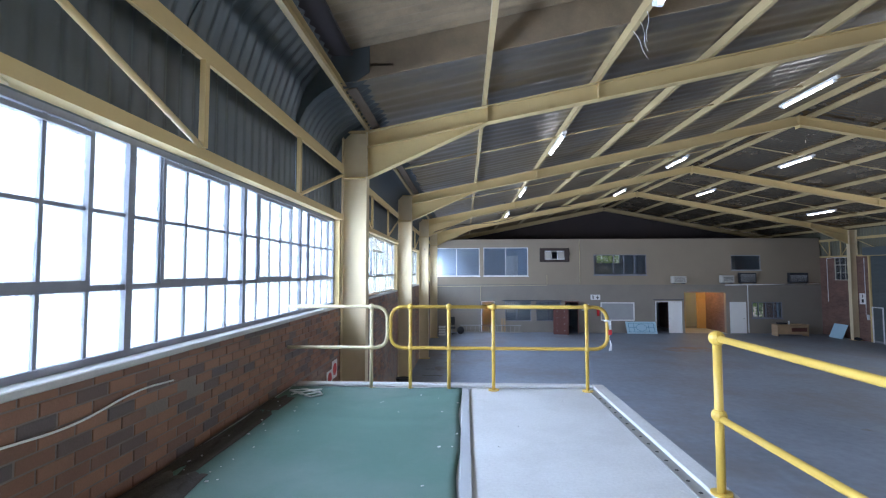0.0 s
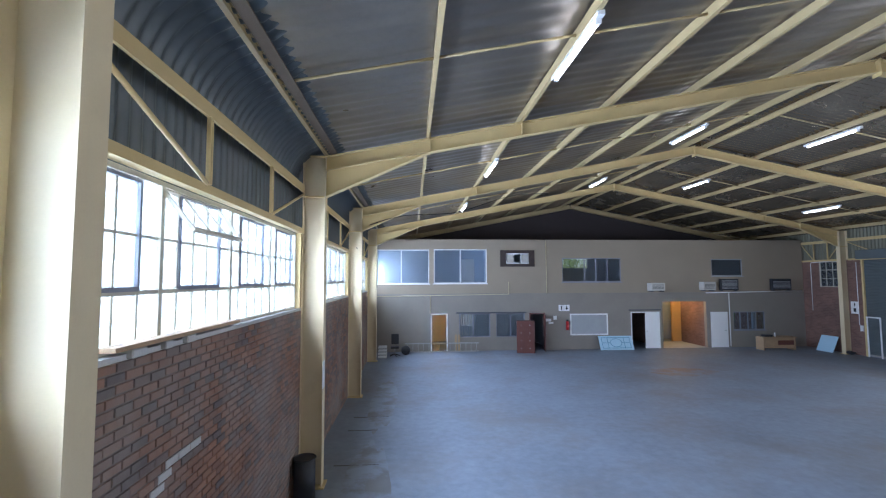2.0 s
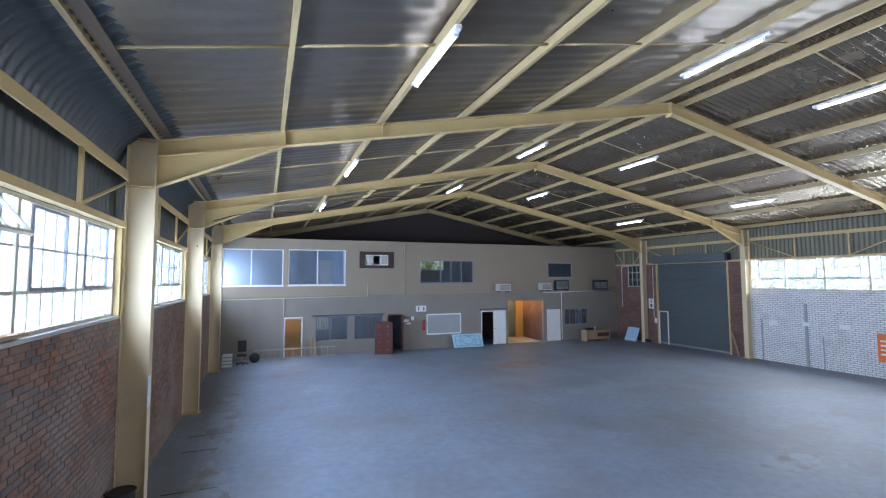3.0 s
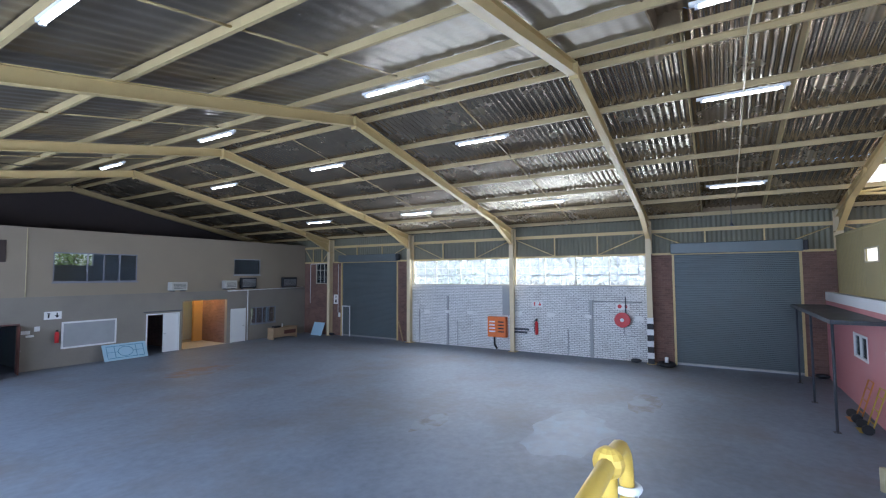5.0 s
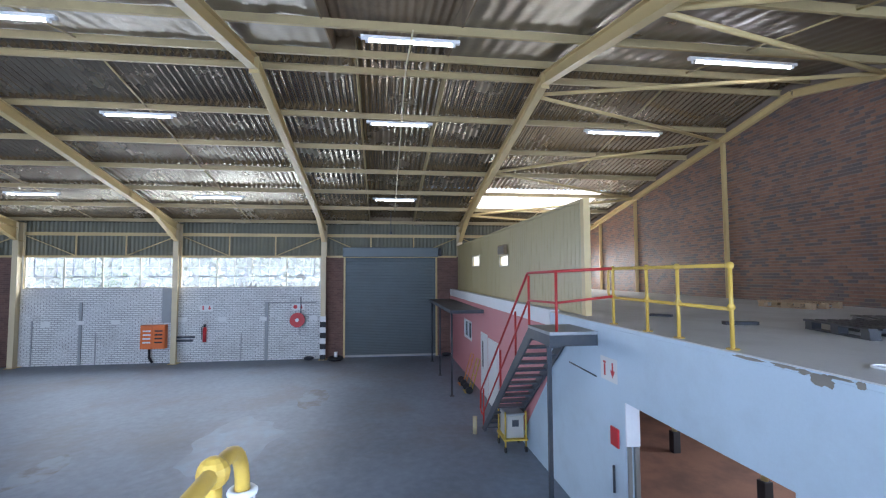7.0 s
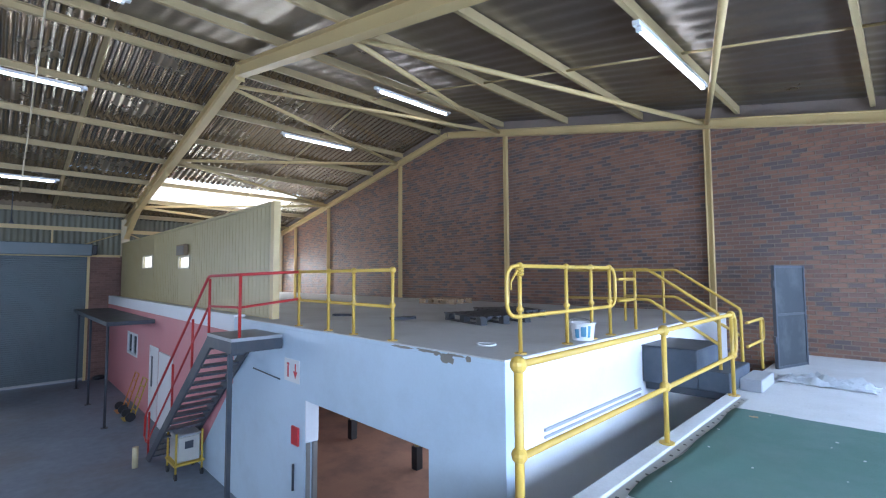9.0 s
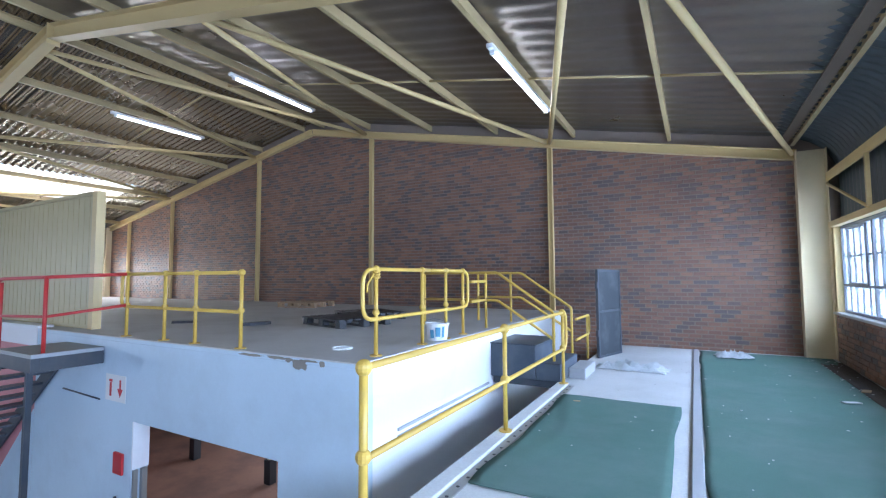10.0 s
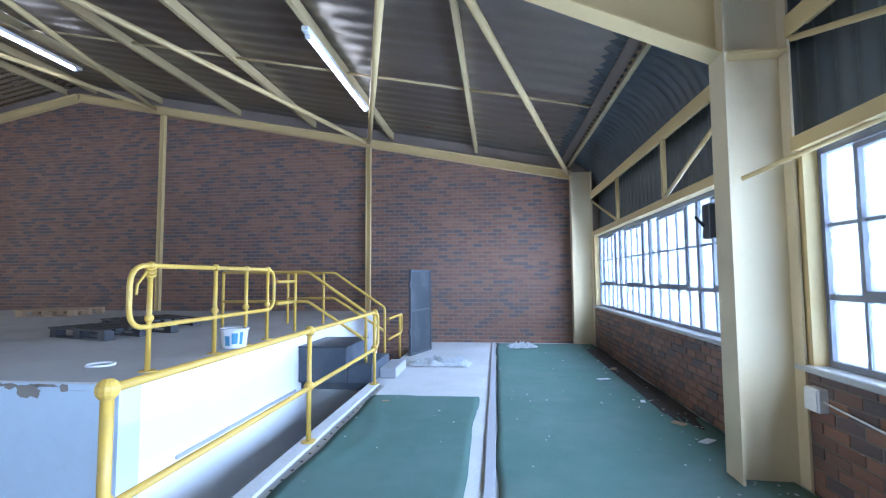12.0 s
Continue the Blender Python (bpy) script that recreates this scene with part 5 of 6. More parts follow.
# window air conditioner unit in a dark surround
acw = thing("window_air_conditioner", "air conditioner set in a dark timber surround high on the wall", "air conditioner")
part("surround", boxes((5.22, 5.56, YF - 0.05, YF - 0.002, 4.86, 5.83), (6.94, 7.26, YF - 0.05, YF - 0.002, 4.86, 5.83), (5.56, 6.94, YF - 0.05, YF - 0.002, 5.65, 5.83), (5.56, 6.94, YF - 0.05, YF - 0.002, 4.86, 5.03)), "dark_sign", acw)
part("window_frame", boxes((5.56, 6.94, YF + 0.02, YF + 0.06, 5.03, 5.09), (5.56, 6.94, YF + 0.02, YF + 0.06, 5.59, 5.65), (5.56, 5.62, YF + 0.02, YF + 0.06, 5.09, 5.59), (6.88, 6.94, YF + 0.02, YF + 0.06, 5.09, 5.59), (6.0, 6.06, YF + 0.02, YF + 0.06, 5.09, 5.59), (6.42, 6.48, YF + 0.02, YF + 0.06, 5.09, 5.59)), "white_paint", acw)
part("casing", boxes((5.63, 5.99, YF - 0.12, YF + 0.1, 5.10, 5.57), bevel=0.01), "ac", acw)
part("cover", boxes((6.49, 6.87, YF - 0.06, YF + 0.1, 5.10, 5.57), bevel=0.01), "ac", acw)


def air_con(x0, x1, z0, z1, deep, dark, label):
    a = thing("air_conditioner", label, "air conditioner", "wall air conditioners")
    part("casing", boxes((x0, x1, YF - deep, YF - 0.002, z0, z1), bevel=0.015), "black_plastic" if dark else "ac", a)
    part("grille", boxes(*[(x0 + 0.08, x1 - 0.08, YF - deep - 0.012, YF - deep, z0 + 0.1 + i * 0.075, z0 + 0.135 + i * 0.075) for i in range(int((z1 - z0 - 0.15) / 0.075))]), "ac_grille" if not dark else "grey_duct", a)
    part("bracket", boxes((x0 + 0.1, x0 + 0.14, YF - deep, YF - 0.002, z0 - 0.06, z0 - 0.002), (x1 - 0.14, x1 - 0.1, YF - deep, YF - 0.002, z0 - 0.06, z0 - 0.002)), "dark_steel", a)
    return a


air_con(14.1, 14.95, 3.42, 3.88, 0.5, False, "beige window air conditioner sticking out of the wall")
air_con(17.35, 18.12, 3.44, 3.93, 0.45, False, "beige window air conditioner sticking out of the wall")
air_con(18.6, 19.72, 3.42, 4.1, 0.2, True, "dark framed air conditioner on the wall")
air_con(21.85, 23.1, 3.43, 4.1, 0.2, True, "dark framed air conditioner on the wall")


def door_frame(name, x0, x1, top, mat, leaf=None, leaf_mat="white_paint", label="", swing=0.0, hinge_left=True):
    d = tagged(new(name), label, "door", kind="structure")
    part("door_frame", boxes((x0 - 0.06, x0, YF - 0.04, YF + 0.1, 0, top), (x1, x1 + 0.06, YF - 0.04, YF + 0.1, 0, top), (x0 - 0.06, x1 + 0.06, YF - 0.04, YF + 0.1, top, top + 0.06)), mat, d)
    if leaf:
        w = leaf
        h = Matrix.Translation((x0 if hinge_left else x1, YF + 0.02, 0)) @ Matrix.Rotation(radians(swing), 4, "Z")
        bm = bmesh.new()
        box(bm, 0 if hinge_left else -w, w if hinge_left else 0, -0.02, 0.02, 0.01, top - 0.01, h)
        lf = part("door_leaf", bm, leaf_mat, d)
        bm = bmesh.new()
        hx = (w - 0.08) if hinge_left else -(w - 0.08)
        box(bm, hx - 0.05, hx + 0.05, -0.07, -0.021, 1.0, 1.03, h)
        part("handle", bm, "galv", lf)
    return d


door_frame("door_3", 1.19, 2.04, 2.08, "white_paint", None, label="open doorway with a white frame and warm light inside")
door_frame("door_4", 6.97, 7.78, 2.08, "dark_wood", 0.78, "dark_wood", "dark wooden door standing open", 80, False)
door_frame("door_5", 13.1, 14.75, 2.1, "white_paint", 0.82, "white_paint", "white double doorway with one leaf shut", 0, False)
d6 = door_frame("door_6", 18.06, 19.0, 2.06, "white_paint", None, label="closed white office door")
part("door_leaf", boxes((18.06, 19.0, YF - 0.03, YF - 0.003, 0.01, 2.06)), "white_paint", d6)
part("handle", boxes((18.85, 18.95, YF - 0.08, YF - 0.032, 1.0, 1.03)), "galv", d6)
structure("trim_track", boxes((12.9, 14.9, YF - 0.07, YF - 0.045, 2.24, 2.3)), "dark_steel", "sliding door track above the white doors", "trim")
# conduits on the far wall
for name, pts, r in (("conduit", [(17.75, YF - 0.03, 3.27), (23.9, YF - 0.03, 3.36)], 0.03), ("conduit", [(19.2, YF - 0.03, 3.28), (19.2, YF - 0.03, 0.05)], 0.03),
                     ("conduit", [(-2.1, YF - 0.03, 3.15), (5.7, YF - 0.03, 3.25), (5.7, YF - 0.03, 3.95)], 0.02), ("conduit", [(7.95, YF - 0.03, 6.4), (7.97, YF - 0.03, 3.3)], 0.02), ("conduit", [(1.1, YF - 0.03, 3.2), (1.1, YF - 0.03, 2.16)], 0.015)):
    solid(name, tube(bmesh.new(), pts, r, 8), "cream_rail" if r < 0.03 else "white_paint", "thin painted conduit running on the office wall", "conduit", "wall conduits")
board = thing("notice_board", "grey board in a white frame on the office wall", "board")
part("panel", boxes((9.42, 11.55, YF - 0.02, YF - 0.002, 0.9, 2.0)), "grey_duct", board)
part("frame", boxes((9.34, 9.42, YF - 0.035, YF - 0.002, 0.82, 2.08), (11.55, 11.63, YF - 0.035, YF - 0.002, 0.82, 2.08), (9.42, 11.55, YF - 0.035, YF - 0.002, 2.0, 2.08), (9.42, 11.55, YF - 0.035, YF - 0.002, 0.82, 0.9)), "white_paint", board)


def arrow_sign(name, m, wide, high, label, mark, glyph):
    """A flat sign with a bar or disc symbol and a downward arrow. m maps (across, out, up)."""
    s = thing(name, label, "sign", "safety signs")
    bm = bmesh.new()
    box(bm, -wide / 2, wide / 2, 0, 0.006, -high / 2, high / 2, m)
    part("plate", bm, "white_paint", s)
    bm = bmesh.new()
    q = wide * 0.24
    if glyph == "bar":
        box(bm, -q - wide * 0.05, -q + wide * 0.05, 0.006, 0.009, -high * 0.32, high * 0.2, m)
        box(bm, -q - wide * 0.08, -q + wide * 0.08, 0.006, 0.009, high * 0.22, high * 0.32, m)
    else:
        bmesh.ops.create_cone(bm, cap_ends=True, segments=20, radius1=high * 0.33, radius2=high * 0.33, depth=0.004, matrix=m @ Matrix.Translation((-q, 0.008, 0)) @ Matrix.Rotation(math.pi / 2, 4, "X"))
    part("symbol", bm, mark, s)
    bm = bmesh.new()
    box(bm, q - wide * 0.04, q + wide * 0.04, 0.006, 0.009, -high * 0.02, high * 0.33, m)
    v = [bm.verts.new(m @ Vector(p)) for p in ((q - wide * 0.14, 0.0085, 0.0), (q, 0.0085, -high * 0.33), (q + wide * 0.14, 0.0085, 0.0))]
    bm.faces.new(v)
    part("arrow", bm, mark, s)
    return s


def facing(p, across, out):
    a, o = Vector(across), Vector(out)
    return Matrix(((a.x, o.x, 0, p[0]), (a.y, o.y, 0, p[1]), (a.z, o.z, 1, p[2]), (0, 0, 0, 1)))


arrow_sign("exit_sign", facing((9.0, YF - 0.002, 2.42), (1, 0, 0), (0, -1, 0)), 0.66, 0.36, "white sign with black symbols on the office wall", "black", "bar")
arrow_sign("extinguisher_sign", facing((WR - 0.002, 14.86, 2.62), (0, -1, 0), (-1, 0, 0)), 0.62, 0.3, "white sign with a red bottle symbol and arrow", "signal_red", "bar")
arrow_sign("hose_sign", facing((WR - 0.002, 10.48, 2.62), (0, -1, 0), (-1, 0, 0)), 0.62, 0.3, "white sign with a red disc and arrow", "signal_red", "disc")
arrow_sign("extinguisher_sign", facing((7.08, YM + 0.014, 2.72), (-1, 0, 0), (0, 1, 0)), 0.52, 0.36, "white sign with red bottle symbol on the white wall", "signal_red", "bar")
vs = thing("door_sign", "tall white sign with a black arrow beside the roller door", "sign", "safety signs")
part("plate", boxes((WR - 0.01, WR - 0.002, 29.5, 29.95, 2.2, 2.86)), "white_paint", vs)
part("arrow", boxes((WR - 0.014, WR - 0.0105, 29.66, 29.8, 2.3, 2.5), (WR - 0.014, WR - 0.0105, 29.7, 29.76, 2.6, 2.78)), "black", vs)


def extinguisher(p, out, h=0.6):
    e = thing("fire_extinguisher", "red fire extinguisher hanging on the wall", "fire extinguisher", "fire extinguishers")
    x, y, z = p
    x, y = x + out[0] * 0.1, y + out[1] * 0.1
    part("cylinder", tube(bmesh.new(), [(x, y, z), (x, y, z + h * 0.75)], 0.085, 14), "signal_red", e)
    part("shoulder", disc(bmesh.new(), (x, y, z + h * 0.8), 0.085, h * 0.1, r2=0.03), "signal_red", e)
    part("valve", boxes((x - 0.03, x + 0.03, y - 0.05, y + 0.05, z + h * 0.85, z + h)), "black", e)
    part("hose", tube(bmesh.new(), rounded([(x, y + 0.05, z + h * 0.9), (x, y + 0.14, z + h * 0.85), (x, y + 0.13, z + 0.1)], 0.06), 0.014, 6), "black", e)
    part("bracket", boxes((x - out[0] * 0.09 - 0.012, x - out[0] * 0.09 + 0.012, y - out[1] * 0.09 - 0.03, y - out[1] * 0.09 + 0.03, z + 0.1, z + h)), "galv", e)
    return e


extinguisher((9.15, YF, 1.15), (0, -1))
extinguisher((WR, 14.88, 0.98), (-1, 0), 0.85)
for x, z, w, h in ((8.05, 1.72, 0.32, 0.16), (8.45, 1.85, 0.2, 0.22), (8.2, 1.55, 0.28, 0.1)):
    solid("notice", boxes((x - w / 2, x + w / 2, YF - 0.008, YF - 0.002, z - h / 2, z + h / 2)), "white_paint", "small white notice on the office wall", "notice", "notices")
cab = thing("cabinet", "dark red-brown wooden cabinet standing askew before the office wall", "cabinet")
rot = Matrix.Translation((6.45, 32.0, 0)) @ Matrix.Rotation(radians(-14), 4, "Z")
for nm, q in (("body", (-0.5, 0.5, -0.2, 0.2, 0.0, 1.78)),):
    bm = bmesh.new()
    box(bm, *q, rot)
    bmesh.ops.bevel(bm, geom=bm.edges[:], offset=0.012, segments=1, affect="EDGES")
    body = part(nm, bm, "dark_wood", cab)
for i in range(2):
    for j in range(4):
        bm = bmesh.new()
        box(bm, -0.46 + i * 0.47, -0.02 + i * 0.47, -0.222, -0.202, 0.06 + j * 0.43, 0.46 + j * 0.43, rot)
        dr = part("drawer", bm, "dark_wood", cab)
        bm = bmesh.new()
        box(bm, -0.27 + i * 0.47, -0.21 + i * 0.47, -0.24, -0.223, 0.24 + j * 0.43, 0.29 + j * 0.43, rot)
        part("knob", bm, "galv", dr)
lad = thing("ladder", "aluminium ladder lying on its side against the office wall", "ladder")
for z in (0.06, 0.52):
    part("stile", boxes((-0.35, 3.85, 32.4, 32.44, z - 0.03, z + 0.03)), "galv", lad)
for i in range(14):
    part("rung", tube(bmesh.new(), [(-0.2 + i * 0.3, 32.42, 0.09), (-0.2 + i * 0.3, 32.42, 0.49)], 0.014, 6), "galv", lad)
for x in (2.5, 2.68):
    solid("plank", boxes((x, x + 0.12, 32.7, 32.78, 0, 0.95)), "wood", "short pale plank leaning by the office wall", "plank", "planks")
ch = thing("office_chair", "broken dark office chair among rubbish by the wall", "chair")
part("seat", boxes((-1.1, -0.65, 31.3, 31.75, 0.42, 0.5), bevel=0.02), "black", ch)
part("backrest", boxes((-1.08, -0.68, 31.76, 31.83, 0.6, 1.15), bevel=0.02), "black", ch)
part("column", tube(bmesh.new(), [(-0.88, 31.52, 0.08), (-0.88, 31.52, 0.42)], 0.03), "galv", ch)
for a in range(5):
    part("foot", tube(bmesh.new(), [(-0.88, 31.52, 0.1), (-0.88 + 0.3 * math.cos(a * 1.257), 31.52 + 0.3 * math.sin(a * 1.257), 0.03)], 0.025, 6), "black", ch)
solid("rubbish_bag", ball(bmesh.new(), (-0.3, 31.9, 0.24), 0.26), "black_plastic", "black rubbish bag by the office wall", "bag")
for z in (0.0, 0.16, 0.32, 0.48):
    cr = thing("crate", "pale plastic crate stacked beside the column", "crate", "stacked crates")
    part("tray", boxes((-1.72, -1.28, 30.75, 31.25, z, z + 0.05)), "grey_duct", cr)
    part("side", boxes((-1.72, -1.28, 30.75, 30.78, z + 0.05, z + 0.13)), "plastic_white", cr)
    part("side", boxes((-1.72, -1.28, 31.22, 31.25, z + 0.05, z + 0.13)), "plastic_white", cr)
dp = thing("panel_door", "pale blue panelled door leaf leaning on the office wall", "door leaf")
rot = Matrix.Translation((11.95, 32.4, 0.01)) @ Matrix.Rotation(radians(-28), 4, "X")
bm = bmesh.new()
box(bm, -1.0, 1.0, -0.02, 0.02, 0, 0.86, rot)
part("leaf", bm, "door_blue", dp)
bm = bmesh.new()
for q in ((-0.85, 0.85, 0.1, 0.125), (-0.85, 0.85, 0.73, 0.755), (-0.85, -0.825, 0.125, 0.73), (0.825, 0.85, 0.125, 0.73), (-0.5, -0.475, 0.125, 0.73), (0.475, 0.5, 0.125, 0.73), (-0.82, -0.36, 0.42, 0.44), (0.36, 0.82, 0.42, 0.44)):
    box(bm, q[0], q[1], -0.032, -0.021, q[2], q[3], rot)
part("moulding", bm, "blue_line", dp, "darker blue moulding")
bm = bmesh.new()
tube(bm, [rot @ Vector((0.34 * math.cos(a), -0.026, 0.43 + 0.25 * math.sin(a))) for a in [i * math.pi / 12 for i in range(24)]], 0.014, 6, True)
part("oval_moulding", bm, "blue_line", dp, "oval blue moulding")
desk = thing("desk", "pale wooden office desk by the far wall", "desk")
part("desktop", boxes((20.15, 22.2, 31.5, 32.2, 0.72, 0.75), bevel=0.006), "wood", desk)
part("side_panel", boxes((20.2, 20.24, 31.55, 32.15, 0, 0.72)), "wood", desk)
part("side_panel", boxes((22.1, 22.14, 31.55, 32.15, 0, 0.72)), "wood", desk)
part("front_panel", boxes((20.24, 22.1, 31.6, 31.63, 0.12, 0.72)), "wood", desk)
part("drawer", boxes((21.1, 22.05, 31.575, 31.598, 0.3, 0.55)), "dark_wood", desk)
bx = thing("parcel", "small heap of papers and a bottle on the desk", "clutter")
part("papers", boxes((20.4, 20.9, 31.7, 32.0, 0.752, 0.86), bevel=0.01), "black_plastic", bx)
part("bottle", tube(bmesh.new(), [(21.05, 31.75, 0.752), (21.05, 31.75, 0.98)], 0.04, 8), "plastic_white", bx)
bm = bmesh.new()
box(bm, -0.012, 0.012, -0.52, 0.52, 0, 0.95, Matrix.Translation((23.3, 30.95, 0)) @ Matrix.Rotation(radians(24), 4, "Y"))
solid("sheet_board", bm, "door_blue", "pale blue board leaning by the brick wall", "board")

# ---------------- details: right wall ----------------
for y, z0, z1, w in ((12.0, 0.0, 2.9, 0.16), (20.47, 0.0, 2.95, 0.12), (16.66, 1.95, 3.62, 0.42), (22.55, 0.0, 2.1, 0.05), (13.2, 0.0, 1.35, 0.04), (19.8, 0.0, 1.5, 0.04)):
    solid("trunking", boxes((WR - 0.07 if w > 0.1 else WR - 0.04, WR - 0.002, y - w / 2, y + w / 2, z0, z1), bevel=0.006), "grey_duct", "grey painted cable trunking on the white brick wall", "trunking", "wall trunking")
solid("pipe", tube(bmesh.new(), [(WR - 0.04, 11.9, 2.84), (WR - 0.04, 9.6, 2.84)], 0.025, 8), "grey_duct", "grey pipe along the white brick wall", "pipe")
oc = thing("electrical_cabinet", "orange steel electrical cabinet on the white wall", "cabinet")
part("body", boxes((WR - 0.3, WR - 0.002, 16.6, 17.7, 0.72, 1.85), bevel=0.01), "orange", oc)
for i in range(2):
    dd = part("door", boxes((WR - 0.32, WR - 0.302, 16.63 + i * 0.53, 17.14 + i * 0.53, 0.76, 1.81)), "orange", oc)
    part("label_plate", boxes(*[(WR - 0.326, WR - 0.321, 16.7 + i * 0.53, 17.05 + i * 0.53, 1.0 + j * 0.18, 1.07 + j * 0.18) for j in range(4)]), "white_paint" if i else "black", dd)
part("conduit", tube(bmesh.new(), [(WR - 0.15, 17.35, 0.72), (WR - 0.15, 17.35, 0.3), (WR - 0.15, 17.2, 0.05)], 0.06, 8), "black", oc, "black cable below")
hr = thing("hose_reel", "red fire hose reel on the white wall", "hose reel")
part("reel", disc(bmesh.new(), (WR - 0.14, 10.48, 1.98), 0.36, 0.04, "x", 24), "signal_red", hr)
part("rear_plate", disc(bmesh.new(), (WR - 0.30, 10.48, 1.98), 0.36, 0.02, "x", 24), "signal_red", hr)
part("hose", disc(bmesh.new(), (WR - 0.22, 10.48, 1.98), 0.3, 0.14, "x", 24), "black", hr, "black hose coil")
part("hub", disc(bmesh.new(), (WR - 0.32, 10.48, 1.98), 0.09, 0.04, "x", 16), "white_paint", hr)
part("wall_arm", boxes((WR - 0.12, WR - 0.002, 10.43, 10.53, 1.7, 2.3)), "dark_steel", hr)
part("pipe", tube(bmesh.new(), rounded([(WR - 0.05, 10.42, 1.7), (WR - 0.05, 10.42, 1.2), (WR - 0.05, 9.9, 1.2)], 0.06), 0.02, 8), "grey_duct", hr)
part("riser", tube(bmesh.new(), [(WR - 0.05, 10.35, 2.32), (WR - 0.05, 10.35, 3.1)], 0.025, 8), "dark_steel", hr)
for y, z in ((22.0, 1.95), (20.45, 2.0), (18.95, 2.0), (15.95, 2.05), (14.1, 2.05), (12.15, 2.05), (9.75, 2.05)):
    solid("notice", boxes((WR - 0.09, WR - 0.08, y - 0.16, y + 0.16, z - 0.09, z + 0.09)) if abs(y - 12.15) < 0.1 or abs(y - 20.45) < 0.1 else boxes((WR - 0.008, WR - 0.002, y - 0.2, y + 0.2, z - 0.11, z + 0.11)), "white_paint", "small white notice on the white brick wall", "notice", "notices")
for z, a, b in ((1.22, 15.35, 16.15), (1.05, 15.45, 16.2)):
    solid("bracket", boxes((WR - 0.1, WR - 0.002, a, b, z - 0.05, z + 0.05)), "dark_steel", "dark steel wall bracket", "bracket", "wall brackets")
guard = thing("column_guard", "black and white banded guard round the steel column", "guard")
for i in range(8):
    part("band", boxes((XR - 0.03, XR - 0.004, FRAMES[1] - 0.14, FRAMES[1] + 0.14, i * 0.27, i * 0.27 + (0.27 if i % 2 == 0 else 0.268))), "black" if i % 2 == 0 else "white_paint", guard)
ty = thing("tyre", "old black tyre lying by the roller door", "tyre")
part("tread", tube(bmesh.new(), [(23.4 + 0.27 * math.cos(a), 8.55 + 0.27 * math.sin(a), 0.11) for a in [i * math.pi / 12 for i in range(24)]], 0.105, 10, True), "black", ty)
solid("tin", tube(bmesh.new(), [(23.4, 8.55, 0.0), (23.4, 8.55, 0.42)], 0.08, 12), "plastic_white", "pale tin standing in the tyre", "tin")
for p in ((23.7, 9.9, 0.1), (23.7, 3.0, 0.12), (23.75, 29.9, 0.1)):
    bm = bmesh.new()
    bmesh.ops.create_icosphere(bm, subdivisions=2, radius=0.2, matrix=Matrix.Translation(p) @ Matrix.Diagonal((0.8, 1.3, 0.5, 1)))
    for v in bm.verts:
        v.co += Vector((noise.noise(v.co * 5), noise.noise(v.co * 5 + Vector((3, 1, 2))), 0)) * 0.06
    solid("rubbish_heap", bm, "black_plastic", "small dark heap of rubbish by the wall", "rubbish")
pk = solid("timber", tube(bmesh.new(), [(23.7, 23.6, 0.02), (23.9, 24.1, 1.3)], 0.05, 6), "wood", "timber prop leaning beside the roller door", "timber")
swb = thing("switch_panel", "white framed switch panel with pipes beside the roller door", "panel")
part("plate", boxes((WR - 0.06, WR - 0.002, 29.3, 29.45, 1.3, 1.6)), "white_paint", swb)
part("pipe", tube(bmesh.new(), [(WR - 0.03, 29.5, 1.6), (WR - 0.03, 29.5, 5.0)], 0.018, 6), "white_paint", swb)
solid("conduit", tube(bmesh.new(), rounded([(WR - 0.03, 32.3, 2.2), (WR - 0.03, 32.3, 5.05), (WR - 0.03, 30.6, 5.12)], 0.05), 0.02, 6), "white_paint", "white conduit on the brick wall", "conduit", "wall conduits")

# ---------------- details: mezzanine and stair ----------------
def pallet(cx, cy, z, rz, mat, label, group):
    p = thing("pallet", label, "pallet", group)
    m = Matrix.Translation((cx, cy, z)) @ Matrix.Rotation(radians(rz), 4, "Z")
    for i in range(7):
        bm = bmesh.new()
        box(bm, -0.6, 0.6, -0.5 + i * 0.155, -0.5 + i * 0.155 + 0.1, 0.115, 0.14, m)
        part("board", bm, mat, p)
    for y in (-0.45, 0.0, 0.45):
        for x in (-0.52, 0.0, 0.52):
            bm = bmesh.new()
            box(bm, x - 0.07, x + 0.07, y - 0.06, y + 0.06, 0.02, 0.114, m)
            part("block", bm, mat, p)
        bm = bmesh.new()
        box(bm, -0.6, 0.6, y - 0.06, y + 0.06, 0.0, 0.019, m)
        part("runner", bm, mat, p)
    return p


pallet(5.36, -0.06, ZM, -16, "black_plastic", "black plastic pallet on the mezzanine floor", "black pallets")
pallet(5.75, -1.2, ZM, -28, "black_plastic", "black plastic pallet on the mezzanine floor", "black pallets")
pallet(9.7, -3.35, ZM, 12, "wood", "weathered wooden pallet by the brick wall", "wooden pallets")
bm = bmesh.new()
box(bm, -0.24, 0.24, -0.07, 0.07, 0, 0.05, Matrix.Translation((6.7, 0.75, ZM)) @ Matrix.Rotation(radians(75), 4, "Z"))
solid("plank", bm, "black_plastic", "black plastic plank lying on the mezzanine", "plank")
bm = bmesh.new()
box(bm, -0.2, 0.2, -0.06, 0.06, 0, 0.04, Matrix.Translation((8.2, 1.1, ZM)) @ Matrix.Rotation(radians(40), 4, "Z"))
solid("plank", bm, "black_plastic", "short black plank lying on the mezzanine", "plank")
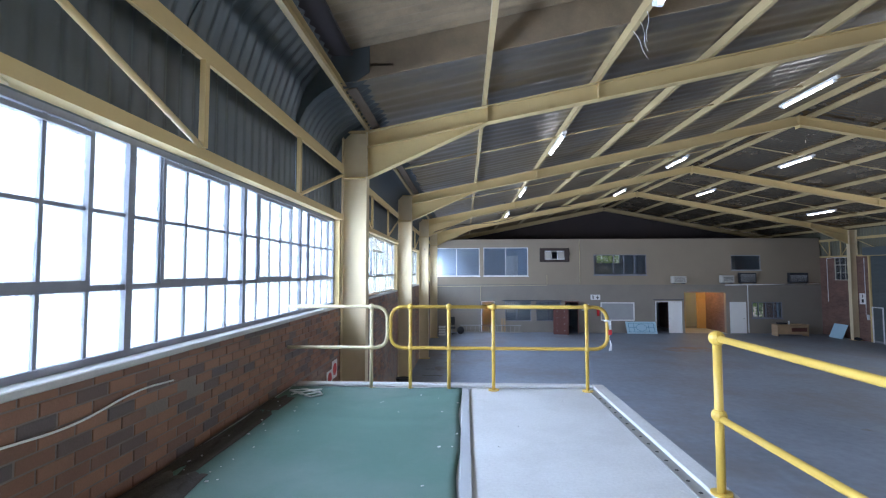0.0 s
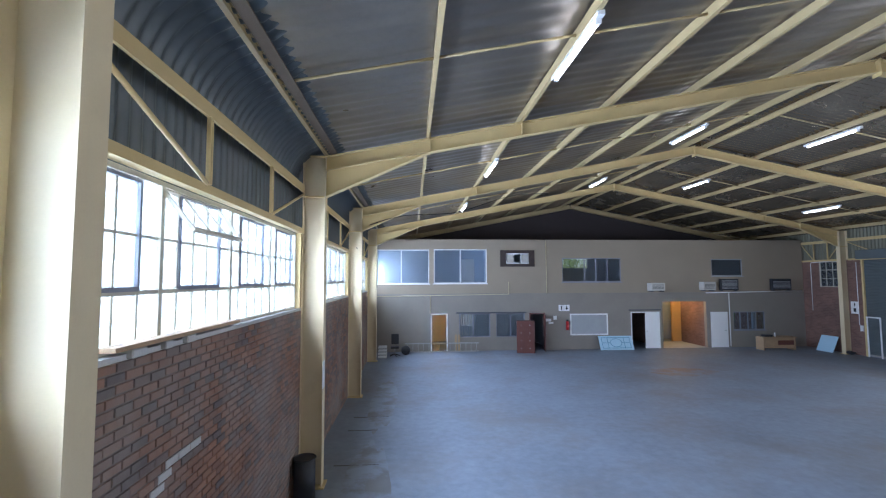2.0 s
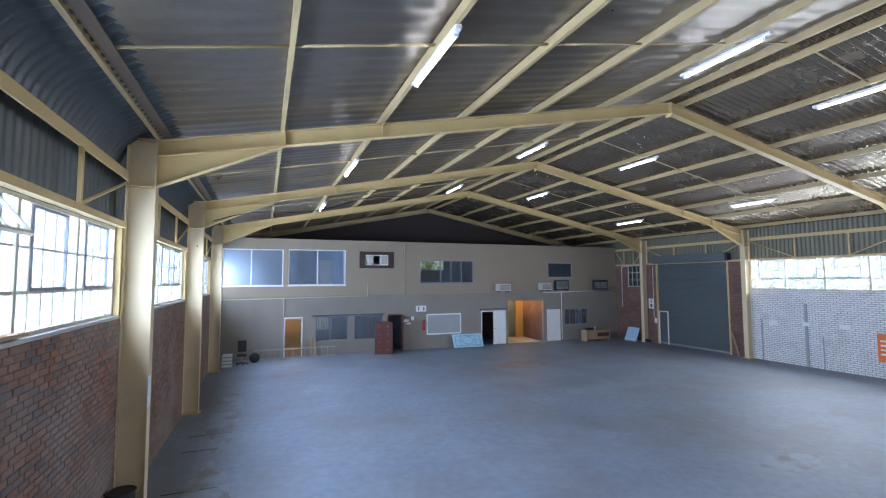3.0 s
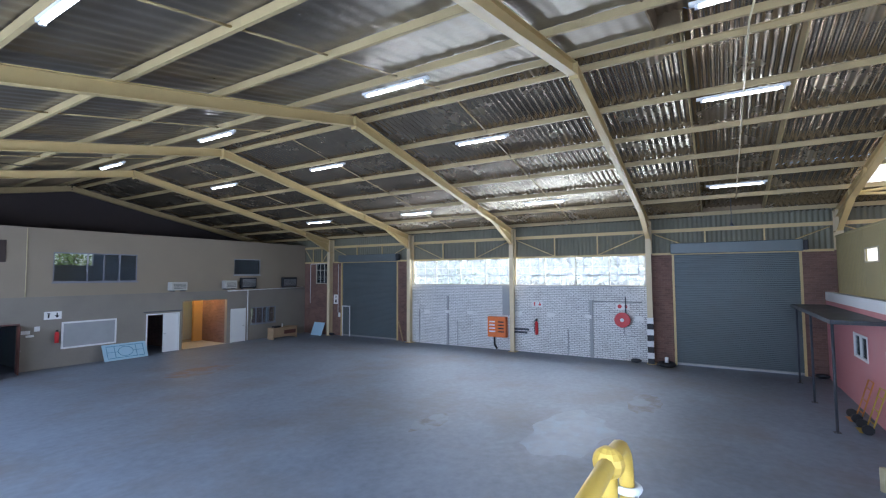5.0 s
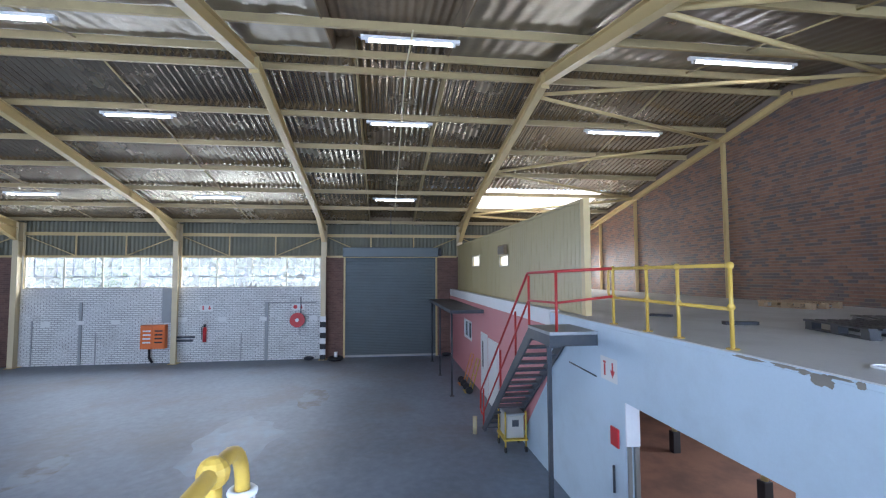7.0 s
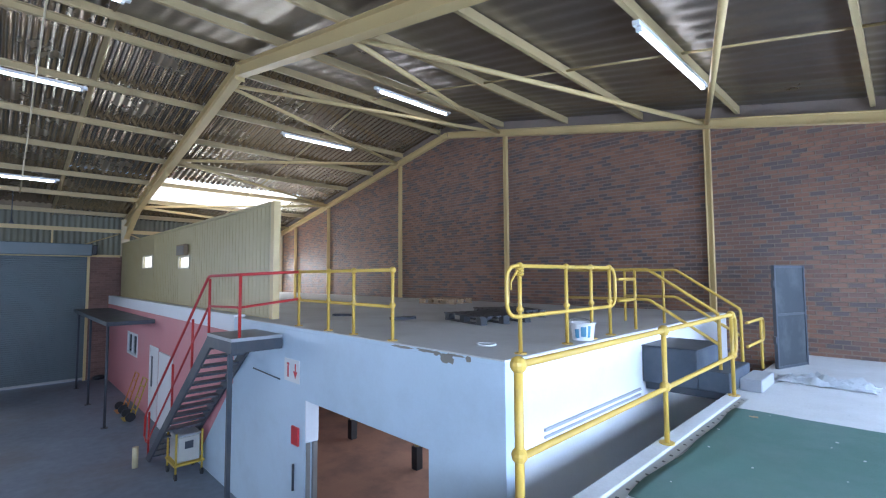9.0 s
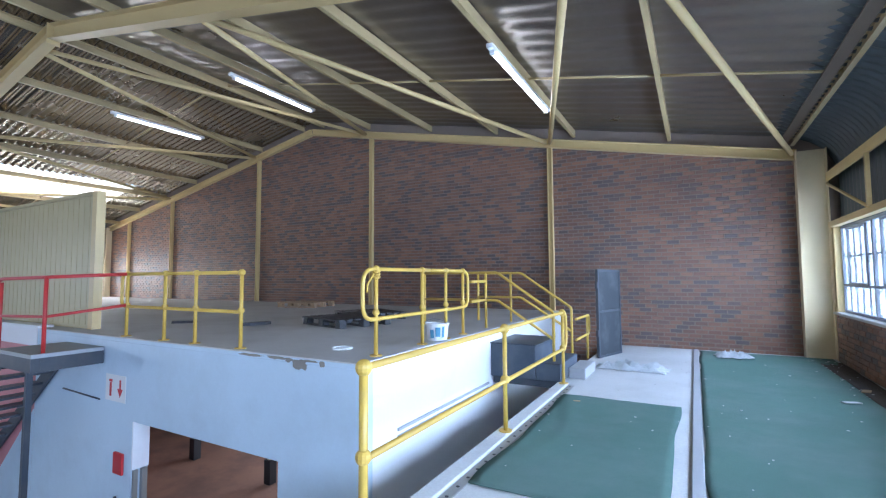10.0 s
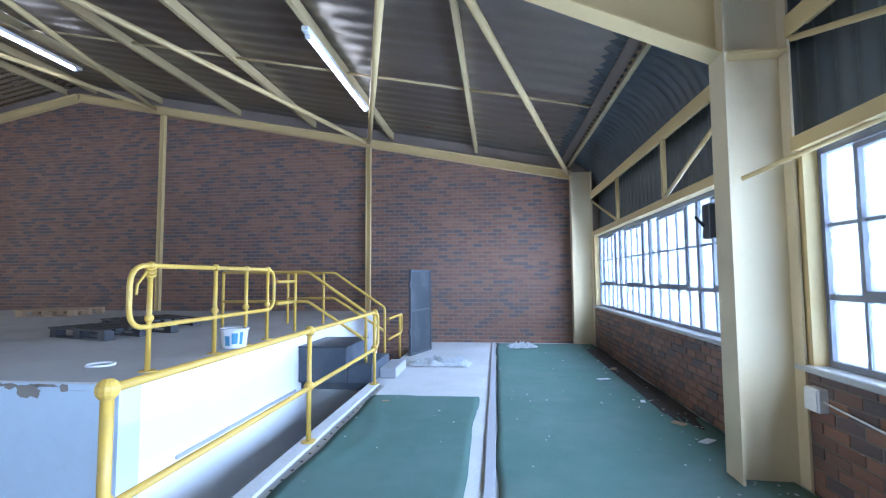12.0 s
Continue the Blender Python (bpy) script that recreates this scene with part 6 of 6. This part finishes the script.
solid("ring", tube(bmesh.new(), [(3.55 + 0.11 * math.cos(a), 2.1 + 0.11 * math.sin(a), ZM + 0.012) for a in [i * math.pi / 10 for i in range(20)]], 0.011, 6, True), "plastic_white", "white plastic ring on the mezzanine floor", "ring")
bk = thing("bucket", "white plastic paint bucket on the mezzanine edge", "bucket")
bm = bmesh.new()
bmesh.ops.create_cone(bm, cap_ends=False, segments=24, radius1=0.125, radius2=0.15, depth=0.21, matrix=Matrix.Translation((2.97, 0.92, ZM + 0.105)))
bmesh.ops.create_cone(bm, cap_ends=True, segments=24, radius1=0.124, radius2=0.124, depth=0.01, matrix=Matrix.Translation((2.97, 0.92, ZM + 0.008)))
part("body", bm, "plastic_white", bk)
part("rim", tube(bmesh.new(), [(2.97 + 0.152 * math.cos(a), 0.92 + 0.152 * math.sin(a), ZM + 0.21) for a in [i * math.pi / 12 for i in range(24)]], 0.01, 6, True), "plastic_white", bk)
part("handle", tube(bmesh.new(), [(2.97 + 0.16 * math.cos(a), 0.92 + 0.05, ZM + 0.21 + 0.06 * math.sin(a)) for a in [i * math.pi / 10 for i in range(11)]], 0.006, 6), "galv", bk)
bm = bmesh.new()
for a0, a1, mz0, mz1 in ((1.35, 1.75, 0.03, 0.14), (1.9, 2.35, 0.05, 0.17), (2.5, 2.75, 0.04, 0.18)):
    pts = []
    for zz in (mz0, mz1):
        rr = 0.1262 + 0.025 * zz / 0.21 + 0.003
        pts.append([(2.97 + rr * math.cos(a0 + (a1 - a0) * i / 5), 0.92 + rr * math.sin(a0 + (a1 - a0) * i / 5), ZM + zz) for i in range(6)])
    va, vb = [bm.verts.new(p) for p in pts[0]], [bm.verts.new(p) for p in pts[1]]
    for i in range(5):
        bm.faces.new((va[i], va[i + 1], vb[i + 1], vb[i]))
part("label_print", bm, "blue_line", bk, "blue and black printed band")
for cx, cz, rx, rz in ((3.55, 3.352, 0.10, 0.055), (3.9, 3.395, 0.13, 0.02), (3.72, 3.385, 0.06, 0.022), (3.25, 3.38, 0.035, 0.03), (3.42, 3.395, 0.12, 0.013), (4.3, 3.39, 0.2, 0.014)):
    bm = bmesh.new()
    ring = [bm.verts.new((cx + rx * math.cos(a) * (1 + 0.5 * noise.noise(Vector((math.cos(a) * 2 + cx * 9, math.sin(a) * 2, 1)))), YM + 0.0145, min(ZM - 0.013, cz + rz * math.sin(a) * (1 + 0.6 * noise.noise(Vector((math.cos(a) * 2, math.sin(a) * 2 + cx * 9, 4))))))) for a in [2 * math.pi * i / 22 for i in range(22)]]
    bm.faces.new(ring)
    solid("chipped_plaster", bm, "grey_wall", "chipped patch showing cement on the pale slab edge", "chip", "plaster chips")
solid("red_box", boxes((6.8, 7.02, YM + 0.014, YM + 0.05, 1.6, 1.88), bevel=0.006), "signal_red", "small red call point plate on the white wall", "call point")
solid("bolt_lever", tube(bmesh.new(), [(6.95, YM + 0.04, 0.9), (6.95, YM + 0.04, 1.3)], 0.02, 8), "dark_steel", "dark steel bolt on the white wall", "bolt")
solid("cable", tube(bmesh.new(), [(8.6, YM + 0.02, 2.55), (7.5, YM + 0.02, 2.52)], 0.012, 6), "dark_steel", "dark cable on the white wall", "cable")
pw = tagged(new("window_30"), "pale framed window in the pink wall", "window", kind="structure")
part("window_frame", boxes((18.2, 19.8, YM - 0.05, YM + 0.03, 1.55, 1.62), (18.2, 19.8, YM - 0.05, YM + 0.03, 2.25, 2.32), (18.2, 18.27, YM - 0.05, YM + 0.03, 1.62, 2.25), (19.73, 19.8, YM - 0.05, YM + 0.03, 1.62, 2.25), (18.97, 19.03, YM - 0.05, YM + 0.03, 1.62, 2.25)), "white_paint", pw)
part("pane", boxes((18.27, 19.73, YM - 0.02, YM - 0.014, 1.62, 2.25)), "clear_glass", pw)
dl = tagged(new("door_9"), "white door with a dark narrow pane in the pink wall", "door", kind="structure")
part("door_frame", boxes((15.44, 15.5, YM - 0.05, YM + 0.03, 0, 2.1), (16.4, 16.46, YM - 0.05, YM + 0.03, 0, 2.1), (15.44, 16.46, YM - 0.05, YM + 0.03, 2.1, 2.16)), "white_paint", dl)
part("door_leaf", boxes((15.5, 16.4, YM - 0.03, YM + 0.01, 0.01, 2.1)), "white_paint", dl)
part("vision_panel", boxes((16.1, 16.28, YM + 0.012, YM + 0.018, 0.95, 1.85)), "dark_steel", dl, "dark narrow pane")
solid("door_board", boxes((13.9, 15.2, YM + 0.02, YM + 0.06, 0.0, 2.1)), "white_paint", "white board standing against the pink wall", "board")
for i, x in enumerate((16.3, 17.4)):
    tr = thing("sack_truck", "yellow tubular sack truck leaning on the pink wall", "trolley", "sack trucks")
    mt = "yellow_trolley" if i == 0 else "orange_tube"
    for dx in (0.0, 0.5):
        part("side_tube", tube(bmesh.new(), rounded([(x + dx, YM + 0.42, 0.05), (x + dx, YM + 0.1, 1.15)], 0.05), 0.018, 8), mt, tr)
    for f in (0.2, 0.5, 0.8, 1.0):
        part("cross_bar", tube(bmesh.new(), [(x, YM + 0.42 - 0.32 * f, 0.05 + 1.1 * f), (x + 0.5, YM + 0.42 - 0.32 * f, 0.05 + 1.1 * f)], 0.015, 8), mt, tr)
    for dx in (-0.04, 0.54):
        part("wheel", disc(bmesh.new(), (x + dx, YM + 0.5, 0.13), 0.13, 0.05, "x", 16), "black", tr)
    part("toe_plate", boxes((x, x + 0.5, YM + 0.42, YM + 0.65, 0.02, 0.035)), mt, tr)
ct = thing("machine_trolley", "yellow wheeled trolley carrying a grey machine box", "trolley")
cx, cy = 11.25, 3.12
for dx in (-0.32, 0.32):
    for dy in (-0.25, 0.25):
        part("leg", tube(bmesh.new(), [(cx + dx, cy + dy, 0.1), (cx + dx, cy + dy, 0.95)], 0.022, 8), "yellow_trolley", ct)
        part("castor", disc(bmesh.new(), (cx + dx, cy + dy, 0.07), 0.07, 0.04, "y", 14), "black", ct)
part("deck", boxes((cx - 0.36, cx + 0.36, cy - 0.29, cy + 0.29, 0.28, 0.32)), "yellow_trolley", ct)
part("machine_box", boxes((cx - 0.29, cx + 0.29, cy - 0.22, cy + 0.22, 0.322, 0.85), bevel=0.02), "ac", ct, "grey-beige machine housing")
part("lid", boxes((cx - 0.31, cx + 0.31, cy - 0.24, cy + 0.24, 0.852, 0.9), bevel=0.015), "grey_duct", ct)
part("gauge", boxes((cx - 0.31, cx - 0.291, cy - 0.08, cy + 0.08, 0.6, 0.75)), "dark_steel", ct)
part("hand_bar", tube(bmesh.new(), rounded([(cx + 0.32, cy - 0.25, 0.95), (cx + 0.5, cy - 0.25, 1.0), (cx + 0.5, cy + 0.25, 1.0), (cx + 0.32, cy + 0.25, 0.95)], 0.06), 0.02, 8), "yellow_trolley", ct)
solid("stub_pipe", tube(bmesh.new(), [(12.33, 3.82, 0), (12.33, 3.82, 0.45)], 0.06, 12), "cream_rail", "short pale pipe standing up from the floor", "pipe")

# ---------------- details: platform ----------------
def crumple(name, cx, cy, z, rx, ry, h, seed, mat, label, category):
    bm = bmesh.new()
    n = 18
    g = []
    for j in range(n + 1):
        row = []
        for i in range(n + 1):
            u, v = i / n * 2 - 1, j / n * 2 - 1
            r = 1 + 0.3 * noise.noise(Vector((math.atan2(v, u) * 1.5, seed, 0)))
            p = Vector((u * 5.5, v * 5.5, seed))
            hh = (abs(noise.noise(p)) + 0.5 * abs(noise.noise(p * 2.3))) * h * max(0.15, 1 - max(abs(u), abs(v)) ** 3)
            row.append(bm.verts.new((cx + u * rx * r, cy + v * ry * r, z + 0.004 + hh)))
        g.append(row)
    for j in range(n):
        for i in range(n):
            bm.faces.new((g[j][i], g[j][i + 1], g[j + 1][i + 1], g[j + 1][i])).smooth = True
    ob = solid(name, bm, mat, label, category)
    s = ob.modifiers.new("thick", "SOLIDIFY")
    s.thickness, s.offset = 0.003, -1
    return ob


crumple("plastic_sheet", 0.98, -2.0, P, 0.52, 0.22, 0.22, 3.0, "dull_plastic", "crumpled white plastic sheet lying on the walkway", "plastic sheet")
crumple("plastic_sheet", -0.58, -3.95, P + 0.02, 0.28, 0.22, 0.2, 8.0, "dull_plastic", "crumpled white plastic sheet lying on the green carpet", "plastic sheet")
crumple("ceiling_torn_foil", 0.35, 5.0, 7.35, 1.7, 0.55, 0.25, 12.0, "foil", "torn silver foil hanging under the raised roof strip", "ceiling")["kind"] = "structure"
crumple("dirt_strip", -2.0, 3.5, P + 0.01, 0.2, 0.75, 0.09, 5.0, "dirt", "dark dirt along the foot of the brick wall", "dirt")
crumple("dirt_strip", -2.05, 5.2, P + 0.01, 0.12, 1.0, 0.05, 6.0, "dirt", "dark dirt along the foot of the brick wall", "dirt")
crumple("dirt_strip", -2.0, -1.5, P + 0.01, 0.16, 2.4, 0.05, 9.0, "dirt", "dark dirt along the foot of the brick wall", "dirt")
rnd = random.Random(11)
bm = bmesh.new()
for i in range(230):
    x, y = rnd.uniform(-2.1, 1.5), rnd.uniform(-4.5, 6.4)
    if rnd.random() < 0.55:
        x = -2.1 + abs(rnd.gauss(0, 0.25))
    s = rnd.uniform(0.004, 0.013)
    box(bm, -s, s, -s * 0.6, s * 0.6, 0, s * 0.4, Matrix.Translation((x, y, P + 0.024)) @ Matrix.Rotation(rnd.uniform(0, 3.1), 4, "Z"))
solid("litter", bm, "plat", "scattered cement crumbs and paper scraps on the walkway", "litter", kind="stuff")
for x, y, a, w in ((-1.57, -0.98, 20, 0.09), (-1.9, -1.75, 70, 0.09), (-1.85, 1.0, 130, 0.07), (-1.9, 1.5, 40, 0.08), (1.3, 0.45, 15, 0.04), (-1.75, 0.2, 80, 0.05)):
    bm = bmesh.new()
    box(bm, -w, w, -w * 0.5, w * 0.5, 0, 0.008, Matrix.Translation((x, y, P + 0.024)) @ Matrix.Rotation(radians(a), 4, "Z") @ Matrix.Rotation(radians(4), 4, "X"))
    solid("paper_scrap", bm, "wood" if a % 20 else "plastic_white", "torn scrap of cardboard on the green carpet", "scrap", "paper scraps")
tw = thing("twisted_wire", "twisted pale wire scrap on the carpet by the brick wall", "wire")
for i in range(4):
    part("strand", tube(bmesh.new(), [(-2.0 + 0.06 * k, 6.25 + 0.05 * math.sin(k * 1.3 + i * 1.7), P + 0.035 + 0.02 * i + 0.01 * math.sin(k + i)) for k in range(7)], 0.008, 6), "plastic_white", tw)
so = thing("socket_box", "white electrical socket box on the brick wall", "socket")
part("box", boxes((WL - 0.01, WL + 0.06, 2.42, 2.56, P + 0.58, P + 0.74), bevel=0.008), "white_paint", so)
part("cover", boxes((WL + 0.061, WL + 0.068, 2.43, 2.55, P + 0.59, P + 0.73)), "plastic_white", so)
part("cable", tube(bmesh.new(), rounded([(WL + 0.03, 2.56, P + 0.66), (WL + 0.03, 3.0, P + 0.62), (WL + 0.03, 3.5, P + 0.58), (WL + 0.03, 4.0, P + 0.66), (WL + 0.02, 4.4, P + 0.63)], 0.2), 0.007, 6), "plastic_white", so)
sw = thing("isolator", "dark blue electrical isolator on the steel column", "switch")
part("box", boxes((XL - 0.02, XL + 0.05, FRAMES[0] - 0.24, FRAMES[0] - 0.121, 4.5, 4.78), bevel=0.01), "dark_steel", sw)
part("lever", tube(bmesh.new(), [(XL + 0.05, FRAMES[0] - 0.2, 4.6), (XL + 0.12, FRAMES[0] - 0.2, 4.68)], 0.012, 6), "black", sw)
solid("wall_bracket_arm", tube(bmesh.new(), [(XL - 0.1, FRAMES[0] + 0.1, 4.92), (-2.3, FRAMES[0] + 0.9, 5.12)], 0.02, 6), "steel", "cream steel arm from the column to the window head", "arm")
for i, (y, h) in enumerate(((8.42, 0.26), (8.5, 0.3))):
    s = thing("fire_sign", "white sign with a red symbol fixed low on the brick wall", "sign", "leaning signs")
    part("plate", boxes((WL + 0.012, WL + 0.02, y + i * 0.2 - 0.14, y + i * 0.2 + 0.16, P - 0.42 + 0.08 * i, P - 0.42 + h + 0.08 * i)), "white_paint", s)
    bm = bmesh.new()
    disc(bm, (WL + 0.023, y + i * 0.2 + 0.01, P - 0.42 + h / 2 + 0.08 * i), 0.1, 0.004, "x", 18)
    part("symbol", bm, "signal_red", s)
db = thing("drum", "black plastic drum beside the brick wall and column", "drum")
part("body", tube(bmesh.new(), [(-1.98, 15.55, 0.0), (-1.98, 15.55, 0.78)], 0.2, 18), "black_plastic", db)
part("rim", tube(bmesh.new(), [(-1.98 + 0.205 * math.cos(a), 15.55 + 0.205 * math.sin(a), 0.78) for a in [i * math.pi / 10 for i in range(20)]], 0.015, 6, True), "black_plastic", db)
pst = thing("notice", "curled paper notice on the steel column", "notice")
part("paper", boxes((XL + 0.004, XL + 0.01, 15.98, 16.2, 1.95, 2.5)), "plastic_white", pst)
solid("column_pipe", tube(bmesh.new(), rounded([(-1.95, 23.1, 5.3), (-1.8, 23.4, 5.0), (-1.78, 23.3, 2.6)], 0.2), 0.02, 6), "dark_steel", "dark cable hanging down the column", "cable")
solid("roof_cable", tube(bmesh.new(), [(-1.5 + i * 0.6, 22.95, 6.1 + 0.115 * i + 0.12 * math.sin(i * 0.9)) for i in range(12)], 0.014, 6), "black", "black cable sagging along the rafter", "cable")
for i in range(3):
    solid("hanging_wire", tube(bmesh.new(), [(2.42 + 0.06 * i * k * 0.3 + 0.02 * math.sin(k), 6.9 + 0.25 * i, under(2.42) + 0.31 - 0.07 * k) for k in range(7)], 0.003, 5), "plastic_white", "thin loose wire hanging from the roof", "wire", "hanging wires")
rod = thing("drop_light", "thin rod with a small spot lamp hanging before the roller door", "lamp")
part("rod", tube(bmesh.new(), [(21.3, 5.9, under(21.3) + 0.31), (21.3, 5.9, 6.2)], 0.015, 6), "dark_steel", rod)
part("lamp_head", disc(bmesh.new(), (21.3, 5.9, 6.15), 0.07, 0.12, r2=0.03), "dark_steel", rod)

# broken sill pieces in the hall bay
for y, l in ((9.55, 0.5), (10.4, 0.35), (10.9, 0.22), (11.3, 0.3)):
    solid("loose_brick", boxes((WL - 0.14, WL + 0.03, y, y + l * 0.6, SILL - 0.045, SILL + 0.03), bevel=0.01), "plat", "loose broken sill piece on the brick wall", "brick", "loose sill pieces")
solid("sill_board", boxes((-2.34, WL + 0.02, 10.2, 12.7, SILL + 0.032, SILL + 0.07)), "wood", "grey timber batten lying on the sill", "batten")

# worn patch with sky sheen in its colour, and marks on the hall floor
def floor_patch(name, cx, cy, rx, ry, seed, mat, label):
    bm = bmesh.new()
    n = 60
    v = [bm.verts.new((cx + rx * math.cos(a) * (1 + 0.35 * noise.noise(Vector((math.cos(a) * 2, math.sin(a) * 2, seed)))), cy + ry * math.sin(a) * (1 + 0.35 * noise.noise(Vector((math.cos(a) * 2, math.sin(a) * 2, seed + 5)))), 0.004)) for a in [2 * math.pi * i / n for i in range(n)]]
    bm.faces.new(v)
    return tagged(mesh_object(name, bm, mat), label, "floor mark", kind="structure")


# light blue base carries the sky's reflection on top of the wear
M["worn"] = material("worn_concrete_sky_sheen", (0.225, 0.28, 0.37), rough=0.5, vary=0.25, scale=2.5, grain=0.1, bump=0.05, stain=(0.215, 0.248, 0.303), stain_amount=1.0, stain_scale=1.9, stain_cut=(0.38, 0.56), rough_vary=0.3)
M["rust_mark"] = material("rusty_floor_stain", (0.24, 0.17, 0.14), rough=0.6, vary=0.3, scale=1.5, grain=0.15, bump=0.05, stain=(0.215, 0.248, 0.303), stain_amount=1.0, stain_scale=0.9, stain_cut=(0.42, 0.58))
M["dark_mark"] = material("dark_floor_stain_and_shade", (0.15, 0.145, 0.145), rough=0.5, vary=0.3, scale=1.5, grain=0.15, bump=0.05, stain=(0.215, 0.248, 0.303), stain_amount=1.0, stain_scale=1.3, stain_cut=(0.42, 0.56))
floor_patch("floor_stain", 12.1, 26.2, 1.6, 0.9, 4.0, "rust_mark", "rusty red stain on the concrete floor")
floor_patch("floor_stain", 11.4, 13.6, 0.9, 0.4, 6.0, "dark_mark", "dark oil stain on the concrete floor")
floor_patch("floor_stain", 16.5, 8.6, 1.2, 0.5, 9.0, "dark_mark", "dark oil stain on the concrete floor")
# both strips hold scuffs plus the shade below the window wall
floor_patch("floor_stain", -0.9, 15.0, 0.5, 3.5, 3.0, "dark_mark", "dark strip along the brick wall, scuffs and wall shade together")
floor_patch("floor_stain", -0.9, 22.5, 0.45, 3.0, 5.0, "dark_mark", "dark strip along the brick wall, scuffs and wall shade together")
for x1, y in ((-0.7, 17.1), (-0.9, 19.45), (-0.65, 20.65)):
    structure("floor_joint", boxes((-1.7, x1, y - 0.02, y + 0.02, 0.0, 0.004)), "dirt", "dark open joint in the concrete floor", "floor joint")
floor_patch("floor_patch", 12.6, 10.0, 1.9, 1.0, 2.0, "worn", "worn patch on the concrete floor with sky sheen in its colour")

# ---------------- trees outside ----------------
def tree(x, y, h, seed):
    r = random.Random(seed)
    t = thing("tree", "leafy green tree outside the windows in sunlight", "tree", "trees outside")
    bm = bmesh.new()
    tube(bm, [(x, y, -0.25), (x + 0.1, y, h * 0.3), (x, y + 0.1, h * 0.6)], 0.16, 8)
    for i in range(6):
        a = i * 1.05
        tube(bm, [(x, y, h * (0.3 + 0.05 * i)), (x + math.cos(a) * 1.3, y + math.sin(a) * 1.3, h * (0.5 + 0.07 * i))], 0.05, 6)
    part("trunk", bm, "bark", t)
    verts, faces = [], []
    for i in range(2600):
        a, b, q = r.uniform(0, 6.28), r.gauss(0, 0.5), r.uniform(0.5, 1.0)
        rad = 2.0 * q * (1 + 0.3 * math.sin(a * 3 + seed))
        c = Vector((x + rad * math.cos(a) * math.cos(b), y + rad * math.sin(a) * math.cos(b), h * 0.65 + 2.2 * q * math.sin(b)))
        d1 = Vector((r.gauss(0, 1), r.gauss(0, 1), r.gauss(0, 1))).normalized()
        d2 = d1.orthogonal().normalized()
        s = r.uniform(0.08, 0.17)
        k = len(verts)
        verts += [tuple((c - d1 * s) * S), tuple((c + d2 * s * 0.5) * S), tuple((c + d1 * s) * S), tuple((c - d2 * s * 0.5) * S)]
        faces.append((k, k + 1, k + 2, k + 3))
    me = bpy.data.meshes.new("crown")
    me.from_pydata(verts, [], faces)
    me.materials.append(M["leaf"])
    o = new("crown", me)
    o.parent = t
    return t


for i, (x, y, h) in enumerate(((28.2, 31.5, 6.5), (28.8, 22.4, 4.6), (13.6, 45.5, 7.5), (28.5, 45.0, 2.6))):
    tree(x, y, h, i + 1)

# ---------------- brickwork ----------------
proto = boxes((-0.012, 0.0, 0.0, 0.224, 0.0, 0.075))
bmesh.ops.bevel(proto, geom=[e for e in proto.edges if all(v.co.x > -0.001 for v in e.verts)], offset=0.004, segments=1, affect="EDGES")
bmesh.ops.transform(proto, matrix=Matrix.Scale(S, 4), verts=proto.verts)
brick_mesh = bpy.data.meshes.new("brick")
proto.to_mesh(brick_mesh)
proto.free()
brick_mesh.materials.append(M["brick"])
half = boxes((-0.012, 0.0, 0.0, 0.106, 0.0, 0.075))
bmesh.ops.transform(half, matrix=Matrix.Scale(S, 4), verts=half.verts)
half_mesh = bpy.data.meshes.new("brick")
half.to_mesh(half_mesh)
half.free()
half_mesh.materials.append(M["brick"])
for y, row in ((11.0, 28), (11.235, 28), (11.47, 28), (10.88, 27), (10.76, 26)):
    z = 0.01 + row * 0.086
    solid("pale_brick", boxes((WL + 0.002, WL + 0.0145, y, y + 0.224, z, z + 0.075), bevel=0.003), "plat", "pale brick patched into the weathered wall", "brick", "pale patched bricks")
rnd = random.Random(4)
for row in range(10):
    y = FRAMES[0] + 0.13 - (0.1175 if row % 2 else 0.0)
    z = P + 0.002 + row * 0.0855
    while y < FRAMES[1] - 0.36:
        hf = y < FRAMES[0] + 0.12
        missing = (abs(y - 4.25) < 0.12 and row == 5) or (abs(y - 4.6) < 0.12 and row in (5, 6))
        if not missing:
            b = new("brick", half_mesh if hf else brick_mesh)
            b.parent = wl
            b.location = Vector((WL + rnd.uniform(-0.003, 0.004), y + (0.1175 if hf else 0.0), z)) * S
        y += 0.235
brick_sheet("bricks_near_end", "x", WL, 1, YB + 0.3, FRAMES[0] + 0.1, P, SILL - 0.05, "brick_joined", wl)
brick_sheet("bricks_hall_side", "x", WL, 1, FRAMES[1] - 0.14, YF, 0.01, SILL - 0.05, "brick_grey", wl)
brick_sheet("bricks_platform_end", "x", WL, 1, 6.92, FRAMES[1] - 0.14, 0.01, P - 0.01, "brick_grey", wl)
brick_sheet("bricks_back", "y", YB, 1, -2.2, 24.0, 0.02, 9.0, "brick_joined", wb, [(4.5, 9.5, 1.0, 2.6)], top=lambda x: under(x) + 0.1, joint=0.015)
